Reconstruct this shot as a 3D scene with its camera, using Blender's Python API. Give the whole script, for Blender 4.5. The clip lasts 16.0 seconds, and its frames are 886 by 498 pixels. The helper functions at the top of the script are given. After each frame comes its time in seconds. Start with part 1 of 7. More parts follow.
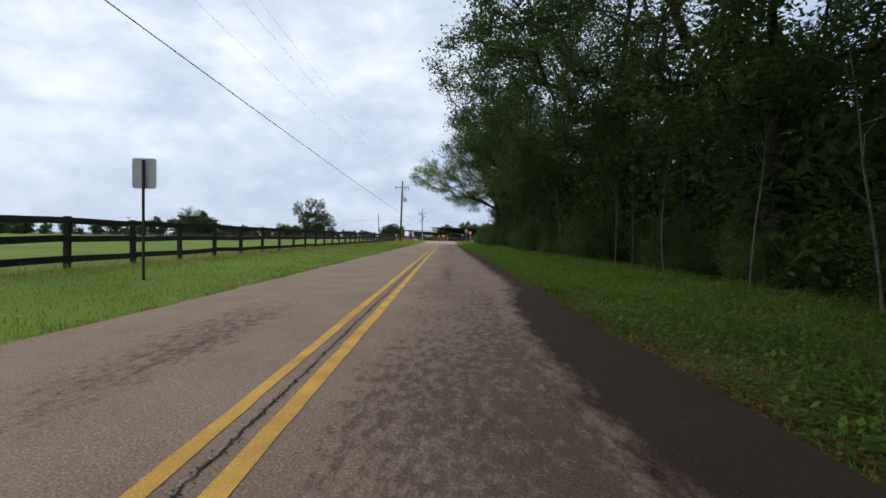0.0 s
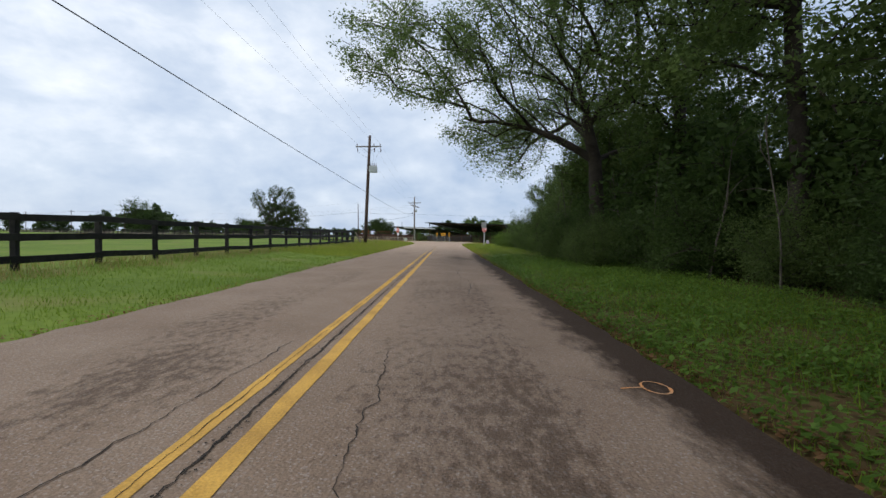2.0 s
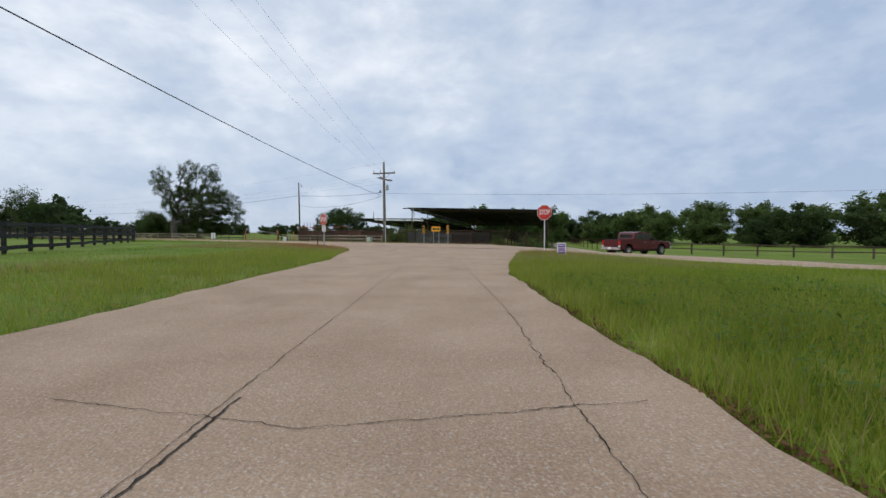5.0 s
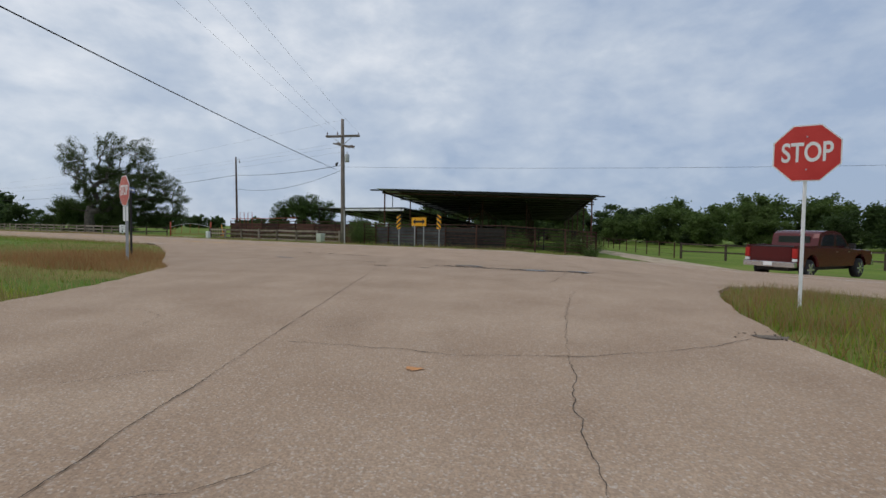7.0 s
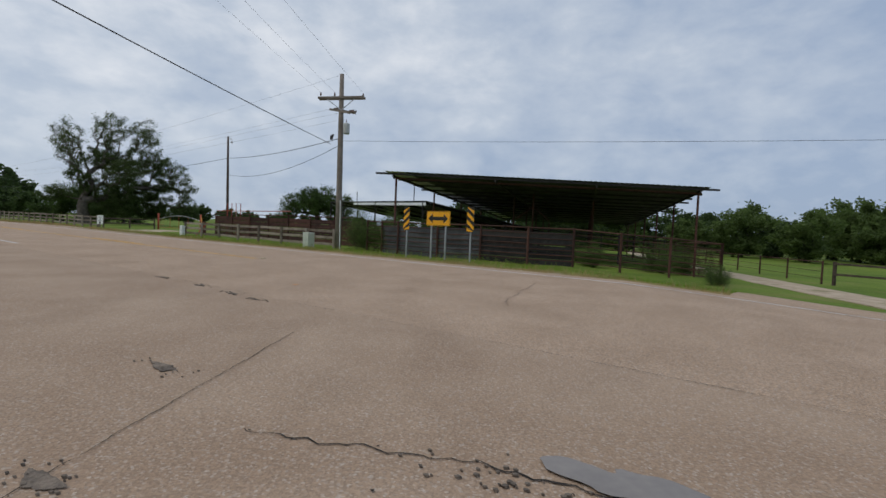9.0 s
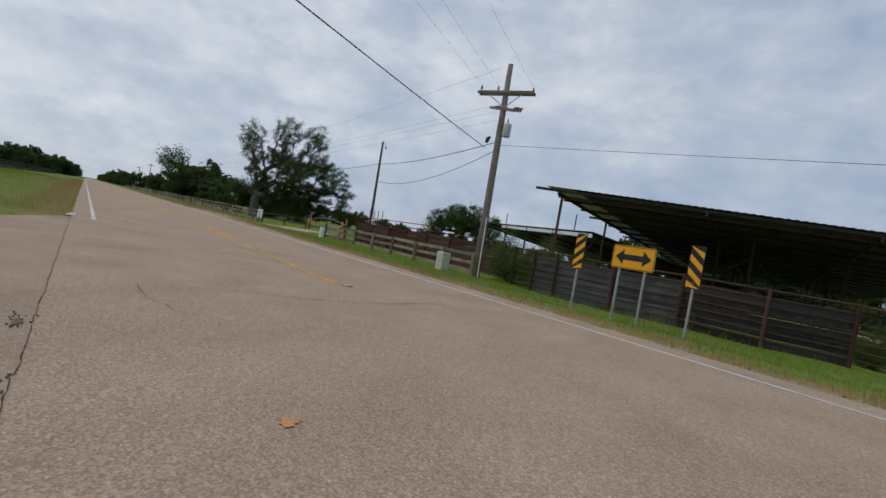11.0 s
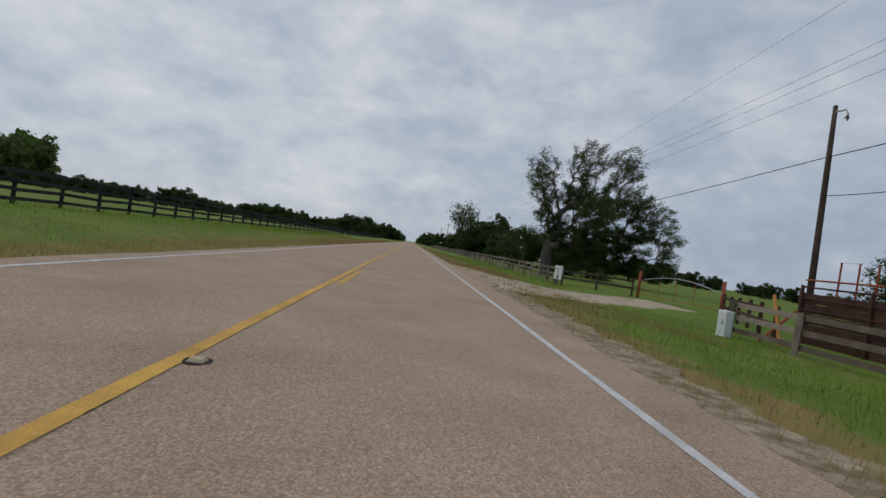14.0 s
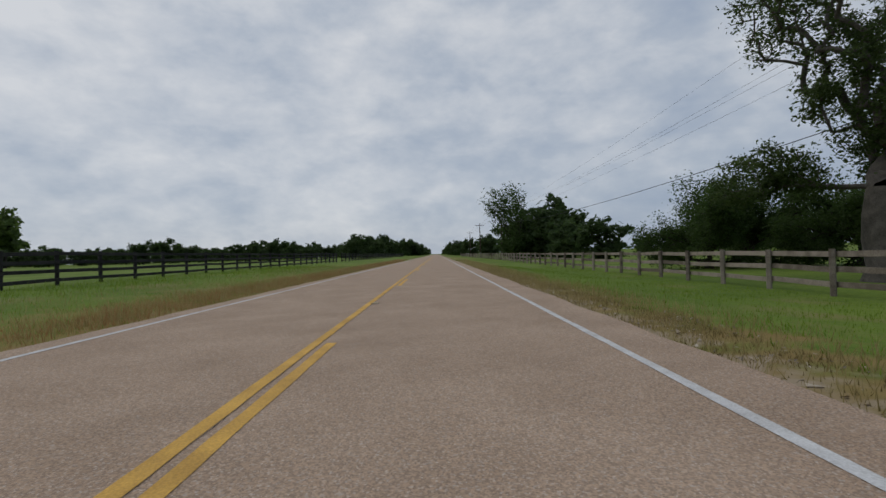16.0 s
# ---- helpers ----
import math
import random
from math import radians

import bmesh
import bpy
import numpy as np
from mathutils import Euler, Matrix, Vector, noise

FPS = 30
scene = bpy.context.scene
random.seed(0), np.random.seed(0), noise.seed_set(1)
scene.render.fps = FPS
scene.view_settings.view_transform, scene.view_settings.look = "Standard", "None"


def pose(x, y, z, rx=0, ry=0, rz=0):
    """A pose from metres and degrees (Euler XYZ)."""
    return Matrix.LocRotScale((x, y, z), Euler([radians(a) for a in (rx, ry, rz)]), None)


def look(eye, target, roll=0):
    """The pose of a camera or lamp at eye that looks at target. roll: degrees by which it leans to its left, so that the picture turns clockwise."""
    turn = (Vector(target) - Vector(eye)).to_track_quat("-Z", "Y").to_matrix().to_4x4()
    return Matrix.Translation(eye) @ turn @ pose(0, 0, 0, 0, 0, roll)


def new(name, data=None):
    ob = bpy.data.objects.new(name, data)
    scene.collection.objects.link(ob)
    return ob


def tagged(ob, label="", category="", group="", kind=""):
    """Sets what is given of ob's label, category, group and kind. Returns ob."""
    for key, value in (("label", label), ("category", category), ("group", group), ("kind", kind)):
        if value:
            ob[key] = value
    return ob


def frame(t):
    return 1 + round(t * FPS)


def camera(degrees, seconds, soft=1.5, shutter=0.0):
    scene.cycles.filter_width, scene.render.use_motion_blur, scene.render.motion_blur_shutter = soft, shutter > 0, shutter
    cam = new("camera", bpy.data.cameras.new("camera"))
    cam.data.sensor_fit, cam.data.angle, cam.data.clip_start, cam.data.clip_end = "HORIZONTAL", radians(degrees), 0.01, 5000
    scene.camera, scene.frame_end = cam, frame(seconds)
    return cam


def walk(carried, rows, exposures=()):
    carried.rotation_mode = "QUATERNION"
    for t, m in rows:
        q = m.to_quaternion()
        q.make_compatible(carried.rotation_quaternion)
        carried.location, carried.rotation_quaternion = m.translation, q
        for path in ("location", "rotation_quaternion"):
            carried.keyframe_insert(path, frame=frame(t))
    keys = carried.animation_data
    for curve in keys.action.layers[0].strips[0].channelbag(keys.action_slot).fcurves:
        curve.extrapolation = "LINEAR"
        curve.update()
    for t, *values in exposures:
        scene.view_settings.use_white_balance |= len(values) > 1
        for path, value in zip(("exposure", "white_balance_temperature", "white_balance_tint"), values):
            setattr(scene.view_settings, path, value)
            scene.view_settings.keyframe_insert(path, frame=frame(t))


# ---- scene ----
cam = camera(84.2, 16.0)
PATH = [
    (0, (0.028, -0.215, 1.005), (0.019, 1.785, 0.957), 0.7),
    (0.5, (0.057, 10.437, 1.008), (0.056, 12.436, 0.957), 0.8),
    (1, (0.047, 20.427, 1.000), (0.036, 22.426, 0.952), 1.8),
    (1.5, (0.079, 28.929, 1.018), (0.068, 30.928, 0.962), 1.2),
    (2, (0.099, 37.400, 1.022), (0.085, 39.399, 0.969), 0.9),
    (2.5, (0.073, 45.674, 1.005), (0.069, 47.673, 0.953), 0.9),
    (3, (0.110, 54.291, 1.015), (0.091, 56.290, 0.959), 1.6),
    (3.5, (0.126, 61.967, 1.010), (0.104, 63.966, 0.952), 0.8),
    (4, (0.180, 69.400, 1.005), (0.161, 71.399, 0.934), -0.2),
    (4.2, (0.189, 72.109, 0.995), (0.169, 74.108, 0.930), -0.1),
    (5.25, (0.357, 85.324, 0.981), (0.355, 87.323, 0.913), 0.13),
    (6.3, (0.447, 96.087, 0.955), (0.467, 98.086, 0.881), 0.32),
    (6.5, (0.471, 97.668, 0.952), (0.492, 99.667, 0.879), 0.52),
    (7, (0.493, 101.094, 0.954), (0.518, 103.092, 0.871), 0.80),
    (7.5, (0.525, 104.258, 0.944), (0.548, 106.256, 0.842), 0.50),
    (8, (0.669, 107.838, 0.962), (0.681, 109.835, 0.855), 1.07),
    (9.25, (0.590, 112.302, 0.990), (0.421, 114.293, 0.915), 2.79),
    (10.5, (-0.242, 115.471, 1.008), (-0.758, 117.403, 0.962), 6.32),
    (11, (-0.739, 117.285, 1.002), (-1.424, 119.164, 0.965), 9.98),
    (11.5, (-1.479, 118.726, 1.080), (-2.394, 120.504, 1.008), 13.89),
    (12, (-2.612, 121.198, 1.010), (-3.805, 122.802, 0.951), 16.44),
    (12.5, (-4.441, 123.500, 1.032), (-5.819, 124.948, 0.990), 13.32),
    (13, (-7.020, 126.018, 1.009), (-8.497, 127.366, 0.981), 9.78),
    (13.5, (-10.858, 129.291, 0.976), (-12.394, 130.572, 0.964), 7.72),
    (14, (-14.791, 132.267, 0.970), (-16.385, 133.475, 0.959), 8.66),
    (14.5, (-20.576, 136.267, 0.928), (-22.215, 137.414, 0.928), 5.58),
    (15, (-26.953, 140.442, 0.948), (-28.612, 141.559, 0.949), 1.69),
    (15.5, (-35.396, 145.908, 0.981), (-37.052, 147.030, 0.986), -0.70),
    (16, (-44.563, 151.857, 0.978), (-46.220, 152.977, 0.997), -1.64),
]
EXPOSURES = [(0, 0.58), (1, 0.6), (2.5, 0.54), (4.2, 0.48), (6.5, 0.2), (10.5, 0.05), (15, -0.25), (16, -0.25)]
walk(cam, [(t, look(eye, target, roll)) for t, eye, target, roll in PATH], EXPOSURES)

# ---- world and sun: a broken overcast, the brighter side to the west ----
SUN_ELEV, SUN_AZ = radians(60), radians(-100)
world = bpy.data.worlds.new("overcast_sky")
scene.world = world
world.use_nodes = True
wn, wl = world.node_tree.nodes, world.node_tree.links
wn.clear()


def wnode(kind, **values):
    n = wn.new(kind)
    for key, value in values.items():
        n.inputs[key].default_value = value
    return n


sky = wn.new("ShaderNodeTexSky")
sky.sky_type, sky.sun_disc = "NISHITA", False
sky.sun_elevation, sky.sun_rotation = SUN_ELEV, SUN_AZ
coords = wn.new("ShaderNodeTexCoord")
sep = wn.new("ShaderNodeSeparateXYZ")
wl.new(coords.outputs["Generated"], sep.inputs[0])
flat = wn.new("ShaderNodeVectorMath")
flat.operation, flat.inputs[1].default_value = "MULTIPLY", (1, 1, 1.9)
wl.new(coords.outputs["Generated"], flat.inputs[0])
puffs = wnode("ShaderNodeTexNoise", Scale=7.0, Detail=6.0, Roughness=0.55, Distortion=0.2)
banks = wnode("ShaderNodeTexNoise", Scale=1.7, Detail=3.0, Roughness=0.5)
wl.new(flat.outputs[0], puffs.inputs["Vector"])
wl.new(flat.outputs[0], banks.inputs["Vector"])
both = wn.new("ShaderNodeMath")
both.operation, both.inputs[1].default_value = "MULTIPLY_ADD", 0.55
wl.new(puffs.outputs[0], both.inputs[0])
half = wn.new("ShaderNodeMath")
half.operation, half.inputs[1].default_value = "MULTIPLY", 0.45
wl.new(banks.outputs[0], half.inputs[0])
wl.new(half.outputs[0], both.inputs[2])
fine = wnode("ShaderNodeTexNoise", Scale=17.0, Detail=5.0, Roughness=0.55, Distortion=0.2)
wl.new(flat.outputs[0], fine.inputs["Vector"])
fine_part = wnode("ShaderNodeMapRange")
fine_part.inputs[3].default_value, fine_part.inputs[4].default_value = -0.13, 0.13
wl.new(fine.outputs[0], fine_part.inputs[0])
mottled = wn.new("ShaderNodeMath")
mottled.operation = "ADD"
wl.new(both.outputs[0], mottled.inputs[0])
wl.new(fine_part.outputs[0], mottled.inputs[1])
west = wn.new("ShaderNodeMath")
west.operation, west.inputs[1].default_value = "MULTIPLY_ADD", -0.2
wl.new(sep.outputs[0], west.inputs[0])
north = wn.new("ShaderNodeMath")
north.operation, north.inputs[1].default_value = "MULTIPLY_ADD", -0.06
wl.new(sep.outputs[1], north.inputs[0])
wl.new(mottled.outputs[0], north.inputs[2])
wl.new(north.outputs[0], west.inputs[2])
low_band = wnode("ShaderNodeMapRange")
low_band.inputs[1].default_value, low_band.inputs[2].default_value, low_band.inputs[3].default_value, low_band.inputs[4].default_value = 0.0, 0.26, -0.125, -0.03
wl.new(sep.outputs[2], low_band.inputs[0])
cover_amount = wn.new("ShaderNodeMath")
cover_amount.operation = "ADD"
wl.new(west.outputs[0], cover_amount.inputs[0])
wl.new(low_band.outputs[0], cover_amount.inputs[1])
clouds = wn.new("ShaderNodeValToRGB")
clouds.color_ramp.elements[0].position, clouds.color_ramp.elements[0].color = 0.24, (0.345, 0.435, 0.59, 1)
clouds.color_ramp.elements[1].position, clouds.color_ramp.elements[1].color = 0.78, (0.85, 0.875, 0.915, 1)
mid = clouds.color_ramp.elements.new(0.5)
mid.color = (0.535, 0.605, 0.71, 1)
wl.new(cover_amount.outputs[0], clouds.inputs[0])
blue = wnode("ShaderNodeBackground", Strength=0.06)
wl.new(sky.outputs[0], blue.inputs[0])
cover = wnode("ShaderNodeBackground", Strength=0.95)
wl.new(clouds.outputs[0], cover.inputs[0])
blend = wnode("ShaderNodeMixShader", Fac=0.88)
wl.new(blue.outputs[0], blend.inputs[1])
wl.new(cover.outputs[0], blend.inputs[2])
wout = wn.new("ShaderNodeOutputWorld")
wl.new(blend.outputs[0], wout.inputs[0])

sun = new("sun", bpy.data.lights.new("sun", "SUN"))
sun.data.energy, sun.data.angle, sun.data.color = 0.85, radians(40), (1.0, 0.96, 0.9)
sun.matrix_world = look((0, 0, 60), (60 * math.cos(SUN_ELEV) * 0.95, 60 * math.cos(SUN_ELEV) * 0.3, 60 - 60 * math.sin(SUN_ELEV)))


# ---- materials ----
def mat(name, c1, c2=None, rough=0.8, scale=3.0, fine=40.0, metal=0.0, bump=0.15, spread=(0.35, 0.65), fine_amount=0.35, island=0.0, objvar=0.0, specular=0.3):
    """A surface that varies between two colours at two scales, with fine relief."""
    m = bpy.data.materials.new(name)
    m.use_nodes = True
    nt = m.node_tree
    bsdf = nt.nodes["Principled BSDF"]
    tc = nt.nodes.new("ShaderNodeTexCoord")
    big = nt.nodes.new("ShaderNodeTexNoise")
    big.inputs["Scale"].default_value, big.inputs["Detail"].default_value = scale, 4.0
    small = nt.nodes.new("ShaderNodeTexNoise")
    small.inputs["Scale"].default_value, small.inputs["Detail"].default_value = fine, 3.0
    for n in (big, small):
        nt.links.new(tc.outputs["Object"], n.inputs["Vector"])
    mix = nt.nodes.new("ShaderNodeMath")
    mix.operation, mix.inputs[1].default_value = "MULTIPLY_ADD", fine_amount
    nt.links.new(small.outputs[0], mix.inputs[0])
    scaled = nt.nodes.new("ShaderNodeMath")
    scaled.operation, scaled.inputs[1].default_value = "MULTIPLY", 1.0 - fine_amount
    nt.links.new(big.outputs[0], scaled.inputs[0])
    nt.links.new(scaled.outputs[0], mix.inputs[2])
    last = mix
    if island or objvar:
        src = nt.nodes.new("ShaderNodeNewGeometry" if island else "ShaderNodeObjectInfo")
        add = nt.nodes.new("ShaderNodeMath")
        add.operation, add.inputs[1].default_value = "MULTIPLY_ADD", island or objvar
        nt.links.new(src.outputs["Random Per Island" if island else "Random"], add.inputs[0])
        sub = nt.nodes.new("ShaderNodeMath")
        sub.operation, sub.inputs[1].default_value = "SUBTRACT", 0.5 * (island or objvar)
        nt.links.new(last.outputs[0], sub.inputs[0])
        nt.links.new(sub.outputs[0], add.inputs[2])
        last = add
    ramp = nt.nodes.new("ShaderNodeValToRGB")
    ramp.color_ramp.elements[0].position, ramp.color_ramp.elements[1].position = spread
    ramp.color_ramp.elements[0].color = (*c1, 1)
    ramp.color_ramp.elements[1].color = (*(c2 or [min(1, 1.35 * v) for v in c1]), 1)
    nt.links.new(last.outputs[0], ramp.inputs[0])
    nt.links.new(ramp.outputs[0], bsdf.inputs["Base Color"])
    bsdf.inputs["Roughness"].default_value, bsdf.inputs["Metallic"].default_value = rough, metal
    bsdf.inputs["Specular IOR Level"].default_value = specular
    if bump:
        b = nt.nodes.new("ShaderNodeBump")
        b.inputs["Strength"].default_value, b.inputs["Distance"].default_value = bump, 0.02
        nt.links.new(small.outputs[0], b.inputs["Height"])
        nt.links.new(b.outputs[0], bsdf.inputs["Normal"])
    return m


def leafy(name, c1, c2, scale=0.6):
    """Foliage: matt, a little light shining through, each leaf its own tint."""
    m = mat(name, c1, c2, rough=0.6, scale=scale, fine=6.0, bump=0, island=0.34, spread=(0.24, 0.76), specular=0.25)
    nt = m.node_tree
    bsdf, out = nt.nodes["Principled BSDF"], nt.nodes["Material Output"]
    thin = nt.nodes.new("ShaderNodeBsdfTranslucent")
    nt.links.new(bsdf.inputs["Base Color"].links[0].from_socket, thin.inputs[0])
    mix = nt.nodes.new("ShaderNodeMixShader")
    mix.inputs[0].default_value = 0.58
    nt.links.new(bsdf.outputs[0], mix.inputs[1])
    nt.links.new(thin.outputs[0], mix.inputs[2])
    nt.links.new(mix.outputs[0], out.inputs[0])
    return m


def mixed_in(m, colour, factor_socket, blend="MIX"):
    """Lay a second colour over the material's base colour by a factor."""
    nt = m.node_tree
    bsdf = nt.nodes["Principled BSDF"]
    mix = nt.nodes.new("ShaderNodeMix")
    mix.data_type, mix.blend_type = "RGBA", blend
    old = bsdf.inputs["Base Color"].links[0].from_socket
    nt.links.new(factor_socket, mix.inputs[0])
    nt.links.new(old, mix.inputs[6])
    mix.inputs[7].default_value = (*colour, 1)
    nt.links.new(mix.outputs[2], bsdf.inputs["Base Color"])
    return mix


def blotches(m, scale, low, high, detail=5.0, stretch=(1, 1, 1), add=None, amount=1.0, grit=0.5):
    """A factor from stretched noise, from 0 under low to amount above high."""
    nt = m.node_tree
    tc = nt.nodes.new("ShaderNodeTexCoord")
    mp = nt.nodes.new("ShaderNodeMapping")
    mp.inputs["Scale"].default_value = stretch
    nt.links.new(tc.outputs["Object"], mp.inputs[0])
    n = nt.nodes.new("ShaderNodeTexNoise")
    n.inputs["Scale"].default_value, n.inputs["Detail"].default_value = scale, detail
    n.inputs["Roughness"].default_value = grit
    nt.links.new(mp.outputs[0], n.inputs["Vector"])
    value = n.outputs[0]
    if add is not None:
        plus = nt.nodes.new("ShaderNodeMath")
        plus.operation = "ADD"
        nt.links.new(value, plus.inputs[0])
        nt.links.new(add, plus.inputs[1])
        value = plus.outputs[0]
    r = nt.nodes.new("ShaderNodeMapRange")
    r.inputs[1].default_value, r.inputs[2].default_value, r.inputs[4].default_value = low, high, amount
    nt.links.new(value, r.inputs[0])
    return r.outputs[0]


def attribute(m, name):
    n = m.node_tree.nodes.new("ShaderNodeAttribute")
    n.attribute_name = name
    return n.outputs["Fac"]


def chipseal(name, c1, c2, grain=0.24):
    """Worn chip-seal asphalt: pale stones in a darker binder, blotched, with patchy stains and painted shade by an
    attribute.
    """
    m = mat(name, c1, c2, rough=0.88, scale=0.9, fine=55.0, bump=0.65, fine_amount=0.36, spread=(0.36, 0.64), specular=0.12)
    nt = m.node_tree
    tc = nt.nodes.new("ShaderNodeTexCoord")
    stones = nt.nodes.new("ShaderNodeTexVoronoi")
    stones.inputs["Scale"].default_value = 88.0
    nt.links.new(tc.outputs["Object"], stones.inputs["Vector"])
    r = nt.nodes.new("ShaderNodeMapRange")
    r.inputs[1].default_value, r.inputs[2].default_value, r.inputs[4].default_value = 0.15, 0.75, grain
    tint = nt.nodes.new("ShaderNodeSeparateColor")
    nt.links.new(stones.outputs["Color"], tint.inputs[0])
    nt.links.new(tint.outputs[0], r.inputs[0])
    mixed_in(m, (0.07, 0.062, 0.058), r.outputs[0])
    r2 = nt.nodes.new("ShaderNodeMapRange")
    r2.inputs[1].default_value, r2.inputs[2].default_value, r2.inputs[4].default_value = 0.78, 1.0, 0.5
    nt.links.new(tint.outputs[1], r2.inputs[0])
    mixed_in(m, (0.6, 0.53, 0.46), r2.outputs[0])
    mixed_in(m, (0.62, 0.6, 0.58), blotches(m, 1.3, 0.5, 0.75, stretch=(1, 0.35, 1), amount=0.3), "MULTIPLY")
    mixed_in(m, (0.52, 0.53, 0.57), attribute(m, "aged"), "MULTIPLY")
    mixed_in(m, (0.42, 0.4, 0.39), blotches(m, 12.0, 0.85, 1.0, detail=11.0, add=attribute(m, "mottle"), stretch=(1, 0.45, 1), amount=0.85, grit=0.74), "MULTIPLY")
    # Dark edge strip; where it widens, canopy shade is in the colour.
    mixed_in(m, (0.17, 0.153, 0.146), blotches(m, 5.0, 0.85, 1.15, grit=0.7, detail=9.0, add=attribute(m, "stain_shade"), stretch=(1, 0.4, 1), amount=0.97), "MULTIPLY")
    return m


ASPHALT_OLD = chipseal("old_asphalt", (0.376, 0.26, 0.176), (0.476, 0.346, 0.244))
ASPHALT_TAN = chipseal("tan_asphalt", (0.42, 0.292, 0.197), (0.525, 0.376, 0.264), 0.4)
FRINGE = chipseal("grey_broken_asphalt", (0.35, 0.25, 0.17), (0.46, 0.34, 0.24))
CRACK = mat("crack_dirt", (0.012, 0.01, 0.008), (0.045, 0.036, 0.029), 0.95, 6, 60, bump=0.3)
STUD = mat("weathered_road_stud", (0.4, 0.31, 0.19), (0.58, 0.48, 0.32), 0.6, 8, 60, bump=0.1)
PATCH = mat("asphalt_patch", (0.09, 0.078, 0.068), (0.2, 0.17, 0.145), 0.9, 6, 90, bump=0.4)
RUBBLE = mat("broken_asphalt", (0.08, 0.065, 0.054), (0.25, 0.2, 0.155), 0.95, 9, 60, bump=0.8)
PUDDLE = mat("puddle_water", (0.17, 0.145, 0.125), (0.24, 0.205, 0.175), 0.24, 2, 20, bump=0.0, specular=0.6)
YELLOW_OLD = mat("worn_yellow_paint", (0.42, 0.235, 0.05), (0.74, 0.425, 0.085), 0.8, 2.2, 70, bump=0.4, fine_amount=0.4)
YELLOW_DULL = mat("dull_yellow_paint", (0.34, 0.215, 0.08), (0.58, 0.35, 0.085), 0.85, 3, 80, bump=0.4, fine_amount=0.5)
YELLOW_FADED = mat("faded_yellow_paint", (0.24, 0.175, 0.11), (0.44, 0.27, 0.09), 0.85, 5, 80, bump=0.4, fine_amount=0.55, spread=(0.42, 0.58))
WHITE_LINE = mat("worn_white_paint", (0.42, 0.4, 0.38), (0.7, 0.69, 0.67), 0.75, 4, 70, bump=0.35, fine_amount=0.45)
ORANGE_MARK = mat("orange_spray_paint", (0.4, 0.24, 0.14), (0.62, 0.27, 0.09), 0.85, 9, 80, spread=(0.45, 0.6))
GROUND = mat("meadow", (0.075, 0.125, 0.018), (0.165, 0.225, 0.036), 0.95, 0.16, 7.0, bump=0.5, fine_amount=0.45, spread=(0.34, 0.66), specular=0.1)
mixed_in(GROUND, (0.24, 0.19, 0.085), blotches(GROUND, 0.35, 0.55, 0.72, amount=0.6))
mixed_in(GROUND, (0.26, 0.17, 0.07), blotches(GROUND, 1.1, 0.75, 1.15, add=attribute(GROUND, "dry"), amount=0.85))
# Brown leaf litter, laid on thicker to paint the wood's shade into the ground.
mixed_in(GROUND, (0.085, 0.05, 0.028), blotches(GROUND, 3.0, 0.8, 1.1, detail=9.0, add=attribute(GROUND, "litter_shade"), amount=0.92))
mixed_in(GROUND, (0.33, 0.26, 0.18), blotches(GROUND, 2.6, 0.92, 1.12, add=attribute(GROUND, "bare"), amount=0.9))
SHOULDER = mat("shoulder_grit", (0.27, 0.2, 0.13), (0.47, 0.37, 0.26), 0.95, 2.5, 45, bump=0.9, fine_amount=0.5)
mixed_in(SHOULDER, (0.13, 0.105, 0.045), blotches(SHOULDER, 4.5, 0.42, 0.6, detail=10.0, amount=0.8, grit=0.65))
GRAVEL = mat("pale_gravel", (0.33, 0.25, 0.17), (0.54, 0.44, 0.325), 0.95, 1.2, 30, bump=0.8, fine_amount=0.5)
mixed_in(GRAVEL, (0.17, 0.16, 0.06), blotches(GRAVEL, 0.9, 0.6, 0.68, detail=9.0, amount=0.7))
mixed_in(GRAVEL, (0.24, 0.175, 0.12), blotches(GRAVEL, 2.2, 0.52, 0.72, detail=9.0, amount=0.45))
STONE = mat("limestone_chips", (0.26, 0.21, 0.15), (0.46, 0.39, 0.3), 0.95, 6, 40, island=0.5)
LITTER = leafy("fallen_leaves", (0.12, 0.06, 0.028), (0.3, 0.17, 0.08), 0.8)
GRASS = leafy("grass_blades", (0.105, 0.185, 0.014), (0.25, 0.345, 0.045), 0.4)
LIME_GRASS = leafy("yellow_green_blades", (0.19, 0.25, 0.022), (0.4, 0.44, 0.075), 0.5)
HAY = leafy("dry_grass_blades", (0.26, 0.2, 0.075), (0.46, 0.37, 0.17), 0.6)
RED_HAY = leafy("russet_grass_blades", (0.27, 0.14, 0.055), (0.46, 0.27, 0.12), 0.6)
OLIVE_HAY = leafy("olive_brown_tufts", (0.12, 0.09, 0.03), (0.26, 0.19, 0.08), 0.6)
# Verge weeds, toned below the grass so the colour carries the wood's shade.
SHADED_WEED = leafy("shade_toned_weeds", (0.06, 0.125, 0.016), (0.16, 0.27, 0.045), 0.8)
BARK = mat("dark_bark", (0.022, 0.018, 0.014), (0.065, 0.053, 0.042), 0.95, 3, 26, bump=1.0)
BARK_PALE = mat("grey_bark", (0.055, 0.047, 0.04), (0.14, 0.12, 0.1), 0.95, 3, 26, bump=1.0)
LEAF_OAK = leafy("oak_leaves", (0.06, 0.095, 0.025), (0.15, 0.215, 0.06))
LEAF_ROADSIDE = leafy("roadside_oak_leaves", (0.075, 0.115, 0.033), (0.185, 0.255, 0.08))
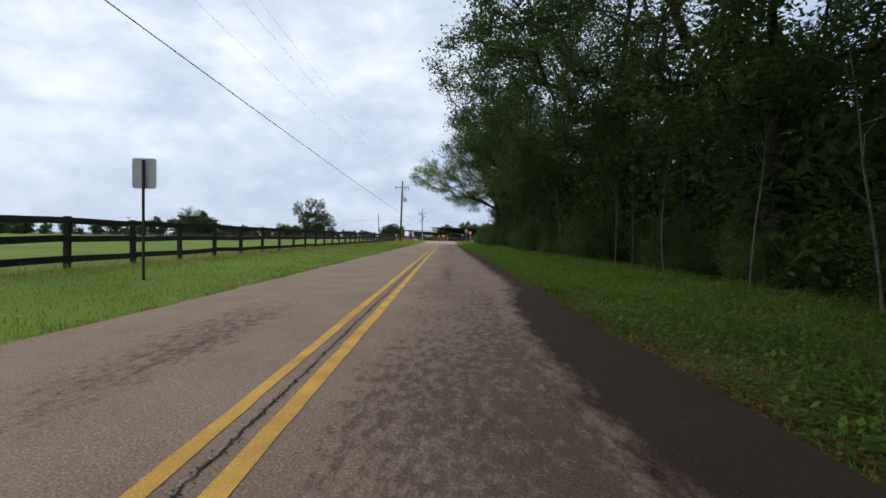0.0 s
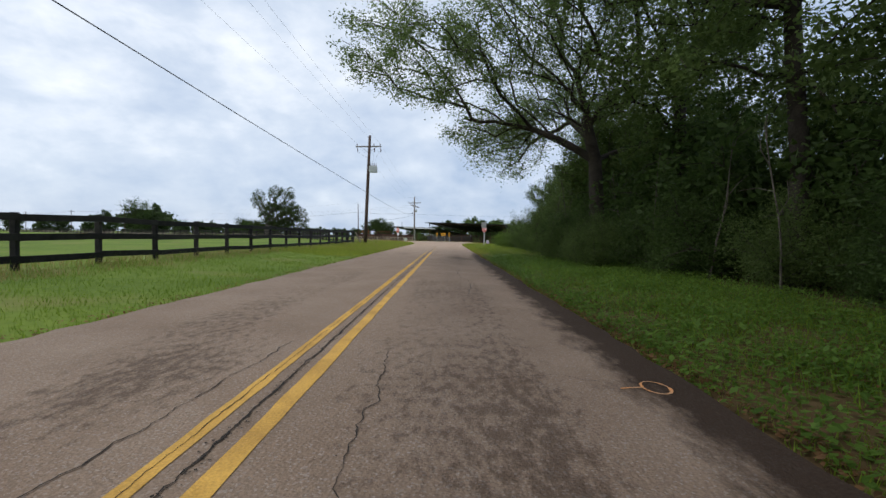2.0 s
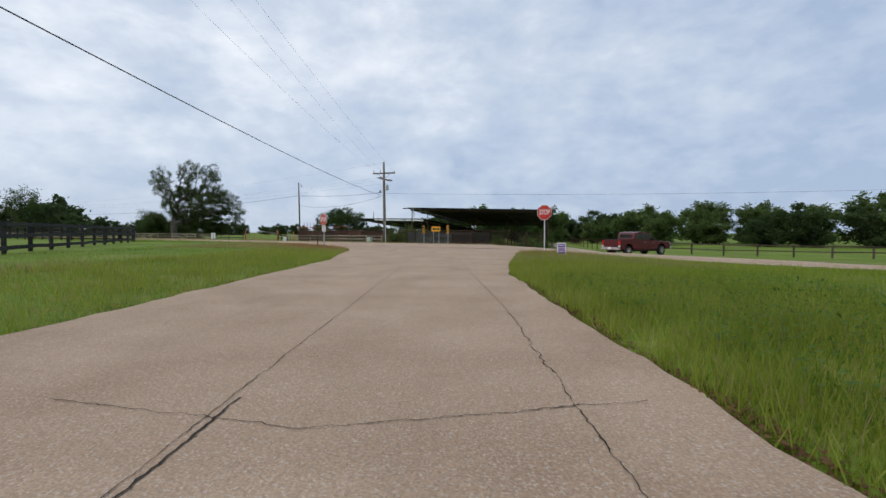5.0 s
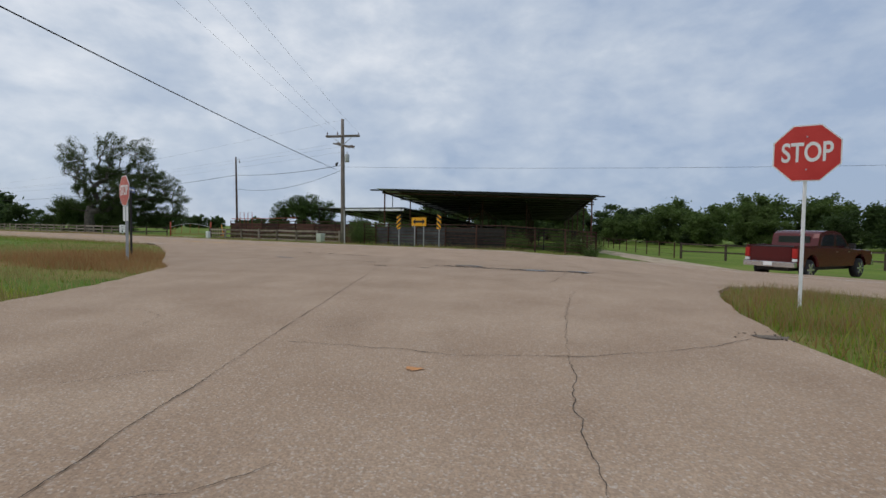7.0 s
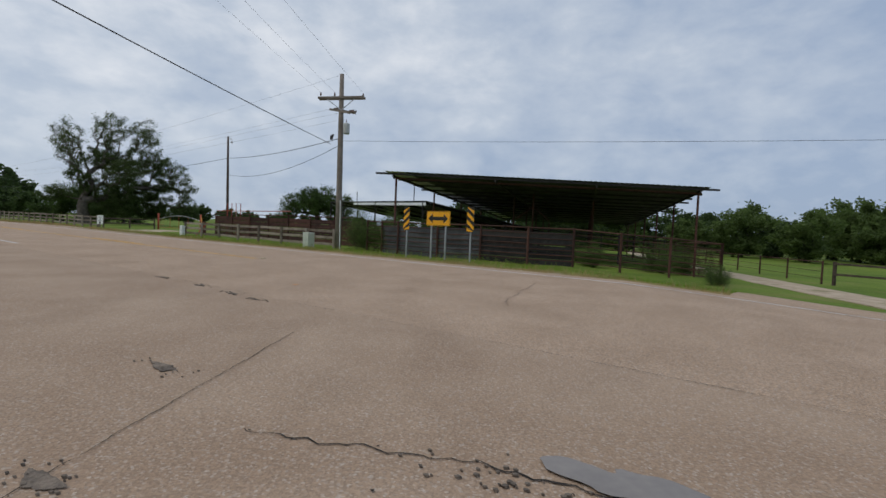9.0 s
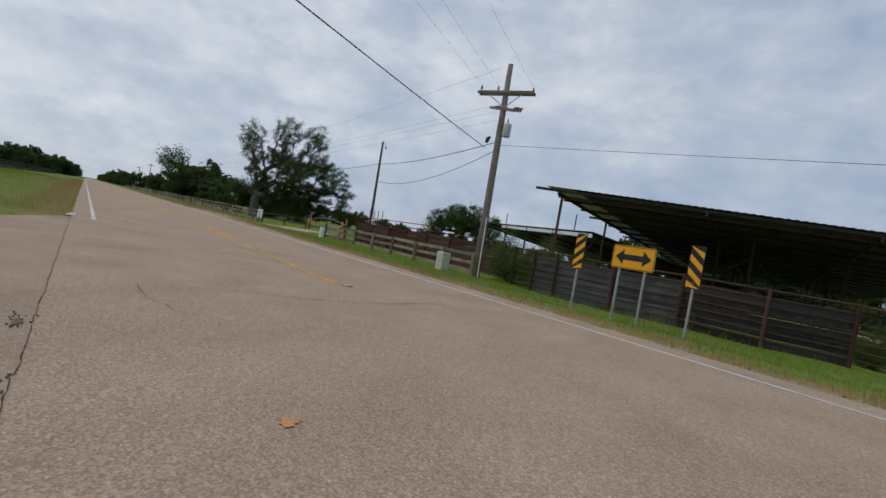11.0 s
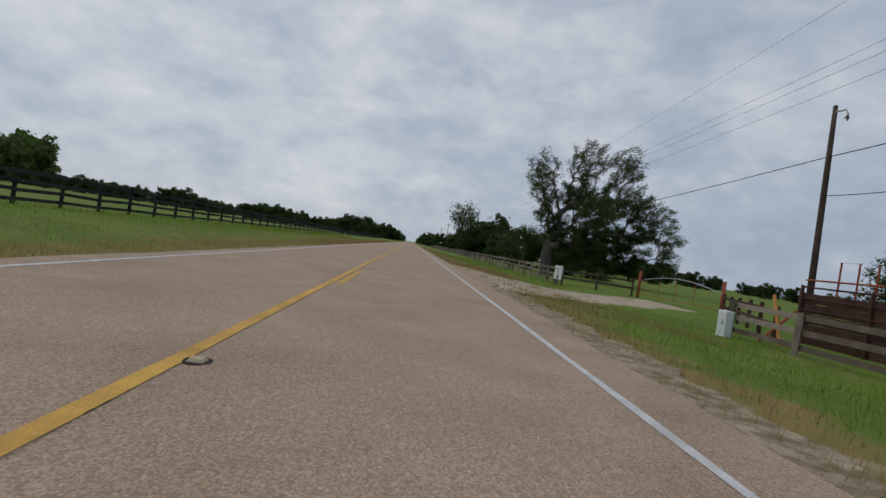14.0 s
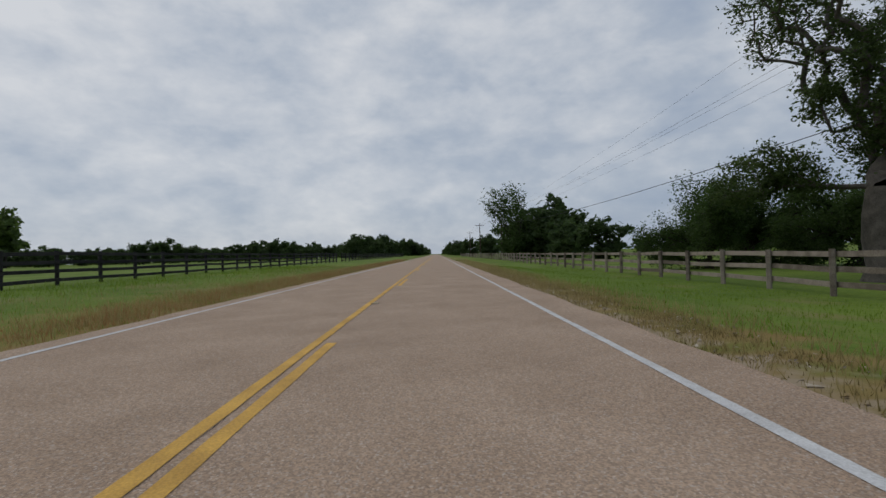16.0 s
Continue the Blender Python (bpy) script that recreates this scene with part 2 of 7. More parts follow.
LEAF_THICKET = leafy("thicket_leaves", (0.045, 0.075, 0.02), (0.125, 0.178, 0.05))
LEAF_BIG_OAK = leafy("old_oak_leaves", (0.038, 0.06, 0.017), (0.1, 0.142, 0.042))
LEAF_DARK = leafy("dark_leaves", (0.03, 0.055, 0.013), (0.085, 0.138, 0.034))
LEAF_FRESH = leafy("fresh_leaves", (0.056, 0.108, 0.014), (0.18, 0.27, 0.042))
LEAF_FAR = leafy("far_leaves", (0.034, 0.06, 0.02), (0.085, 0.128, 0.04), 0.15)
BLACK_WOOD = mat("black_creosoted_board", (0.013, 0.012, 0.012), (0.04, 0.036, 0.034), 0.85, 4, 50, objvar=0.3)
GREY_WOOD = mat("weathered_board", (0.14, 0.11, 0.084), (0.33, 0.272, 0.22), 0.9, 3, 40, bump=0.5, objvar=0.4)
BROWN_WOOD = mat("dark_brown_board", (0.05, 0.036, 0.028), (0.11, 0.082, 0.064), 0.9, 4, 50, bump=0.4, objvar=0.3)
POLE_BROWN = mat("brown_pole_wood", (0.055, 0.035, 0.028), (0.11, 0.075, 0.06), 0.9, 2, 30, bump=0.5)
POLE_GREY = mat("grey_pole_wood", (0.15, 0.125, 0.105), (0.27, 0.23, 0.195), 0.9, 2, 30, bump=0.5)
GALV = mat("galvanised_steel", (0.36, 0.37, 0.38), (0.5, 0.51, 0.52), 0.45, 6, 60, metal=0.7, bump=0.05)
SIGN_BACK = mat("bare_aluminium", (0.3, 0.3, 0.3), (0.42, 0.42, 0.42), 0.5, 5, 50, metal=0.5, bump=0.05)
SIGN_RED = mat("sign_red", (0.5, 0.035, 0.03), (0.6, 0.055, 0.045), 0.45, 4, 60, bump=0.03)
SIGN_PINK = mat("sun_bleached_sign_red", (0.5, 0.1, 0.075), (0.6, 0.17, 0.13), 0.5, 4, 60, bump=0.03)
SIGN_WHITE = mat("sign_white", (0.72, 0.72, 0.72), (0.82, 0.82, 0.82), 0.45, 4, 60, bump=0.03)
SIGN_YELLOW = mat("sign_yellow", (0.72, 0.33, 0.008), (0.82, 0.4, 0.015), 0.45, 4, 60, bump=0.03)
SIGN_BLACK = mat("sign_black", (0.012, 0.012, 0.012), (0.022, 0.022, 0.022), 0.5, 4, 60, bump=0.03)
SIGN_BLUE = mat("sign_blue", (0.03, 0.06, 0.2), (0.05, 0.09, 0.26), 0.5, 4, 60, bump=0.03)
PURPLE = mat("purple_print", (0.16, 0.05, 0.28), (0.22, 0.08, 0.36), 0.5, 8, 60, bump=0.0)
RUST = mat("rusty_red_steel", (0.045, 0.022, 0.017), (0.1, 0.045, 0.032), 0.85, 3, 40, bump=0.3, objvar=0.3)
RED_PIPE = mat("red_painted_pipe", (0.28, 0.055, 0.03), (0.4, 0.1, 0.05), 0.7, 5, 50, bump=0.15)
ORANGE_PIPE = mat("orange_painted_pipe", (0.5, 0.2, 0.04), (0.6, 0.28, 0.06), 0.7, 5, 50, bump=0.15)
DARK_STEEL = mat("dark_steel", (0.022, 0.02, 0.019), (0.055, 0.05, 0.047), 0.7, 4, 40, metal=0.3, bump=0.1, objvar=0.3)
TIN_ROOF = mat("dark_sheet_roof", (0.055, 0.058, 0.06), (0.13, 0.135, 0.135), 0.75, 0.8, 18, metal=0.2, bump=0.1)
SKYLIGHT = mat("translucent_sheet", (0.62, 0.64, 0.66), (0.75, 0.77, 0.79), 0.5, 2, 20, bump=0.05)
PANEL_GREY = mat("grey_steel_panel", (0.05, 0.052, 0.055), (0.11, 0.113, 0.118), 0.6, 2, 30, metal=0.3, bump=0.1, objvar=0.3)
CABINET = mat("pale_green_cabinet_paint", (0.45, 0.48, 0.4), (0.56, 0.58, 0.5), 0.5, 3, 40, bump=0.05)
CAN_GREY = mat("transformer_grey", (0.42, 0.44, 0.43), (0.52, 0.54, 0.53), 0.5, 3, 40, bump=0.05)
PORCELAIN = mat("brown_porcelain", (0.09, 0.05, 0.04), (0.16, 0.1, 0.08), 0.25, 3, 40, bump=0.0)
WIRE = mat("cable_black", (0.018, 0.018, 0.02), (0.04, 0.04, 0.042), 0.7, 1, 30, bump=0.0)
CONDUIT = mat("white_conduit", (0.62, 0.62, 0.6), (0.72, 0.72, 0.7), 0.6, 3, 40, bump=0.02)
TRUCK_RED = mat("maroon_car_paint", (0.075, 0.008, 0.009), (0.105, 0.011, 0.012), 0.2, 1, 60, metal=0.25, bump=0.0, specular=0.6)
CHROME = mat("chrome", (0.6, 0.6, 0.62), (0.7, 0.7, 0.72), 0.2, 3, 40, metal=1.0, bump=0.0)
RUBBER = mat("tyre_rubber", (0.015, 0.015, 0.015), (0.03, 0.03, 0.03), 0.9, 5, 60, bump=0.2)
CAR_GLASS = mat("dark_car_glass", (0.02, 0.024, 0.028), (0.035, 0.04, 0.045), 0.05, 1, 20, bump=0.0, specular=0.8)
LAMP_RED = mat("tail_lamp_red", (0.34, 0.018, 0.016), (0.46, 0.035, 0.03), 0.2, 3, 40, bump=0.0)
LAMP_CLEAR = mat("lamp_clear", (0.6, 0.6, 0.6), (0.7, 0.7, 0.7), 0.15, 3, 40, bump=0.0)
WHITE_BOX = mat("white_enamel", (0.66, 0.67, 0.66), (0.78, 0.79, 0.78), 0.45, 3, 40, bump=0.03)


# ---- mesh tools ----
class Shape:
    """Vertices and faces that are gathered and then become one mesh."""

    def __init__(self):
        self.v, self.f = [], []

    def add(self, verts, faces):
        n = len(self.v)
        self.v.extend(tuple(p) for p in verts)
        self.f.extend(tuple(n + i for i in face) for face in faces)
        return self

    def box(self, cx, cy, cz, sx, sy, sz, m=None, taper=1.0):
        hx, hy, hz = sx / 2, sy / 2, sz / 2
        c = 0.06 * min(sx, sy, sz)
        verts = []
        for z, k in ((-hz, 1.0), (-hz + c, 1.0), (hz - c, taper), (hz, taper)):
            inset = c if abs(z) == hz else 0
            verts += [(x * (hx * k - inset), y * (hy * k - inset), z) for x, y in ((-1, -1), (1, -1), (1, 1), (-1, 1))]
        faces = [(3, 2, 1, 0), (12, 13, 14, 15)]
        for ring in range(3):
            faces += [(4 * ring + i, 4 * ring + (i + 1) % 4, 4 * ring + 4 + (i + 1) % 4, 4 * ring + 4 + i) for i in range(4)]
        t = Matrix.Translation((cx, cy, cz)) @ (m or Matrix())
        return self.add([t @ Vector(p) for p in verts], faces)

    def beam(self, a, b, width, height, up=(0, 0, 1)):
        """A square-edged board from a to b."""
        a, b = Vector(a), Vector(b)
        way = (b - a).normalized()
        side = way.cross(Vector(up))
        side = side.normalized() if side.length > 1e-4 else Vector((1, 0, 0))
        top = side.cross(way)
        c = 0.12 * min(width, height)
        verts = []
        for p in (a, b):
            for s, t in ((-1, -1), (1, -1), (1, 1), (-1, 1)):
                for ks, kt in (((1, 0), (0, 1)) if s * t < 0 else ((0, 1), (1, 0))):
                    verts.append(p + side * s * (width / 2 - ks * c) + top * t * (height / 2 - kt * c))
        faces = [(7, 6, 5, 4, 3, 2, 1, 0), (8, 9, 10, 11, 12, 13, 14, 15)]
        faces += [(i, (i + 1) % 8, 8 + (i + 1) % 8, 8 + i) for i in range(8)]
        return self.add(verts, faces)

    def tube(self, pts, radii, sides=8, caps=True):
        pts = [Vector(p) for p in pts]
        radii = radii if isinstance(radii, (list, tuple)) else [radii] * len(pts)
        n0 = len(self.v)
        side = None
        for i, p in enumerate(pts):
            way = (pts[min(i + 1, len(pts) - 1)] - pts[max(i - 1, 0)]).normalized()
            if side is None:
                side = way.cross(Vector((0.31, 0.87, 0.4))).normalized()
            side = (side - way * side.dot(way)).normalized()
            up = way.cross(side)
            for k in range(sides):
                a = 2 * math.pi * k / sides
                self.v.append(tuple(p + radii[i] * (math.cos(a) * side + math.sin(a) * up)))
        for i in range(len(pts) - 1):
            for k in range(sides):
                q = n0 + i * sides
                self.f.append((q + k, q + (k + 1) % sides, q + sides + (k + 1) % sides, q + sides + k))
        if caps:
            self.f.append(tuple(n0 + k for k in reversed(range(sides))))
            self.f.append(tuple(n0 + (len(pts) - 1) * sides + k for k in range(sides)))
        return self

    def prism(self, outline, depth, m):
        """An outline in its own xy plane, depth thick along -z, laid by the pose m."""
        n = len(outline)
        verts = [m @ Vector((x, y, 0)) for x, y in outline] + [m @ Vector((x, y, -depth)) for x, y in outline]
        faces = [tuple(range(n)), tuple(reversed(range(n, 2 * n)))]
        faces += [(i, n + i, n + (i + 1) % n, (i + 1) % n) for i in range(n)]
        return self.add(verts, faces)

    def mesh(self, name, smooth=False):
        me = bpy.data.meshes.new(name)
        me.from_pydata(self.v, [], self.f)
        if smooth:
            me.shade_smooth()
        return me


def part(name, shape, material, parent=None, label="", smooth=False):
    """One mesh object of a shape, under its thing or part."""
    me = shape.mesh(name, smooth) if isinstance(shape, Shape) else shape
    if not me.materials:
        me.materials.append(material)
    ob = new(name, me)
    ob.parent = parent
    return tagged(ob, label)


def thing(name, label, category, at=(0, 0, 0), turn=0.0, group="", kind=""):
    ob = tagged(new(name), label, category, group, kind)
    ob.empty_display_size = 0.2
    ob.matrix_basis = pose(*at, 0, 0, turn)
    return ob


def lettering(body, size, m, depth=0.002, bold=0.0):
    """Text in the built-in font as a shape, centred, laid by the pose m."""
    curve = bpy.data.curves.new("letters", "FONT")
    curve.body, curve.size, curve.align_x, curve.align_y, curve.extrude = body, size, "CENTER", "CENTER", depth
    curve.offset = bold
    ob = bpy.data.objects.new("letters", curve)
    scene.collection.objects.link(ob)
    bpy.context.view_layer.update()
    me = bpy.data.meshes.new_from_object(ob)
    bpy.data.objects.remove(ob)
    me.transform(m)
    return me


def fast_mesh(name, verts, faces_per, material, extra=None):
    """A mesh from numpy rows: verts (n, 3), in runs of faces_per corners to a face."""
    n = len(verts)
    me = bpy.data.meshes.new(name)
    me.vertices.add(n)
    me.vertices.foreach_set("co", np.ascontiguousarray(verts, np.float32).ravel())
    me.loops.add(n)
    me.loops.foreach_set("vertex_index", np.arange(n, dtype=np.int32))
    me.polygons.add(n // faces_per)
    me.polygons.foreach_set("loop_start", np.arange(0, n, faces_per, dtype=np.int32))
    me.materials.append(material)
    me.update(calc_edges=True)
    return me


# ---- the lie of the land ----
TH2 = radians(56.71)
AX, AY = -math.sin(TH2), math.cos(TH2)  # along the second road, westwards
BX, BY = math.cos(TH2), math.sin(TH2)  # across it, northwards
B0 = 101.145  # its centre line


def r2(a, b, z=0.0):
    """A place on the second road: a metres along, b metres north of its centre line."""
    return (AX * a + BX * (b + B0), AY * a + BY * (b + B0), z)


def along(x, y):
    return AX * x + AY * y


def across(x, y):
    return BX * x + BY * y - B0


def smooth01(lo, hi, v):
    t = np.clip((np.asarray(v, float) - lo) / (hi - lo), 0, 1)
    return t * t * (3 - 2 * t)


LEFT_Y = [-60, 100, 104.4, 109, 112.3, 113.8, 117.3, 123.0, 125.5]
LEFT_X = [-3.88, -3.88, -4.5, -4.9, -5.6, -6.6, -8.4, -11.8, -13.5]
RIGHT_Y = [-60, 94, 98.7, 103.1, 105.7, 107.0, 108.5, 109.8, 110.9, 111.55]
RIGHT_X = [1.85, 1.85, 2.5, 3.34, 3.72, 4.15, 4.85, 5.58, 6.4, 7.65]


def left_edge(y):
    return np.interp(y, LEFT_Y, LEFT_X)


def right_edge(y):
    return np.where(np.asarray(y) > 111.55, (B0 - 3.65 - BY * np.asarray(y)) / BX, np.interp(y, RIGHT_Y, RIGHT_X))


def road_z(x, y):
    """The height of the road surfaces: level, but falling away to the east past the junction."""
    fall = np.clip(np.asarray(x, float) - 4, 0, 8) * 0.055 + np.clip(np.asarray(x, float) - 12, 0, 16) * 0.028
    return -fall * smooth01(90, 106, y)


def off_road(x, y):
    """How far outside the asphalt a place lies (under 0: on it)."""
    x, y = np.asarray(x, float), np.asarray(y, float)
    b = across(x, y)
    d2 = np.abs(b - 0.05) - 3.7
    d1 = np.maximum(left_edge(y) - x, x - right_edge(y))
    d1 = np.where((y < 125.5) & (b < -3.0), d1, 1e3)
    return np.minimum(d1, d2)


def land_z(x, y):
    x, y = np.asarray(x, float), np.asarray(y, float)
    d, b = off_road(x, y), across(x, y)
    z = road_z(x, y) - 0.05
    west = (x < -3.5) & (b < -3)
    z = z + np.where(west, 0.20 * smooth01(0.3, 5.5, d), 0)
    z = z - np.where(b > 3, 0.33 * smooth01(0.4, 6.0, d), 0)
    z = z + 0.035 * smooth01(0.2, 1.0, d)
    rough = 0.03 * np.sin(1.3 * x + 0.7 * y) * np.sin(0.9 * y - 0.4 * x) * smooth01(0.5, 3, d)
    return z + rough - 0.08 * (d < -0.25)


def gz(x, y):
    return float(land_z(x, y))


# ---- ground: one sheet to the horizon ----
def build_ground():
    xs = np.unique(np.concatenate([np.linspace(-2500, -300, 8), np.linspace(-300, -70, 30), np.arange(-70, 40, 0.8), np.linspace(40, 120, 20), np.linspace(120, 2500, 8)]))
    ys = np.unique(np.concatenate([np.linspace(-2500, -30, 8), np.arange(-30, 190, 0.8), np.linspace(190, 330, 30), np.linspace(330, 3000, 10)]))
    gx, gy = np.meshgrid(xs, ys)
    z = land_z(gx, gy)
    nx, ny = len(xs), len(ys)
    idx = np.arange(nx * ny).reshape(ny, nx)
    quads = np.stack([idx[:-1, :-1], idx[:-1, 1:], idx[1:, 1:], idx[1:, :-1]], -1).reshape(-1, 4)
    me = bpy.data.meshes.new("ground")
    me.from_pydata(np.stack([gx, gy, z], -1).reshape(-1, 3).tolist(), [], quads.tolist())
    me.materials.append(GROUND)
    me.shade_smooth()
    d, b = off_road(gx, gy), across(gx, gy)
    east = (gx > 0) & (b < -3.5) & (gy < 92)
    masks = {
        "bare": 0.42 * np.exp(-((gx - 3.7) ** 2 + ((gy - 108.6) / 1.6) ** 2) / 0.6) + np.where((d < 0.35) & east, 0.12, np.where(d < 0.35, 0.4, np.where((b > 3) & (d < 0.9), 0.3, 0.0))) + 0.25 * ((b > 3) & (d < 0.7)) + 0.3 * ((b > 3.6) & (b < 5.6) & (along(gx, gy) > 109) & (along(gx, gy) < 117)),
        "dry": 0.22 * ((gx < -4) & (gx > -9) & (gy > 62) & (gy < 108)) + 0.75 * np.exp(-((gx + 7.5) ** 2 + (gy - 114) ** 2) / 26) + 0.62 * ((b < -3) & (b > -4.6) & (gx < -10)) + 0.25 * ((b <= -4.6) & (b > -8.0) & (gx < -10)) + 0.30 * ((d < 3) & (gx > 1.8) & (gy > 70) & (b < -3)) + 0.62 * ((b > 3) & (d < 1.5)) + 0.12 * ((b < -4.6) & (b > -6.5) & (gx < -30)) + 0.38 * ((b > 3) & (d < 5) & (along(gx, gy) > 95) & (along(gx, gy) < 104)),
        # Leaf litter, raised over the east verge as painted shade.
        "litter_shade": np.where(east, (0.74 + 0.1 * smooth01(3.0, 5.2, gx)) * (gx > 1.5) * (1 - smooth01(61, 74, gy)) * (1 - smooth01(20, 27, gx)), 0.0),
    }
    for name, values in masks.items():
        me.attributes.new(name, "FLOAT", "POINT").data.foreach_set("value", values.astype(np.float32).ravel())
    return tagged(new("ground", me), "rough green meadow and mown verges with dry patches", "ground", kind="structure")


build_ground()


def strip_mesh(name, rows, material, stain_shade=None, skirt=0.1, aged=None, mottle=None):
    """A sheet from rows of points, with skirts down its edges."""
    n = len(rows[0])
    rows = [[(r[0][0], r[0][1], r[0][2] - skirt), *r, (r[-1][0], r[-1][1], r[-1][2] - skirt)] for r in rows]
    n += 2
    verts = [p for r in rows for p in r]
    faces = [(i * n + j, i * n + j + 1, (i + 1) * n + j + 1, (i + 1) * n + j) for i in range(len(rows) - 1) for j in range(n - 1)]
    me = bpy.data.meshes.new(name)
    me.from_pydata(verts, [], faces)
    me.materials.append(material)
    if mottle:
        me.attributes.new("mottle", "FLOAT", "POINT").data.foreach_set("value", np.array([mottle(x, y) for x, y, _ in verts], np.float32))
    values = np.array([stain_shade(x, y) for x, y, _ in verts], np.float32) if stain_shade else np.zeros(len(verts), np.float32)
    me.attributes.new("stain_shade", "FLOAT", "POINT").data.foreach_set("value", values)
    if aged:
        me.attributes.new("aged", "FLOAT", "POINT").data.foreach_set("value", np.array([aged(x, y) for x, y, _ in verts], np.float32))
    return me


def road_point(x, y, lift=0.0):
    return (float(x), float(y), float(road_z(x, y)) + lift)


edge_rng = random.Random(5)
rows1 = []
for y in list(np.arange(-40, 88, 0.4)) + list(np.arange(88, 125.4, 0.4)):
    l, r = float(left_edge(y)), float(right_edge(y))
    if r - l < 0.2:
        break
    if y < 110:
        l, r = l + edge_rng.uniform(-0.05, 0.05), r + 0.02 * math.sin(0.9 * y) + edge_rng.uniform(-0.04, 0.04)
    rows1.append([road_point(l + (r - l) * k / 10, y) for k in range(11)])


# Dark right-edge asphalt, widened before y = 11 to paint in canopy shade.
def stain_shade1(x, y):
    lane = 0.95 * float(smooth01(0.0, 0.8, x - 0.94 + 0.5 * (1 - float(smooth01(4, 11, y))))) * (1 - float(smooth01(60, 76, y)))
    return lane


def mottle1(x, y):
    """Where the surface is worn dark in the wheel tracks."""
    worn = 0.3 + 0.2 * math.exp(-((y - 3) / 5) ** 2) + 0.34 * math.exp(-((y - 13.5) / 3.2) ** 2) + 0.2 * math.exp(-((y - 40) / 4) ** 2) + 0.28 * math.exp(-((y - 58.8) / 4) ** 2)
    track = worn * math.exp(-((x - 0.52 + 0.24 * math.exp(-((y - 13.5) / 3.5) ** 2)) / (0.6 - 0.22 * math.exp(-((y - 13.5) / 3.5) ** 2))) ** 2) * (1 - float(smooth01(60, 84, y))) + 0.3 * math.exp(-((x + 0.35) / 0.35) ** 2) * (1 - float(smooth01(45, 70, y)))
    other = 0.38 * math.exp(-((x + 2.4) / 0.6) ** 2) * (1 - float(smooth01(60, 82, y)))
    patch = 0.58 * math.exp(-((x - 1.15) / 0.3) ** 2 - ((y - 59.3) / 1.5) ** 2)
    torn = 0.5 * math.exp(-((x + 2.0) / 0.75) ** 2 - ((y - 40.6) / 2.2) ** 2)
    return max(track, other, torn, patch) + 0.2 * float(smooth01(109, 114, y)) + 0.08 * math.sin(0.31 * y) + 0.05 * math.sin(0.83 * y + x)


road_lane = part("road_1", strip_mesh("road_1", rows1, ASPHALT_OLD, stain_shade1, aged=lambda x, y: (0.66 + 0.3 * float(smooth01(-0.9, 0.3, x))) * (1 - float(smooth01(58, 92, y))) + 0.12 * float(smooth01(109, 114, y)), mottle=mottle1), ASPHALT_OLD)
tagged(road_lane, "worn grey chip-seal country road with cracks, dark stains and painted canopy shade", "road", kind="structure")
rows2 = []
for a in list(np.linspace(-250, 20, 55)) + list(np.arange(22, 160, 1.0)) + list(np.linspace(160, 900, 60)):
    row = []
    for k in range(9):
        b = -3.65 + 7.45 * k / 8
        if k in (0, 8) and a < 160:
            b += edge_rng.uniform(-0.06, 0.06) if not (k == 0 and 56 < a < 84) else 0.0
        x, y, _ = r2(a, b)
        row.append(road_point(x, y))
    rows2.append(row)
road_main = part("road_2", strip_mesh("road_2", rows2, ASPHALT_TAN), ASPHALT_TAN)
tagged(road_main, "straight tan chip-seal highway with yellow and white lines", "road", kind="structure")


# ---- paint, cracks and puddles on the asphalt ----
def ribbon(points, width, lift, rng=None, ragged=0.0):
    """A flat band along points on the road, with an uneven edge."""
    s = Shape()
    pts = [Vector((p[0], p[1])) for p in points]
    verts = []
    for i, p in enumerate(pts):
        way = (pts[min(i + 1, len(pts) - 1)] - pts[max(i - 1, 0)]).normalized()
        side = Vector((-way.y, way.x))
        for k in (-1, 1):
            w = width / 2 * (1 + (rng.uniform(-ragged, ragged) if rng else 0))
            q = p + side * k * w
            verts.append(road_point(q.x, q.y, lift))
    faces = [(2 * i, 2 * i + 1, 2 * i + 3, 2 * i + 2) for i in range(len(pts) - 1)]
    return s.add(verts, faces)


def straight(p, q, step):
    n = max(1, int((Vector(q[:2]) - Vector(p[:2])).length / step))
    return [(p[0] + (q[0] - p[0]) * i / n, p[1] + (q[1] - p[1]) * i / n) for i in range(n + 1)]


def crooked(points, step, wander, rng):
    """The line through points, broken into a wandering crack."""
    out = []
    for p, q in zip(points, points[1:]):
        out += straight(p, q, step)[:-1]
    out.append(points[-1])
    drift, result = 0.0, []
    for i, p in enumerate(out):
        drift = 0.75 * drift + rng.uniform(-wander, wander)
        a, b = out[max(i - 1, 0)], out[min(i + 1, len(out) - 1)]
        way = Vector((b[0] - a[0], b[1] - a[1])).normalized()
        result.append((p[0] - way.y * drift, p[1] + way.x * drift))
    return result


paint_rng = random.Random(11)
part("yellow_line", ribbon(straight((-0.85, -38), (-0.85, 68), 0.3), 0.115, 0.004, paint_rng, 0.1), YELLOW_OLD, road_lane, "worn yellow centre line")
part("yellow_line", ribbon(straight((-1.15, -38), (-1.15, 56), 0.3), 0.10, 0.004, paint_rng, 0.14), YELLOW_OLD, road_lane)
part("yellow_line", ribbon(straight((-0.85, 68.1), (-0.84, 82), 0.2), 0.085, 0.004, paint_rng, 0.5), YELLOW_FADED, road_lane, "faded end of the yellow line")
part("yellow_line", ribbon(straight((-1.15, 56), (-1.15, 66.5), 0.2), 0.095, 0.004, paint_rng, 0.2), YELLOW_DULL, road_lane)
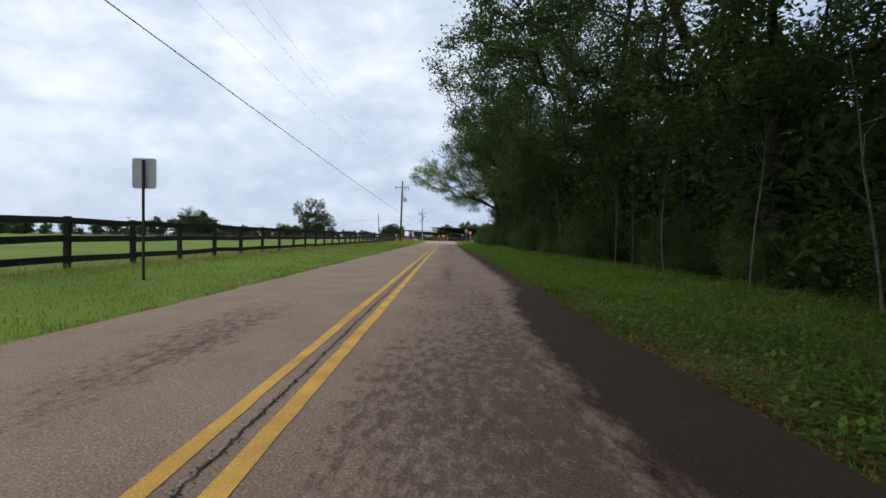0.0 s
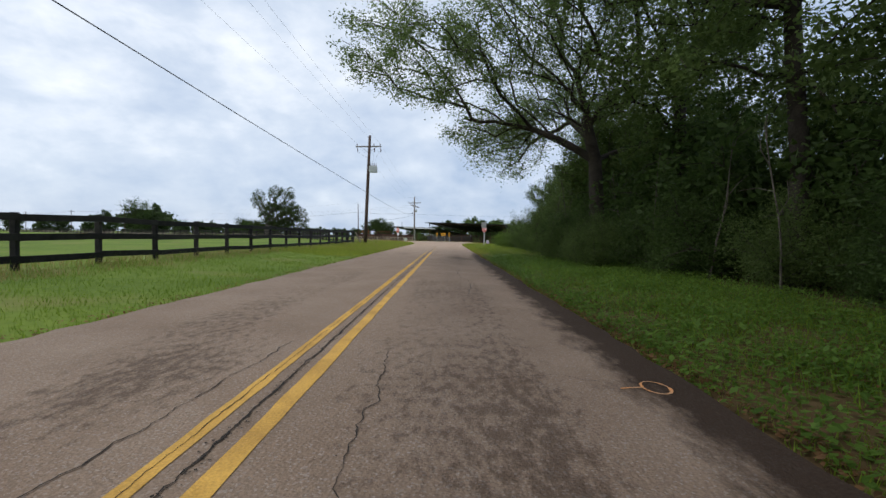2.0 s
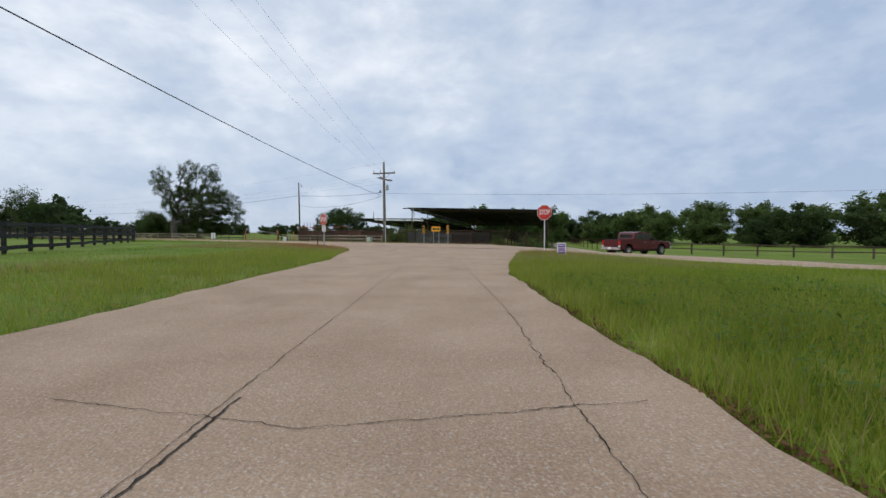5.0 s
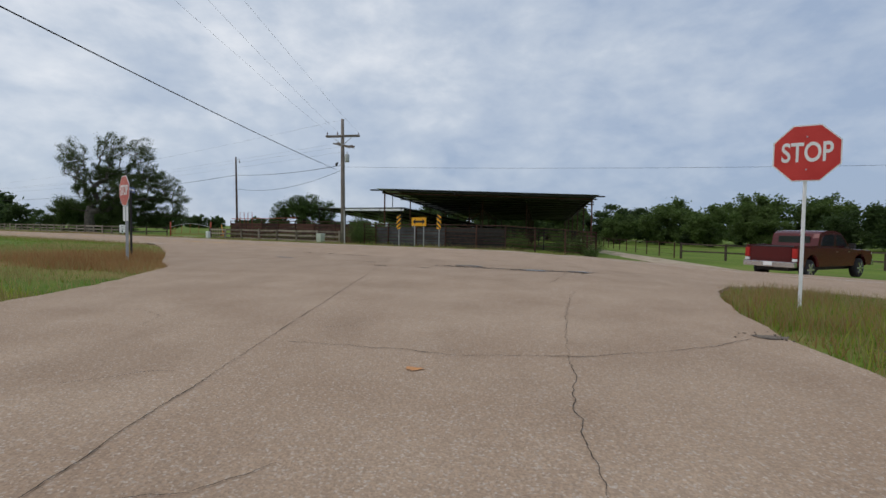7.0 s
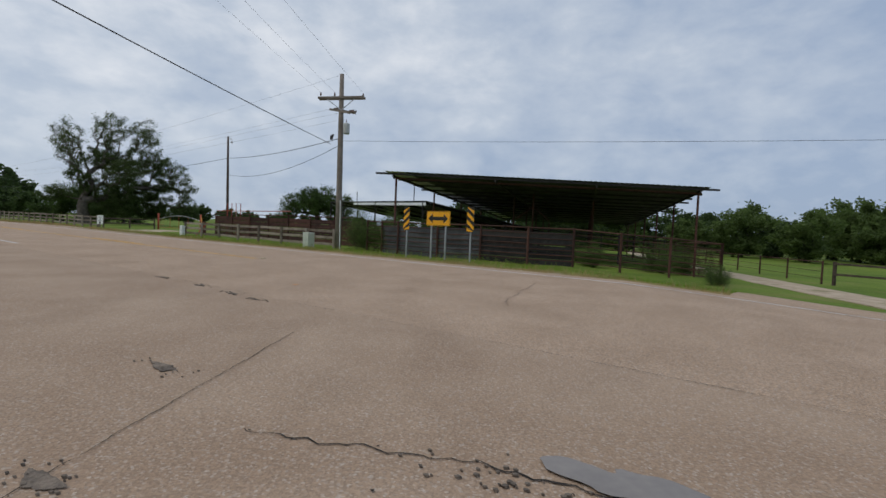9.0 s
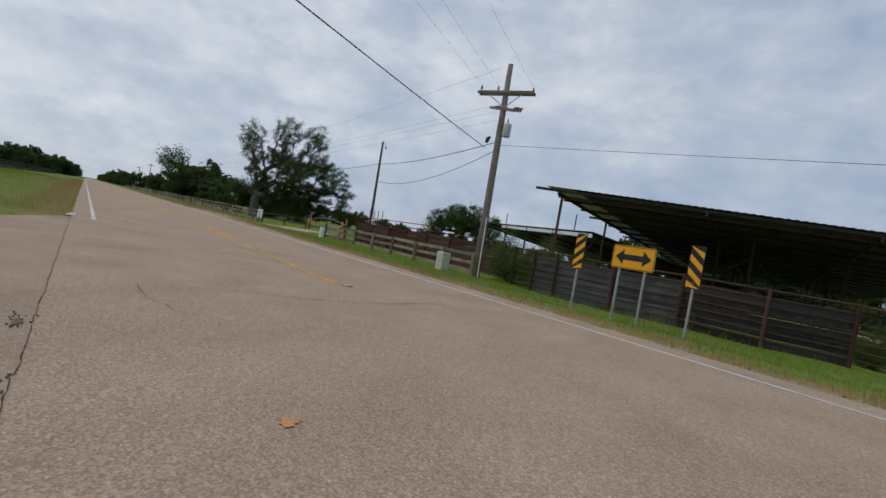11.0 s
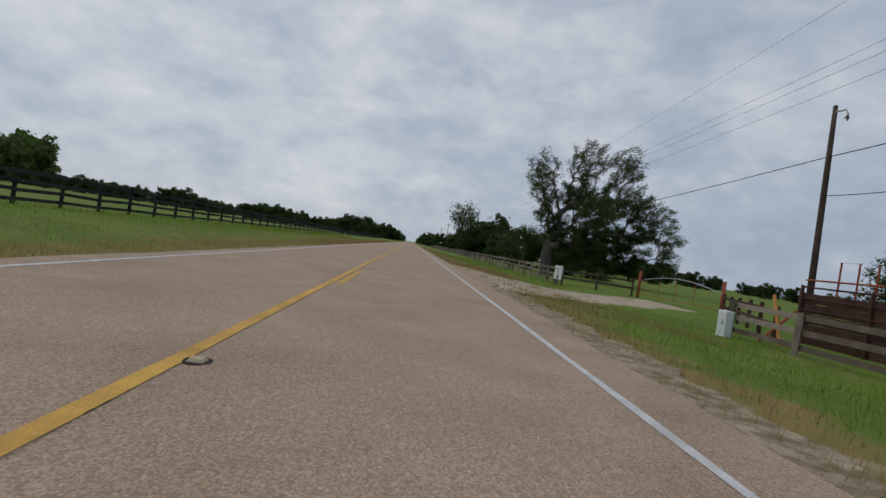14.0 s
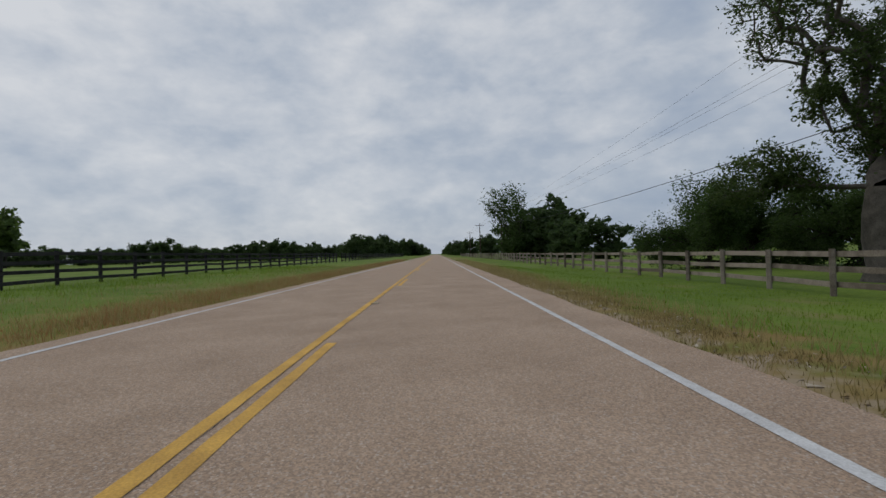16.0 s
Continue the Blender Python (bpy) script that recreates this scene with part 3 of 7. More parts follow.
part("yellow_line", ribbon(straight((-1.15, 66.5), (-1.17, 71), 0.2), 0.075, 0.004, paint_rng, 0.5), YELLOW_FADED, road_lane)
part("yellow_line", ribbon(straight(r2(72.3, -0.065), r2(420, -0.065), 0.5), 0.115, 0.004, paint_rng, 0.08), YELLOW_OLD, road_main, "solid yellow centre line")
for k in range(24):
    a = 80.0 + 14.03 * k
    part("yellow_dash", ribbon(straight(r2(a - (0.6 if k == 0 else 0), 0.12), r2(a + 4.1, 0.12), 0.4), 0.115, 0.004, paint_rng, 0.1), YELLOW_OLD, road_main)
part("edge_line", ribbon(straight(r2(20, 3.1), r2(500, 3.1), 0.6), 0.09, 0.004, paint_rng, 0.18), WHITE_LINE, road_main, "worn white edge line")
part("edge_line", ribbon(straight(r2(79.8, -3.2), r2(500, -3.2), 0.6), 0.09, 0.004, paint_rng, 0.18), WHITE_LINE, road_main)
part("edge_line", ribbon(straight(r2(-120, -3.15), r2(47, -3.15), 0.6), 0.11, 0.004, paint_rng, 0.18), WHITE_LINE, road_main)

crack_rng = random.Random(3)


def crack(points, width, parent, wander=0.026, step=0.04, crumbs=0.3):
    """A jagged crack of uneven width, with crumbs broken from its edges."""
    width *= 0.7
    line = crooked(points, step, 0.55 * wander, crack_rng)
    line = [(x + crack_rng.uniform(-0.3, 0.3) * width, y + crack_rng.uniform(-0.3, 0.3) * width) for x, y in line]
    verts, faces, wide = [], [], crack_rng.uniform(0.3, 0.8)
    for i, (x, y) in enumerate(line):
        ax, ay = line[max(i - 1, 0)]
        bx, by = line[min(i + 1, len(line) - 1)]
        long = math.hypot(bx - ax, by - ay) or 1.0
        sx, sy = (ay - by) / long, (bx - ax) / long
        wide = min(1.0, max(0.16, 0.72 * wide + 0.28 * crack_rng.choice((0.1, 0.3, 0.45, 0.7, 1.2))))
        half = 0.5 * width * wide
        for k in (-1, 1):
            h = half * crack_rng.uniform(0.5, 1.3)
            verts.append(road_point(x + k * sx * h, y + k * sy * h, 0.006))
    faces = [(2 * i, 2 * i + 1, 2 * i + 3, 2 * i + 2) for i in range(len(line) - 1) if crack_rng.random() > 0.008]
    for x, y in line:
        for _ in range(int(crumbs + crack_rng.random())):
            r, n = min(0.011, width * crack_rng.uniform(0.15, 0.5)), len(verts)
            cx, cy, t = x + crack_rng.gauss(0, 0.9) * width, y + crack_rng.gauss(0, 0.9) * width, crack_rng.uniform(0, 6)
            verts += [road_point(cx + r * crack_rng.uniform(0.6, 1.2) * math.cos(t + 1.57 * q), cy + r * crack_rng.uniform(0.6, 1.2) * math.sin(t + 1.57 * q), 0.0064) for q in range(4)]
            faces.append((n, n + 1, n + 2, n + 3))
    part("crack", Shape().add(verts, faces), CRACK, parent)


crack([(-0.98, 60), (-0.96, 90), (-0.92, 116)], 0.014, road_lane, 0.012)
crack([(-0.99, -10), (-1.0, 68)], 0.036, road_lane, 0.01, 0.035, 2.2)
crack([(-1.12, 18), (-1.16, 34), (-1.13, 64)], 0.014, road_lane, 0.012)
crack([(-1.3, 36), (-1.5, 39), (-1.35, 42)], 0.02, road_lane, 0.03)
crack([(-3.3, 49.5), (-2.3, 48.8), (-1.15, 48.4)], 0.024, road_lane)
crack([(0.5, 46), (0.65, 48.2), (0.4, 50.5), (0.55, 53.2)], 0.02, road_lane)
crack([(-0.63, 13.37), (-0.38, 12.92), (-0.38, 12.53), (-0.36, 12.34)], 0.018, road_lane)
crack([(-0.35, 12.91), (-0.17, 12.88), (0.0, 12.93), (0.27, 13.02), (0.57, 13.01), (0.6, 13.16), (0.90, 13.45), (1.22, 13.57)], 0.017, road_lane)
crack([(-1.80, 13.24), (-1.38, 13.00), (-1.39, 13.26), (-1.37, 13.76)], 0.016, road_lane)
crack([(-2.64, 13.41), (-2.68, 13.90), (-2.62, 14.40)], 0.015, road_lane)
crack([(-1.29, 12.27), (-1.48, 12.55), (-1.67, 12.71)], 0.015, road_lane)
crack([(-2.0, 85), (-0.4, 84.6), (1.5, 85)], 0.018, road_lane)
crack([(-2.6, 93), (0.2, 92.5), (2.0, 93)], 0.018, road_lane)
crack([(1.0, 80), (1.1, 88), (0.9, 97)], 0.018, road_lane)
crack([(-0.39, 41.71), (-0.36, 40.69), (-0.32, 40.40), (-0.37, 40.15), (-0.35, 39.75), (-0.36, 39.50), (-0.31, 39.25)], 0.022, road_lane)
crack([(-0.73, 41.04), (-0.10, 40.97), (0.37, 40.89), (0.96, 41.02), (1.21, 40.87)], 0.012, road_lane)
crack([(-0.51, 58.29), (-0.37, 57.47), (-0.37, 57.08), (-0.42, 56.84), (-0.50, 56.67)], 0.022, road_lane)
crack([(-0.78, 56.57), (-0.64, 56.37), (-0.49, 56.28), (-0.42, 56.08)], 0.016, road_lane)
crack([(0.88, 59.20), (0.88, 58.21), (0.95, 57.60), (0.96, 57.33)], 0.014, road_lane)
crack([(0.91, 56.87), (0.96, 56.63), (0.90, 56.37), (1.12, 56.38), (1.29, 56.32)], 0.016, road_lane)
crack([(-1.49, 56.42), (-1.47, 56.22), (-1.47, 56.07)], 0.014, road_lane)
crack([(-0.55, 66.20), (-0.61, 65.15), (-0.52, 64.65), (-0.57, 64.32), (-0.53, 64.07), (-0.49, 63.81)], 0.022, road_lane)
crack([(-0.49, 64.65), (-0.41, 64.70), (-0.30, 64.71)], 0.012, road_lane)
crack([(-1.47, 65.57), (-1.49, 64.98), (-1.47, 64.48), (-1.42, 64.02), (-1.52, 63.74), (-1.50, 63.36)], 0.016, road_lane)
crack([(1.05, 64.66), (0.98, 64.24), (1.03, 63.99), (1.21, 64.01)], 0.018, road_lane)
crack([(1.03, 63.99), (1.00, 63.89), (0.99, 63.79)], 0.016, road_lane)
crack([(-0.97, 68), (-0.97, 71.23), (-0.95, 71.58), (-0.96, 71.93), (-0.95, 72.93), (-0.94, 73.53), (-0.9, 75.40), (-0.88, 78.59), (-0.9, 85.04)], 0.032, road_lane, 0.012)
crack([(-0.96, 71.58), (-0.81, 71.54)], 0.02, road_lane)
crack([(-2.05, 73.44), (-1.83, 73.29), (-1.38, 73.19), (-1.04, 73.09)], 0.016, road_lane)
crack([(-0.98, 72.79), (-0.77, 72.75)], 0.014, road_lane)
crack([(-0.1, 76.2), (-0.16, 74.09), (-0.15, 73.01), (-0.31, 72.79), (-0.33, 72.28), (-0.32, 71.97), (-0.26, 71.62)], 0.023, road_lane)
crack([(-0.36, 71.64), (-0.24, 71.61), (-0.09, 71.60), (0.07, 71.47), (0.17, 71.40), (0.28, 71.28), (0.45, 71.22)], 0.026, road_lane)
crack([(-0.84, 71.77), (-0.65, 71.81), (-0.46, 71.86), (-0.35, 71.87)], 0.017, road_lane)
crack([(-0.37, 71.33), (-0.36, 71.44)], 0.018, road_lane)
crack([(0.91, 73.52), (0.87, 72.86), (0.92, 72.48), (0.79, 72.01), (0.75, 71.76)], 0.015, road_lane)
crack([(1.05, 71.73), (1.06, 71.65), (1.13, 71.62), (1.29, 71.63), (1.50, 71.68), (1.72, 71.81)], 0.024, road_lane)
crack([(1.13, 71.62), (1.05, 71.42), (1.03, 71.23)], 0.028, road_lane)
crack([(-2.10, 71.84), (-2.06, 71.99), (-2.05, 72.26)], 0.018, road_lane)
crack([(-2.75, 72.55), (-2.78, 72.94)], 0.015, road_lane)

crack([(-4.81, 121.78), (-4.67, 121.91), (-4.50, 122.05), (-4.36, 122.19), (-4.28, 122.27), (-4.09, 122.53), (-3.98, 122.73), (-3.80, 122.91), (-3.70, 123.21), (-3.58, 123.55), (-3.47, 124.03), (-3.27, 124.47)], 0.034, road_main)
crack([(-3.60, 124.89), (-3.52, 125.04), (-3.38, 124.73), (-3.25, 124.55), (-2.92, 124.23)], 0.016, road_main)
crack([(-23.23, 136.00), (-23.32, 136.12), (-23.60, 136.27), (-23.96, 136.54), (-24.10, 136.80), (-23.79, 136.98), (-23.60, 137.10), (-23.32, 137.42), (-23.03, 137.47), (-22.77, 137.61), (-22.59, 137.84), (-22.39, 137.98), (-22.18, 138.24), (-21.95, 138.62), (-21.73, 139.02), (-21.63, 139.17)], 0.02, road_main)
crack([(-24.10, 136.80), (-24.68, 136.85), (-25.23, 136.81), (-25.50, 136.54)], 0.012, road_main)
crack([(-9.51, 126.13), (-9.56, 126.23), (-9.81, 126.32), (-9.86, 126.46), (-10.22, 126.54), (-10.42, 126.67), (-10.75, 126.64), (-11.13, 126.91)], 0.022, road_main)
crack([(-10.00, 126.19), (-10.29, 126.38)], 0.014, road_main)
crack([(-11.14, 127.22), (-10.97, 127.24), (-10.83, 127.46), (-10.54, 127.66), (-10.27, 127.77), (-10.10, 128.00), (-9.93, 128.21)], 0.014, road_main)
crack([(-11.80, 126.18), (-12.33, 126.48), (-12.78, 126.87)], 0.012, road_main)
crack([(-13.42, 129.27), (-13.42, 129.39), (-13.31, 129.48), (-13.09, 129.62), (-12.91, 129.73), (-12.84, 129.73), (-12.70, 129.84), (-12.58, 129.96)], 0.02, road_main)
crack([(-38.78, 146.79), (-38.55, 146.91), (-38.32, 147.09), (-37.99, 147.31), (-37.77, 147.49), (-37.52, 147.70), (-37.44, 147.89), (-37.37, 148.09), (-37.25, 148.35)], 0.014, road_main)
crack([(-0.84, 110.39), (-0.66, 110.12), (-0.53, 110.06)], 0.014, road_lane)
crack([(-0.92, 110.25), (-0.74, 110.08), (-0.66, 110.12)], 0.013, road_lane)
crack([(-0.80, 109.52), (-0.74, 109.62), (-0.69, 109.85), (-0.53, 110.05)], 0.02, road_lane)
crack([(-0.30, 110.10), (-0.13, 109.96), (-0.01, 109.89), (0.12, 109.92)], 0.013, road_lane)
crack([(3.48, 112.11), (2.99, 111.01), (2.82, 110.54), (2.58, 110.03), (2.49, 109.79)], 0.022, road_lane)
crack([(-2.56, 101.07), (-1.98, 100.82), (-1.47, 100.60), (-1.01, 100.42), (-0.63, 100.32)], 0.015, road_lane)
crack([(-1.07, 100.11), (-1.23, 100.53), (-0.93, 100.90)], 0.013, road_lane)
crack([(-0.17, 99.69), (-0.01, 99.62), (0.18, 99.53), (0.34, 99.49), (0.45, 99.47), (0.63, 99.40), (0.80, 99.45), (0.96, 99.49), (1.19, 99.52), (1.44, 99.58), (1.76, 99.74), (1.93, 99.85), (2.16, 99.95), (2.50, 100.06)], 0.019, road_lane)
crack([(-0.73, 105.14), (0.27, 104.90), (0.62, 104.77), (1.05, 104.76), (1.47, 104.74), (1.93, 104.83), (2.43, 104.96), (2.92, 105.17), (3.34, 105.44)], 0.016, road_lane)
crack([(2.66, 108.79), (1.93, 106.49), (1.55, 104.95), (1.31, 103.89), (1.19, 103.28), (1.12, 102.85), (1.06, 99.5)], 0.011, road_lane)
crack([(1.96, 121.57), (1.64, 120.26), (1.44, 119.89), (1.39, 119.46), (1.19, 118.97), (1.23, 118.82), (1.15, 118.65), (1.16, 118.29)], 0.022, road_main)
crack([(-5.31, 120.96), (-4.83, 120.67), (-4.42, 120.56), (-4.23, 120.47), (-4.01, 120.52)], 0.013, road_main)
crack([(-5.08, 121.37), (-4.83, 121.86), (-4.57, 122.34)], 0.012, road_main)
crack([r2(73, 0.0)[:2], r2(150, 0.0)[:2]], 0.009, road_main, 0.01)
for _ in range(52):
    cx, cy = crack_rng.uniform(-3.6, 1.3), crack_rng.uniform(0, 112)
    turn = crack_rng.choice((0.0, 0.0, 1.57, 1.2)) + crack_rng.uniform(-0.35, 0.35)
    walk_pts = [(cx, cy)]
    for _ in range(crack_rng.randint(2, 5)):
        turn += crack_rng.uniform(-0.7, 0.7)
        d = crack_rng.uniform(0.15, 0.5)
        walk_pts.append((walk_pts[-1][0] + d * math.cos(turn), walk_pts[-1][1] + d * math.sin(turn)))
    if all(-3.75 < p[0] < 1.75 for p in walk_pts):
        crack(walk_pts, crack_rng.uniform(0.007, 0.013), road_lane, 0.02)
crack([r2(56, -3.66)[:2], r2(84, -3.66)[:2]], 0.014, road_lane, 0.008)


def blob(cx, cy, rx, ry, turn, lift, rng, n=44, rough=0.2):
    verts = [road_point(cx, cy, lift)]
    waves = [(rng.uniform(0, 6.3), rough * rng.uniform(0.5, 1.0) / j ** 0.6, j) for j in (2, 3, 5, 8, 11)]
    for k in range(n):
        t = 2 * math.pi * k / n
        r = 1 + sum(amp * math.sin(j * t + ph) for ph, amp, j in waves)
        u, v = rx * r * math.cos(t), ry * r * math.sin(t)
        x, y = cx + u * math.cos(turn) - v * math.sin(turn), cy + u * math.sin(turn) + v * math.cos(turn)
        verts.append(road_point(x, y, lift))
    return Shape().add(verts, [(0, 1 + k, 1 + (k + 1) % n) for k in range(n)])


t2 = math.atan2(AY, AX)
for cx, cy, rx, ry in ((1.35, 113.62, 0.44, 0.2), (2.78, 112.5, 0.46, 0.22), (3.75, 112.22, 0.38, 0.15), (-4.2, 116.2, 0.5, 0.1), (-13.9, 125.75, 0.75, 0.16)):
    part("puddle", blob(cx, cy, 0.8 * rx, 0.7 * ry, t2, 0.013, crack_rng, rough=0.3), PUDDLE, road_lane, "shallow rain puddle in a hollow")


def chips_of(cx, cy, rx, ry, turn, count, rng, low=0.006, high=0.022):
    """Loose crumbs of asphalt, thickest in the middle of their patch."""
    s = Shape()
    for _ in range(count):
        u, v = rng.gauss(0, 0.45) * rx, rng.gauss(0, 0.45) * ry
        x, y = cx + u * math.cos(turn) - v * math.sin(turn), cy + u * math.sin(turn) + v * math.cos(turn)
        r, t0, n = rng.uniform(low, high), rng.uniform(0, 6.3), rng.randint(4, 6)
        ring = [(x + r * rng.uniform(0.6, 1.2) * math.cos(t0 + 6.283 * k / n), y + r * rng.uniform(0.5, 1.0) * math.sin(t0 + 6.283 * k / n)) for k in range(n)]
        top = [road_point(px, py, 0.009 + 0.2 * r) for px, py in ring]
        s.add(top + [road_point(px + 0.004, py, 0.002) for px, py in ring], [tuple(range(n))] + [(k, n + k, n + (k + 1) % n, (k + 1) % n) for k in range(n)])
    return s


for pts, w in (([(0.3, 113.4), (1.3, 113.15), (1.9, 112.72), (2.5, 112.45), (3.3, 112.25), (4.6, 112.15)], 0.05), ([(-0.4, 113.95), (0.9, 113.72), (1.9, 113.3), (2.8, 112.85), (3.6, 112.5), (4.4, 112.2)], 0.03),
               ([(1.5, 113.4), (2.0, 113.05), (2.6, 112.72), (3.2, 112.5)], 0.035), ([(1.6, 113.0), (2.1, 112.95), (2.3, 112.65), (2.5, 112.62)], 0.03), ([(3.0, 112.42), (3.5, 112.3), (4.1, 112.3)], 0.05), ([(2.8, 112.3), (2.86, 111.8), (3.05, 111.2)], 0.014), ([(3.7, 112.1), (3.66, 111.7), (3.8, 110.9)], 0.014)):
    crack(pts, w, road_lane, 0.05)
for cx, cy in ((0.9, 113.5), (1.8, 113.0), (2.4, 112.7), (3.3, 112.32)):
    part("rubble", chips_of(cx, cy, 0.6, 0.22, t2, 80, crack_rng, 0.005, 0.016), RUBBLE, road_lane, "crumbled asphalt along the old road joint")
for cx, cy, rx, ry in ((-0.9, 113.4, 0.28, 0.1), (-1.35, 114.8, 0.3, 0.12), (0.2, 112.9, 0.25, 0.1), (-3.3, 118.68, 0.2, 0.09), (-2.5, 118.05, 0.24, 0.08), (-2.05, 117.7, 0.2, 0.07), (-4.3, 119.35, 0.22, 0.06), (3.55, 105.5, 0.35, 0.2)):
    hole = part("pothole", blob(cx, cy, 0.4 * rx, 0.45 * ry, t2, 0.007, crack_rng, rough=0.3), RUBBLE, road_lane)
    part("rubble", chips_of(cx, cy, 1.2 * rx, 1.2 * ry, t2, 22, crack_rng, 0.004, 0.013), RUBBLE, hole)
part("patch", blob(1.2, 100.3, 0.12, 0.1, 0.3, 0.005, crack_rng, n=9, rough=0.22), PATCH, road_lane, "small dark asphalt patch")
for cx, cy in ((-2.1, 119.3), (-6.08, 123.76), (0.35, 104.38)):
    part("paint_mark", blob(cx, cy, 0.06, 0.045, 0.4, 0.006, crack_rng, rough=0.45), ORANGE_MARK, road_main if cy > 112 else road_lane, "smudge of orange survey paint")
for a in (72.15, 88.2, 102.3, 116.6, 130.6, 144.7):
    x, y, _ = r2(a, 0.06)
    glue = part("stud_pad", blob(x, y, 0.1, 0.085, t2, 0.006, crack_rng, n=20, rough=0.1), CRACK, road_main, "dark glue pad round a road marker")
    part("road_stud", Shape().box(x, y, 0.014, 0.11, 0.1, 0.022, pose(0, 0, 0, 0, 0, 57), taper=0.72), STUD, glue, "weathered cream raised pavement marker")

ring = [(1.55 + 0.09 * math.cos(t), 40.75 + 0.14 * math.sin(t)) for t in [2 * math.pi * i / 20 for i in range(21)]]
part("paint_mark", ribbon(ring, 0.016, 0.006, crack_rng, 0.7), ORANGE_MARK, road_lane, "ring of orange survey paint with a tail")
part("paint_mark", ribbon(straight((1.46, 40.75), (1.3, 40.72), 0.05), 0.018, 0.006, crack_rng, 0.4), ORANGE_MARK, road_lane)


# ---- fences ----
def board_fence(name, label, pts, spacing, height, rails, board, post, material, group="", brace=False):
    """A board fence along a line of corners; rails: heights of the boards' middles over the ground."""
    ob = thing(name, label, "fence", group=group)
    rng = random.Random(int(1000 * abs(pts[0][0]) + 7))
    spots = []
    for p, q in zip(pts, pts[1:]):
        n = max(1, round(math.dist(p, q) / spacing))
        spots += [(p[0] + (q[0] - p[0]) * i / n, p[1] + (q[1] - p[1]) * i / n) for i in range(n)]
    spots.append(pts[-1])
    for i, (x, y) in enumerate(spots):
        z, lean = gz(x, y), rng.uniform(-0.015, 0.015)
        part("post", Shape().beam((x, y, z - 0.3), (x + lean, y + lean, z + height + rng.uniform(-0.02, 0.03)), post, post, (1, 0.2, 0)), material, ob)
        if i:
            px, py = spots[i - 1]
            way = Vector((x - px, y - py, 0)).normalized()
            side = Vector((way.y, -way.x, 0)) * (post / 2 + 0.016)
            for h in rails:
                a = Vector((px, py, gz(px, py) + h + rng.uniform(-0.02, 0.02))) + side - way * 0.03
                b = Vector((x, y, z + h + rng.uniform(-0.02, 0.02))) + side + way * 0.03
                part("rail", Shape().beam(a, b, 0.03, board), material, ob)
    return ob


board_fence("board_fence", "black three-board horse fence along the grass verge", [(-8.75, -30.0), (-8.7, 83.6)], 2.4, 1.2, (1.1, 0.68, 0.22), 0.15, 0.13, BLACK_WOOD, "paddock fences")
board_fence("board_fence", "black three-board fence cutting across the paddock corner", [(-8.9, 84.0), r2(88.5, -12.6)[:2]], 2.4, 1.2, (1.1, 0.68, 0.22), 0.15, 0.13, BLACK_WOOD, "paddock fences")
board_fence("board_fence", "black four-board horse fence beside the highway", [r2(88.7, -12.6)[:2], r2(192, -13.2)[:2]], 2.4, 1.28, (1.18, 0.86, 0.54, 0.2), 0.13, 0.13, BLACK_WOOD, "paddock fences")
board_fence("board_fence", "far black board fence beside the highway", [r2(196, -13.2)[:2], r2(330, -13.2)[:2]], 3.2, 1.28, (1.18, 0.86, 0.54, 0.2), 0.13, 0.13, BLACK_WOOD, "paddock fences")
brace = thing("brace_board", "pale weathered board leaning on the fence end", "board")
part("board", Shape().beam((-8.55, 84.0, gz(-8.5, 84) + 1.05), (-8.2, 84.9, gz(-8.2, 85)), 0.04, 0.14), GREY_WOOD, brace)
board_fence("board_fence", "weathered grey three-board fence by the cattle pens", [r2(81.6, 10.6)[:2], r2(98.4, 10.7)[:2]], 2.35, 1.02, (0.92, 0.56, 0.2), 0.14, 0.13, GREY_WOOD, "roadside fences")
board_fence("board_fence", "weathered grey three-board fence beside the mown verge", [r2(116.1, 11.0)[:2], r2(215, 11.6)[:2]], 2.35, 1.15, (1.04, 0.66, 0.28), 0.14, 0.13, GREY_WOOD, "roadside fences")
board_fence("board_fence", "far grey board fence beside the highway", [r2(217, 11.6)[:2], r2(330, 11.6)[:2]], 3.2, 1.15, (1.04, 0.66, 0.28), 0.14, 0.13, GREY_WOOD, "roadside fences")
board_fence("board_fence", "dark old two-board fence turning in to the pasture gate", [r2(116.0, 11.3)[:2], r2(114.7, 15.4)[:2]], 1.9, 1.1, (0.95, 0.5), 0.12, 0.12, BROWN_WOOD, "roadside fences")
board_fence("board_fence", "dark old two-board fence on the pens' side of the gate", [r2(107.4, 16.5)[:2], r2(99.0, 12.5)[:2]], 1.9, 1.05, (0.9, 0.5), 0.12, 0.12, RUST, "roadside fences")
board_fence("board_fence", "dark brown two-rail fence beyond the side drive", [(18.2, 136.4), (42, 121.5)], 2.9, 1.15, (1.06, 0.55), 0.1, 0.13, BROWN_WOOD, "roadside fences")


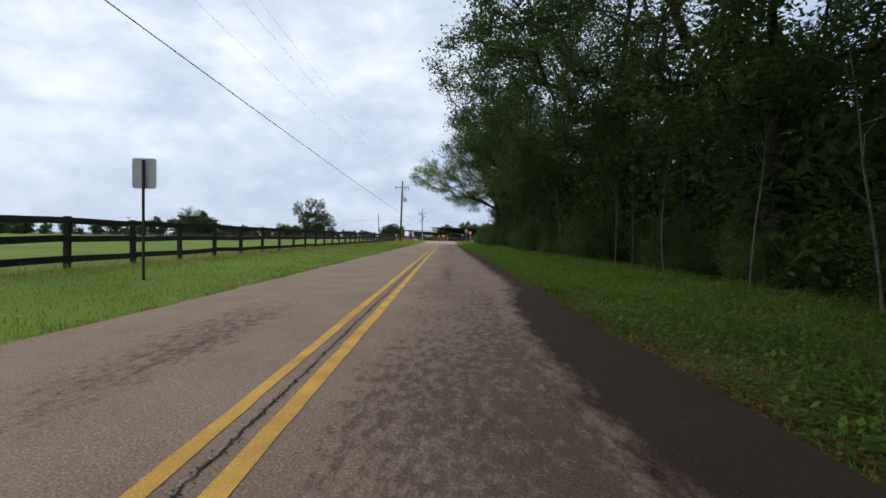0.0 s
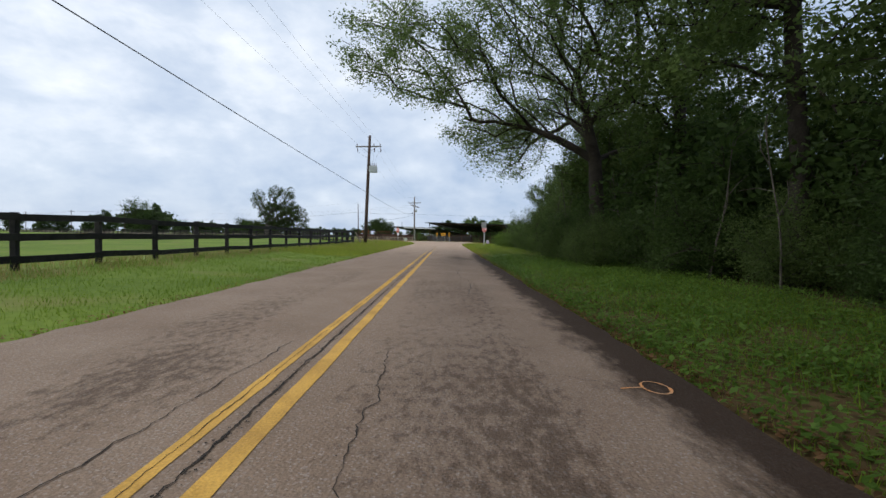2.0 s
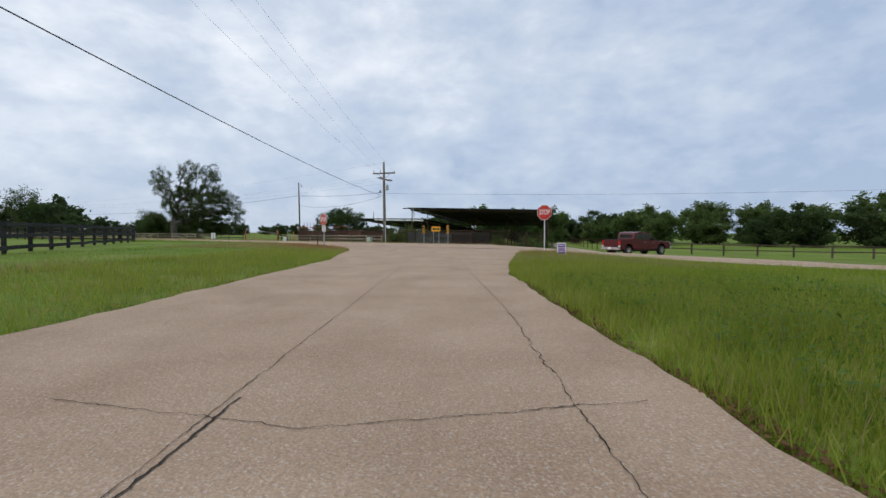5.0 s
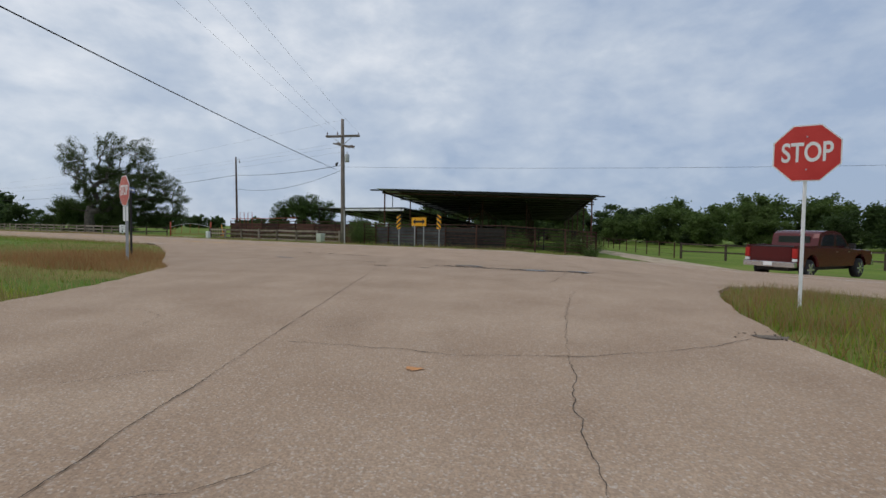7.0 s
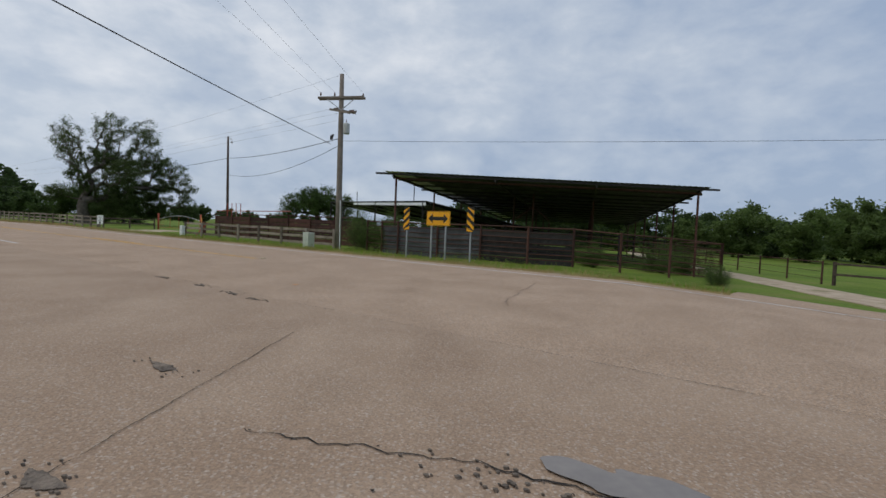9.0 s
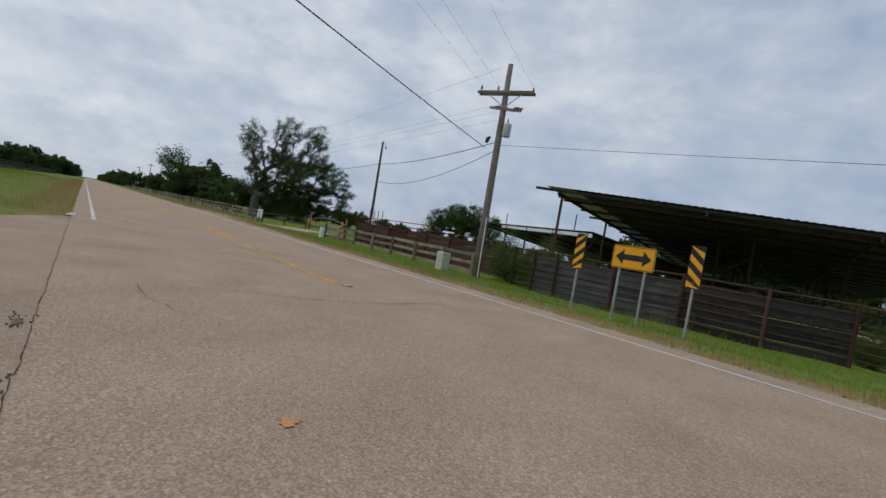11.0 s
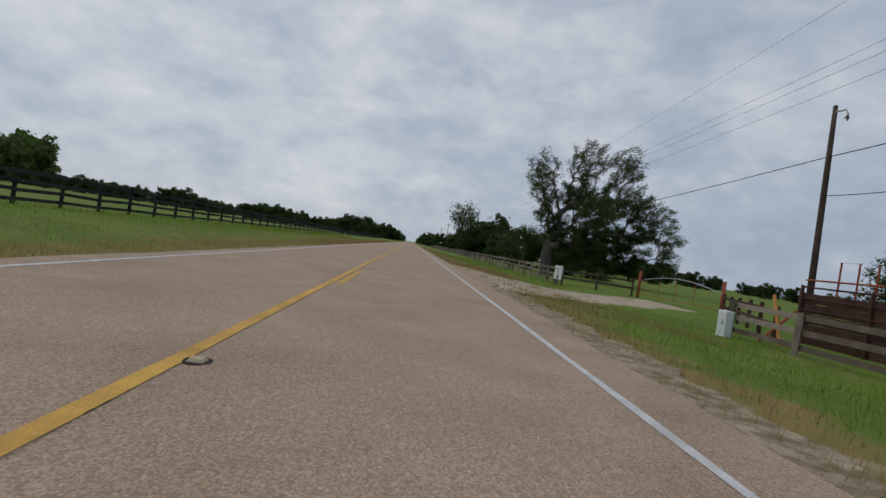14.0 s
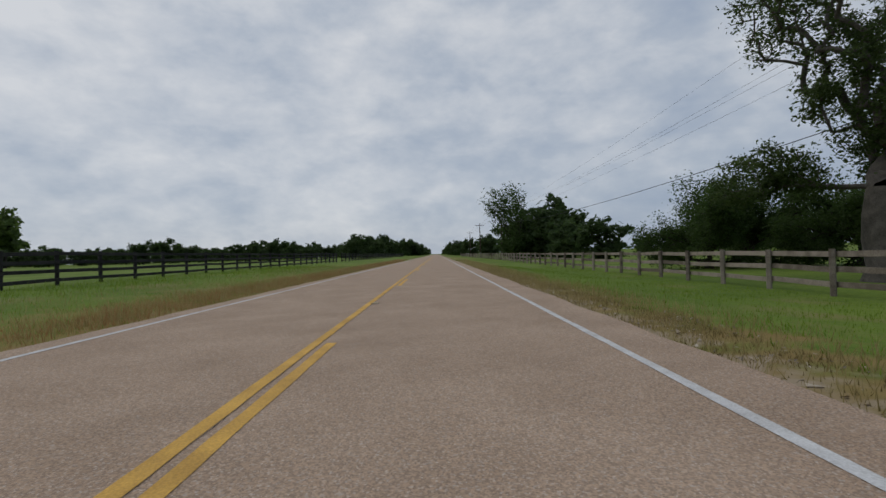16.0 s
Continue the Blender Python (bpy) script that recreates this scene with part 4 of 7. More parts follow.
def wire_fence(name, label, pts, spacing, height):
    ob = thing(name, label, "fence", group="roadside fences")
    spots = []
    for p, q in zip(pts, pts[1:]):
        n = max(1, round(math.dist(p, q) / spacing))
        spots += [(p[0] + (q[0] - p[0]) * i / n, p[1] + (q[1] - p[1]) * i / n) for i in range(n)]
    spots.append(pts[-1])
    for i, (x, y) in enumerate(spots):
        z = gz(x, y)
        part("post", Shape().tube([(x, y, z - 0.3), (x, y, z + height)], [0.05, 0.045], 7), RUST, ob)
        if i:
            px, py = spots[i - 1]
            for h in (height - 0.06, height * 0.55, height * 0.25):
                part("rail", Shape().tube([(px, py, gz(px, py) + h), (x, y, z + h)], 0.026 if h > 0.8 else 0.012, 5), RUST, ob)
    return ob


wire_fence("pipe_fence", "rusty pipe-and-wire fence round the pasture", [(17.9, 136.8), (19.5, 150), (24, 175)], 3.4, 1.15)

# ---- gate, drive and roadside clutter on the north side ----
gate = thing("ranch_gate", "red pipe ranch gate with a bowed top bar", "gate")
gl, gr = r2(114.5, 15.7), r2(107.7, 16.6)
gzl, gzr = gz(*gl[:2]), gz(*gr[:2])
for p, z in ((gl, gzl), (gr, gzr)):
    part("gate_post", Shape().tube([(p[0], p[1], z - 0.3), (p[0], p[1], z + 1.65)], 0.085, 12), RED_PIPE, gate, "red-painted steel gate post", True)
bow = []
for i in range(15):
    t = i / 14
    x, y = gl[0] + (gr[0] - gl[0]) * t, gl[1] + (gr[1] - gl[1]) * t
    bow.append((x, y, gzl + 1.05 + 0.42 * math.sin(math.pi * t)))
leaf_frame = part("gate_bar", Shape().tube(bow, 0.022, 6), GALV, gate, "thin bowed top bar", True)
part("gate_bar", Shape().tube([(p[0], p[1], gzl + 0.25) for p in bow], 0.02, 6), RED_PIPE, gate)
for i in (4, 7, 10):
    part("gate_upright", Shape().tube([(bow[i][0], bow[i][1], gzl + 0.25), bow[i]], 0.018, 6), RED_PIPE, gate)
for h in (0.5, 0.75, 1.0):
    part("gate_bar", Shape().tube([(gl[0], gl[1], gzl + h), (bow[2][0], bow[2][1], gzl + h)], 0.018, 6), RED_PIPE, gate)

prop = thing("leaning_pipe", "orange-painted pipe leaning on the fence end", "pipe")
px, py, _ = r2(97.6, 11.6)
part("pipe", Shape().tube([(px, py, gz(px, py)), (px - 0.55, py + 0.75, gz(px, py) + 1.35)], 0.045, 8), ORANGE_PIPE, prop)
part("pipe", Shape().tube([(px - 0.5, py - 0.05, gz(px, py)), (px + 0.1, py + 0.5, gz(px, py) + 1.0)], 0.04, 8), RED_PIPE, prop)


def cabinet_box(name, label, x, y, turn, sx, sy, h, material):
    ob = thing(name, label, "utility box", (x, y, gz(x, y) - 0.03), turn)
    part("body", Shape().box(0, 0, h * 0.45, sx, sy, h * 0.9), material, ob)
    part("lid", Shape().box(0, 0, h * 0.95, sx * 1.06, sy * 1.06, h * 0.1, taper=0.93), material, ob)
    part("door_seam", Shape().box(0, -sy / 2 - 0.004, h * 0.5, 0.02, 0.01, h * 0.7), material, ob)
    part("latch", Shape().box(sx * 0.18, -sy / 2 - 0.01, h * 0.55, 0.03, 0.02, 0.1), GALV, ob)
    return ob


bx, by, _ = r2(82.9, 9.93)
cabinet_box("utility_cabinet", "pale green telephone cabinet on the mown verge", bx, by, -33, 0.46, 0.42, 0.86, CABINET)
bx, by, _ = r2(98.15, 10.35)
cabinet_box("meter_box", "small white meter box on the fence end", bx, by, -33, 0.36, 0.22, 0.75, WHITE_BOX)


def panel_sign(name, label, at, turn, w, h, z0, face, posts, back=SIGN_BACK, post_material=GALV, post_r=0.03):
    """A flat sign, its face towards -y of its own axes, on thin posts; returns the thing and the pose of its face."""
    ob = thing(name, label, "sign", at, turn)
    c = 0.05
    out = []
    for sx, sy in ((1, 1), (-1, 1), (-1, -1), (1, -1)):
        for k in range(4):
            t = math.atan2(sy, sx) - math.pi / 4 + math.pi / 6 * k
            out.append((sx * (w / 2 - c) + c * math.cos(t), sy * (h / 2 - c) + c * math.sin(t)))
    face_pose = Matrix.Translation((0, -0.02, z0 + h / 2)) @ Euler((radians(90), 0, 0)).to_matrix().to_4x4()
    part("panel", Shape().prism(out, 0.006, face_pose), face, ob)
    part("panel_back", Shape().prism(out, 0.002, face_pose @ Matrix.Translation((0, 0, -0.0062))), back, ob)
    for px in posts:
        part("post", Shape().beam((px, 0.03, -0.4), (px, 0.03, z0 + h - 0.04), post_r * 2, post_r * 1.2, (1, 0, 0)), post_material, ob)
    for px in posts:
        for pz in (0.12, h - 0.12):
            part("bolt", Shape().tube([(px, -0.02, z0 + pz), (px, -0.032, z0 + pz)], 0.012, 6), GALV, ob)
    return ob, face_pose


def octagon(r):
    return [(r * math.cos(math.pi / 8 + k * math.pi / 4), r * math.sin(math.pi / 8 + k * math.pi / 4)) for k in range(8)]


def stop_sign(label, x, y, turn, zc, red, white_post):
    ob = thing("stop_sign", label, "road sign", (x, y, gz(x, y)), turn, group="stop signs")
    fp = Matrix.Translation((0, -0.03, zc)) @ Euler((radians(90), 0, 0)).to_matrix().to_4x4()
    r = 0.381 / math.cos(math.pi / 8)
    part("panel_back", Shape().prism(octagon(r), 0.003, fp @ Matrix.Translation((0, 0, -0.005))), SIGN_BACK, ob)
    part("border", Shape().prism(octagon(r), 0.005, fp), SIGN_WHITE, ob, "white reflective border")
    part("face", Shape().prism(octagon(r * 0.955), 0.002, fp @ Matrix.Translation((0, 0, 0.003))), red, ob)
    part("lettering", lettering("STOP", 0.31, fp @ Matrix.Translation((0, 0, 0.0055)) @ Matrix.Diagonal((0.77, 1.17, 1, 1)), bold=0.006), SIGN_WHITE, ob, "white word STOP")
    part("post", Shape().beam((0, 0.02, -0.4), (0, 0.02, zc + 0.3), 0.06, 0.04, (1, 0, 0)), white_post, ob)
    for pz in (-0.22, 0.22):
        part("bolt", Shape().tube([(0, -0.03, zc + pz), (0, -0.045, zc + pz)], 0.012, 6), GALV, ob)
    return ob, fp


first_stop, _ = stop_sign("red octagonal stop sign on a pale steel post", 5.5, 107.75, -32, 2.14, SIGN_RED, SIGN_WHITE)
second_stop, fp = stop_sign("sun-bleached red stop sign turned aside, with small plates below", -7.5, 113.8, -42, 1.82, SIGN_PINK, GALV)
for px in (-0.1, 0.14):
    part("plate", Shape().box(px, -0.01, 1.24, 0.16, 0.006, 0.38), SIGN_WHITE, second_stop, "narrow white plate under the stop sign")
blade_sign = thing("street_name_sign", "blue street-name blade on a thin steel post", "road sign", (-8.3, 115.3, gz(-8.3, 115.3)), 105)
part("post", Shape().tube([(0, 0, -0.4), (0, 0, 1.95)], 0.03, 8), DARK_STEEL, blade_sign)
blade = part("blade", Shape().box(0.05, 0, 1.95, 0.62, 0.012, 0.15), SIGN_BLUE, blade_sign)
part("lettering_bar", Shape().box(0.05, -0.009, 1.95, 0.46, 0.004, 0.06), SIGN_WHITE, blade, "white bar of lettering")

arrow_x, arrow_y, _ = r2(71.05, 6.1)
turn_r2 = math.degrees(math.atan2(AY, AX)) - 180
warning, wp = panel_sign("arrow_sign", "yellow double-headed arrow sign on two steel posts", (arrow_x, arrow_y, gz(arrow_x, arrow_y)), turn_r2 + 2, 1.0, 0.51, 1.17, SIGN_YELLOW, (-0.3, 0.3))
arrow = [(-0.5, 0), (-0.27, 0.2), (-0.27, 0.075), (0.27, 0.075), (0.27, 0.2), (0.5, 0), (0.27, -0.2), (0.27, -0.075), (-0.27, -0.075), (-0.27, -0.2)]
arrow_shape = Shape()
front = [wp @ Vector((0.83 * x, 0.83 * y, 0.004)) for x, y in arrow]
arrow_shape.add(front, [(0, 9, 1), (1, 9, 8, 2), (2, 8, 7, 3), (3, 7, 6, 4), (4, 6, 5)])
part("arrow", arrow_shape, SIGN_BLACK, warning, "black double-headed arrow")
rim = Shape()
for x0, y0, sx, sy in ((0, 0.236, 0.92, 0.013), (0, -0.236, 0.92, 0.013), (0.481, 0, 0.013, 0.46), (-0.481, 0, 0.013, 0.46)):
    q = wp @ Vector((x0, y0, 0.002))
    rim.box(q.x, q.y, q.z, sx, 0.004, sy)
part("border", rim, SIGN_BLACK, warning, "thin black border")
for a, lean, label in ((72.4, 1, "black and yellow striped hazard marker, stripes rising"), (69.65, -1, "black and yellow striped hazard marker, stripes falling")):
    hx, hy, _ = r2(a, 6.0)
    marker, mp = panel_sign("hazard_marker", label, (hx, hy, gz(hx, hy)), turn_r2 + 2, 0.27, 0.84, 0.98, SIGN_BLACK, (0.0,))
    marker["group"] = "hazard markers"
    for k in range(4):
        y0 = -0.5 + 0.26 * k
        pts = []
        for x in (-0.132, 0.132):
            lo = y0 + lean * 0.22 * x / 0.14 * 0.55
            pts.append((x, max(-0.41, min(0.41, lo)), max(-0.41, min(0.41, lo + 0.125))))
        (xa, la, ha), (xb, lb, hb) = pts
        quad = [mp @ Vector(p) for p in ((xa, la, 0.004), (xb, lb, 0.004), (xb, hb, 0.004), (xa, ha, 0.004))]
        part("stripe", Shape().add(quad, [(0, 1, 2, 3)]), SIGN_YELLOW, marker, "yellow slanted stripe")

panel_sign("road_sign", "back of a rectangular aluminium road sign on a steel post", (-6.08, 9.7, gz(-6.08, 9.7)), 187, 0.46, 0.61, 1.85, SIGN_WHITE, (0.0,), post_material=DARK_STEEL)
panel_sign("road_sign", "back of a rectangular road sign leaning over the verge", (3.62, 84.0, gz(3.62, 84)), 172, 0.46, 0.56, 1.86, SIGN_WHITE, (0.0,))
yard, yp = panel_sign("yard_sign", "small white and purple yard sign stuck in the grass", (5.75, 105.0, gz(5.75, 105.0)), -28, 0.42, 0.54, 0.08, SIGN_WHITE, (-0.15, 0.15), post_r=0.006)
for y0, w, h, material in ((0.19, 0.36, 0.05, PURPLE), (0.09, 0.34, 0.07, PURPLE), (-0.02, 0.3, 0.06, PURPLE), (-0.1, 0.34, 0.05, PURPLE), (-0.2, 0.36, 0.1, PURPLE)):
    q = yp @ Vector((0, y0, 0.003))
    part("print_bar", Shape().box(q.x, q.y, q.z, w, 0.004, h), material, yard, "purple printed bar")
wx, wy, _ = r2(115.5, 10.85)
board, bp = panel_sign("notice_board", "square white notice board on the roadside fence", (wx, wy, gz(wx, wy)), turn_r2 + 18, 0.85, 0.86, 0.38, SIGN_WHITE, (-0.38, 0.38), post_material=GREY_WOOD, post_r=0.05)
for y0, w, h in ((0.24, 0.5, 0.025), (0.17, 0.36, 0.02), (0.04, 0.12, 0.09), (-0.08, 0.44, 0.02)):
    q = bp @ Vector((0, y0, 0.003))
    part("print_bar", Shape().box(q.x, q.y, q.z, w, 0.004, h), PANEL_GREY, board, "faint grey bar of print")
q = bp @ Vector((0, -0.28, 0.003))
part("print_block", Shape().box(q.x, q.y, q.z, 0.2, 0.004, 0.2), SIGN_BLACK, board, "small black printed square")

drive_rng = random.Random(8)
drive = [(100.2, 3.76), (98.5, 3.95), (98.7, 4.7), (99.6, 6.0), (101.4, 7.3), (103.4, 8.9), (105.0, 11.4), (108.2, 16.2), (113.2, 16.0), (111.0, 12.6), (109.6, 10.0), (109.0, 8.2), (108.3, 6.8), (108.0, 5.5), (109.2, 4.7), (112.4, 4.4), (114.4, 4.05), (112.0, 3.78)]
centre = (105.2, 6.4)
rings = []
for k in range(6):
    s = k / 5
    for i in range(len(drive)):
        for sub in range(3):
            p, q = drive[i], drive[(i + 1) % len(drive)]
            u, v = p[0] + (q[0] - p[0]) * sub / 3, p[1] + (q[1] - p[1]) * sub / 3
            jitter = drive_rng.uniform(-0.15, 0.15) if k == 5 and v > 4.2 else 0
            x, y, _ = r2(centre[0] + (u - centre[0]) * s + jitter, centre[1] + (v - centre[1]) * s + jitter)
            d = float(off_road(x, y))
            rings.append((x, y, gz(x, y) + (0.02 if k < 5 else -0.015) + (0.02 if d < 0.6 else 0)))
n = 3 * len(drive)
tiles = [(k * n + i, k * n + (i + 1) % n, (k + 1) * n + (i + 1) % n, (k + 1) * n + i) for k in range(5) for i in range(n)]
tagged(part("drive", Shape().add(rings, tiles), GRAVEL), "pale gravel entrance worn with grass tufts", "drive", kind="structure")
shoulder_rows = []
for i in range(52):
    a = 84.5 + 0.3 * i
    w = 0.75 * math.sin(math.pi * min(1, (i + 2) / 26, (53 - i) / 9) / 2) + drive_rng.uniform(-0.12, 0.12)
    row = []
    for k in range(5):
        x, y, _ = r2(a + drive_rng.uniform(-0.05, 0.05), 3.66 + max(0.1, w) * k / 4)
        row.append((x, y, max(gz(x, y) + 0.045, float(road_z(x, y)) - 0.012 - 0.012 * k)))
    shoulder_rows.append(row)
tagged(part("shoulder", strip_mesh("shoulder", shoulder_rows, SHOULDER, skirt=0.06), SHOULDER), "pale gritty shoulder crumbling along the asphalt edge", "shoulder", kind="structure")
fringe_rows = []
for i in range(46):
    a = 99.4 + 0.3 * i
    w = 0.62 * math.sin(math.pi * min(1, (i + 1) / 7, (47 - i) / 22) / 2) + drive_rng.uniform(-0.05, 0.05)
    row = []
    for k in range(5):
        x, y, _ = r2(a, 3.76 + max(0.05, w) * k / 4)
        row.append((x, y, max(gz(x, y) + 0.06, float(road_z(x, y)) - 0.006 - 0.005 * k)))
    fringe_rows.append(row)
tagged(part("asphalt_fringe", strip_mesh("asphalt_fringe", fringe_rows, FRINGE, skirt=0.05, mottle=lambda x, y: 0.3), FRINGE), "old grey broken asphalt fringe at the gravel entrance", "road", kind="structure")
apron_rows = []
for i in range(26):
    a = 42 + 0.8 * i
    w = 6.2 * math.sin(math.pi * (i + 1) / 28) ** 0.6 + drive_rng.uniform(-0.15, 0.15)
    row = []
    for k in range(9):
        x, y, _ = r2(a, 3.7 + w * k / 8)
        row.append((x, y, gz(x, y) + (0.05 if k == 0 else 0.03)))
    apron_rows.append(row)
tagged(part("apron", strip_mesh("apron", apron_rows, ASPHALT_TAN, skirt=0.06), ASPHALT_TAN), "tan paved apron where the side lane meets the highway", "road", kind="structure")
side_rows = []
for i in range(16):
    t = i / 15
    x, y = 12.6 + 2.0 * t + 5.5 * t * t, 124.5 + 50 * t
    w = 2.6 - 1.0 * t
    side_rows.append([(x + k * w, y, gz(x + k * w, y) + 0.02) for k in (0, 0.5, 1)])
tagged(part("side_drive", strip_mesh("side_drive", side_rows, GRAVEL, skirt=0.05), GRAVEL), "pale gravel lane past the cattle pens", "drive", kind="structure")


# ---- poles and wires ----
def insulator(x, y, z, h=0.22):
    return Shape().tube([(x, y, z), (x, y, z + 0.3 * h), (x, y, z + 0.32 * h), (x, y, z + 0.55 * h), (x, y, z + 0.57 * h), (x, y, z + h)], [0.02, 0.02, 0.055, 0.05, 0.04, 0.025], 8)


def pole(label, base, top, r0, r1, material):
    ob = thing("utility_pole", label, "utility pole", group="utility poles")
    b, t = Vector(base), Vector(top)
    part("shaft", Shape().tube([b - Vector((0, 0, 0.5)), b + (t - b) * 0.35, b + (t - b) * 0.7, t], [r0, r0 * 0.92, (r0 + r1) / 2, r1], 14), material, ob, smooth=True)
    return ob


z1 = gz(-7.78, 84.8)
pole_a = pole("tall brown wooden utility pole with a grey transformer", (-7.78, 84.8, z1), (-7.5, 85.2, 10.65), 0.17, 0.12, POLE_BROWN)
part("crossarm", Shape().beam((-8.85, 85.15, 9.55), (-6.4, 85.35, 9.65), 0.1, 0.12), POLE_GREY, pole_a)
for x in (-8.75, -7.1, -6.5):
    part("insulator", insulator(x, 85.25, 9.66), PORCELAIN, pole_a)
    part("cutout", Shape().tube([(x, 85.2, 9.5), (x + 0.12, 85.1, 9.2), (x + 0.02, 85.15, 9.05)], [0.025, 0.05, 0.02], 7), PORCELAIN, pole_a)
part("brace", Shape().beam((-8.3, 85.2, 9.52), (-7.66, 85.1, 9.0), 0.03, 0.04), GALV, pole_a)
part("brace", Shape().beam((-6.9, 85.2, 9.52), (-7.6, 85.1, 9.0), 0.03, 0.04), GALV, pole_a)
can = part("transformer", Shape().box(-7.12, 85.05, 7.38, 0.78, 0.5, 0.62, taper=0.94), CAN_GREY, pole_a, "pale grey transformer case")
for x in (-7.38, -7.2, -7.02, -6.84):
    part("bushing", Shape().tube([(x, 85.05, 7.68), (x, 85.05, 7.75), (x, 85.05, 7.78), (x, 85.05, 7.95)], [0.05, 0.06, 0.035, 0.03], 8), PORCELAIN, can)
for x, xt in ((-7.38, -8.72), (-7.2, -7.08), (-7.02, -6.48)):
    part("jumper_wire", Shape().tube([(x, 85.05, 7.93), (x + 0.1, 85.0, 8.3), ((x + xt) / 2, 85.05, 8.7), (xt, 85.15, 9.07)], 0.006, 5), WIRE, pole_a)
part("bracket", Shape().box(-7.52, 85.1, 7.45, 0.1, 0.2, 0.3), GALV, pole_a)

z2 = gz(-6.5, 137.7)
pole_b = pole("grey weathered utility pole with double crossarms", (-6.5, 137.7, z2), (-6.6, 137.75, 8.93), 0.17, 0.11, POLE_GREY)
for dy in (-0.14, 0.14):
    part("crossarm", Shape().beam((-7.8, 137.72 + dy, 7.62), (-5.32, 137.68 + dy, 7.72), 0.09, 0.12), POLE_GREY, pole_b)
    part("crossarm", Shape().beam((-7.3 + dy, 138.6, 7.28), (-5.75 + dy, 136.9, 6.72), 0.08, 0.11), POLE_GREY, pole_b)
for x in (-7.7, -6.95, -5.42):
    part("insulator", insulator(x, 137.72, 7.74), PORCELAIN, pole_b)
for x, y, z in ((-7.2, 138.5, 7.3), (-6.0, 137.2, 6.9), (-5.8, 136.95, 6.8)):
    part("insulator", Shape().tube([(x, y, z), (x + 0.25, y - 0.02, z + 0.02)], [0.03, 0.045], 8), PORCELAIN, pole_b)
part("brace", Shape().beam((-7.3, 137.6, 7.55), (-6.58, 137.6, 7.05), 0.03, 0.04), GALV, pole_b)
part("brace", Shape().beam((-5.85, 137.6, 7.62), (-6.5, 137.6, 7.05), 0.03, 0.04), GALV, pole_b)
part("transformer", Shape().tube([(-6.2, 137.5, 5.75), (-6.2, 137.5, 5.8), (-6.2, 137.5, 6.25), (-6.2, 137.5, 6.3), (-6.2, 137.5, 6.34)], [0.15, 0.17, 0.17, 0.16, 0.08], 14), CAN_GREY, pole_b, "small grey transformer can", True)
part("bushing", Shape().tube([(-6.2, 137.45, 6.33), (-6.2, 137.45, 6.5)], [0.03, 0.02], 7), PORCELAIN, pole_b)
part("street_lamp_head", Shape().tube([(-6.9, 137.6, 5.72), (-6.98, 137.55, 5.62), (-7.0, 137.5, 5.45)], [0.04, 0.09, 0.07], 8), DARK_STEEL, pole_b)
part("conduit", Shape().tube([(-6.36, 137.55, z2 - 0.1), (-6.42, 137.58, z2 + 2.6)], 0.03, 8), CONDUIT, pole_b, "white conduit up the foot of the pole")
z3 = gz(-21, 153.9)
pole_c = pole("thin dark service pole behind the fence", (-20.9, 153.9, z3), (-21.05, 153.95, 8.26), 0.12, 0.075, POLE_BROWN)
part("hook", Shape().tube([(-21.0, 153.9, 8.0), (-20.7, 153.85, 8.05), (-20.6, 153.8, 7.85), (-20.7, 153.8, 7.7)], 0.03, 6), GALV, pole_c)
part("insulator", insulator(-20.6, 153.8, 7.6), PORCELAIN, pole_c)
for a, b, top in ((215, 14, 9.4), (262, 14, 9.4), (318, 15, 9.6), (-4.5, 30.0, 8.6)):
    fx, fy, _ = r2(a, b)
    far_pole = pole("far wooden utility pole with a crossarm", (fx, fy, gz(fx, fy)), (fx, fy, top), 0.15, 0.1, POLE_BROWN)
    part("crossarm", Shape().beam((fx - BX * 1.2, fy - BY * 1.2, top - 0.6), (fx + BX * 1.2, fy + BY * 1.2, top - 0.6), 0.1, 0.12), POLE_BROWN, far_pole)


def wire(label, a, b, sag, r):
    a, b = Vector(a), Vector(b)
    pts = [a + (b - a) * t - Vector((0, 0, 4 * sag * t * (1 - t))) for t in [i / 24 for i in range(25)]]
    ob = part("overhead_wire", Shape().tube(pts, r, 5, caps=False), WIRE)
    return tagged(ob, label, "wire", "overhead wires")


HEAVY, LIGHT = "thick black cable sagging between utility poles", "thin power line strung between utility poles"
wire(HEAVY, (-7.75, -46, 8.1), (-7.65, 84.9, 5.1), 0.55, 0.015)
wire(HEAVY, (-7.65, 84.9, 5.1), (-7.0, 137.5, 5.2), 0.35, 0.015)
for x, z in ((-8.75, 9.88), (-7.1, 9.9), (-6.5, 9.9)):
    wire(LIGHT, (x, -46, z + 0.4), (x, 85.25, z), 1.0, 0.0035)
for xa, xb in ((-8.75, -7.7), (-7.1, -6.95), (-6.5, -5.42)):
    wire(LIGHT, (xa, 85.25, 9.88), (xb, 137.72, 7.96), 0.5, 0.0035)
wire(HEAVY, (-6.4, 137.6, 5.4), (r2(-4.5, 30)[0], r2(-4.5, 30)[1], 5.4), 0.9, 0.008)
wire(HEAVY, (-6.6, 137.7, 5.55), (-21.0, 153.9, 6.35), 0.25, 0.018)
wire(HEAVY, (-6.6, 137.75, 5.2), (-20.95, 153.9, 4.9), 0.7, 0.014)
px, py, _ = r2(215, 14)
for z, zt in ((8.85, 8.9), (7.2, 8.85), (6.9, 8.8), (6.5, 8.2)):
    wire(LIGHT, (-6.8, 137.8, z), (px, py, zt), 1.6, 0.004)
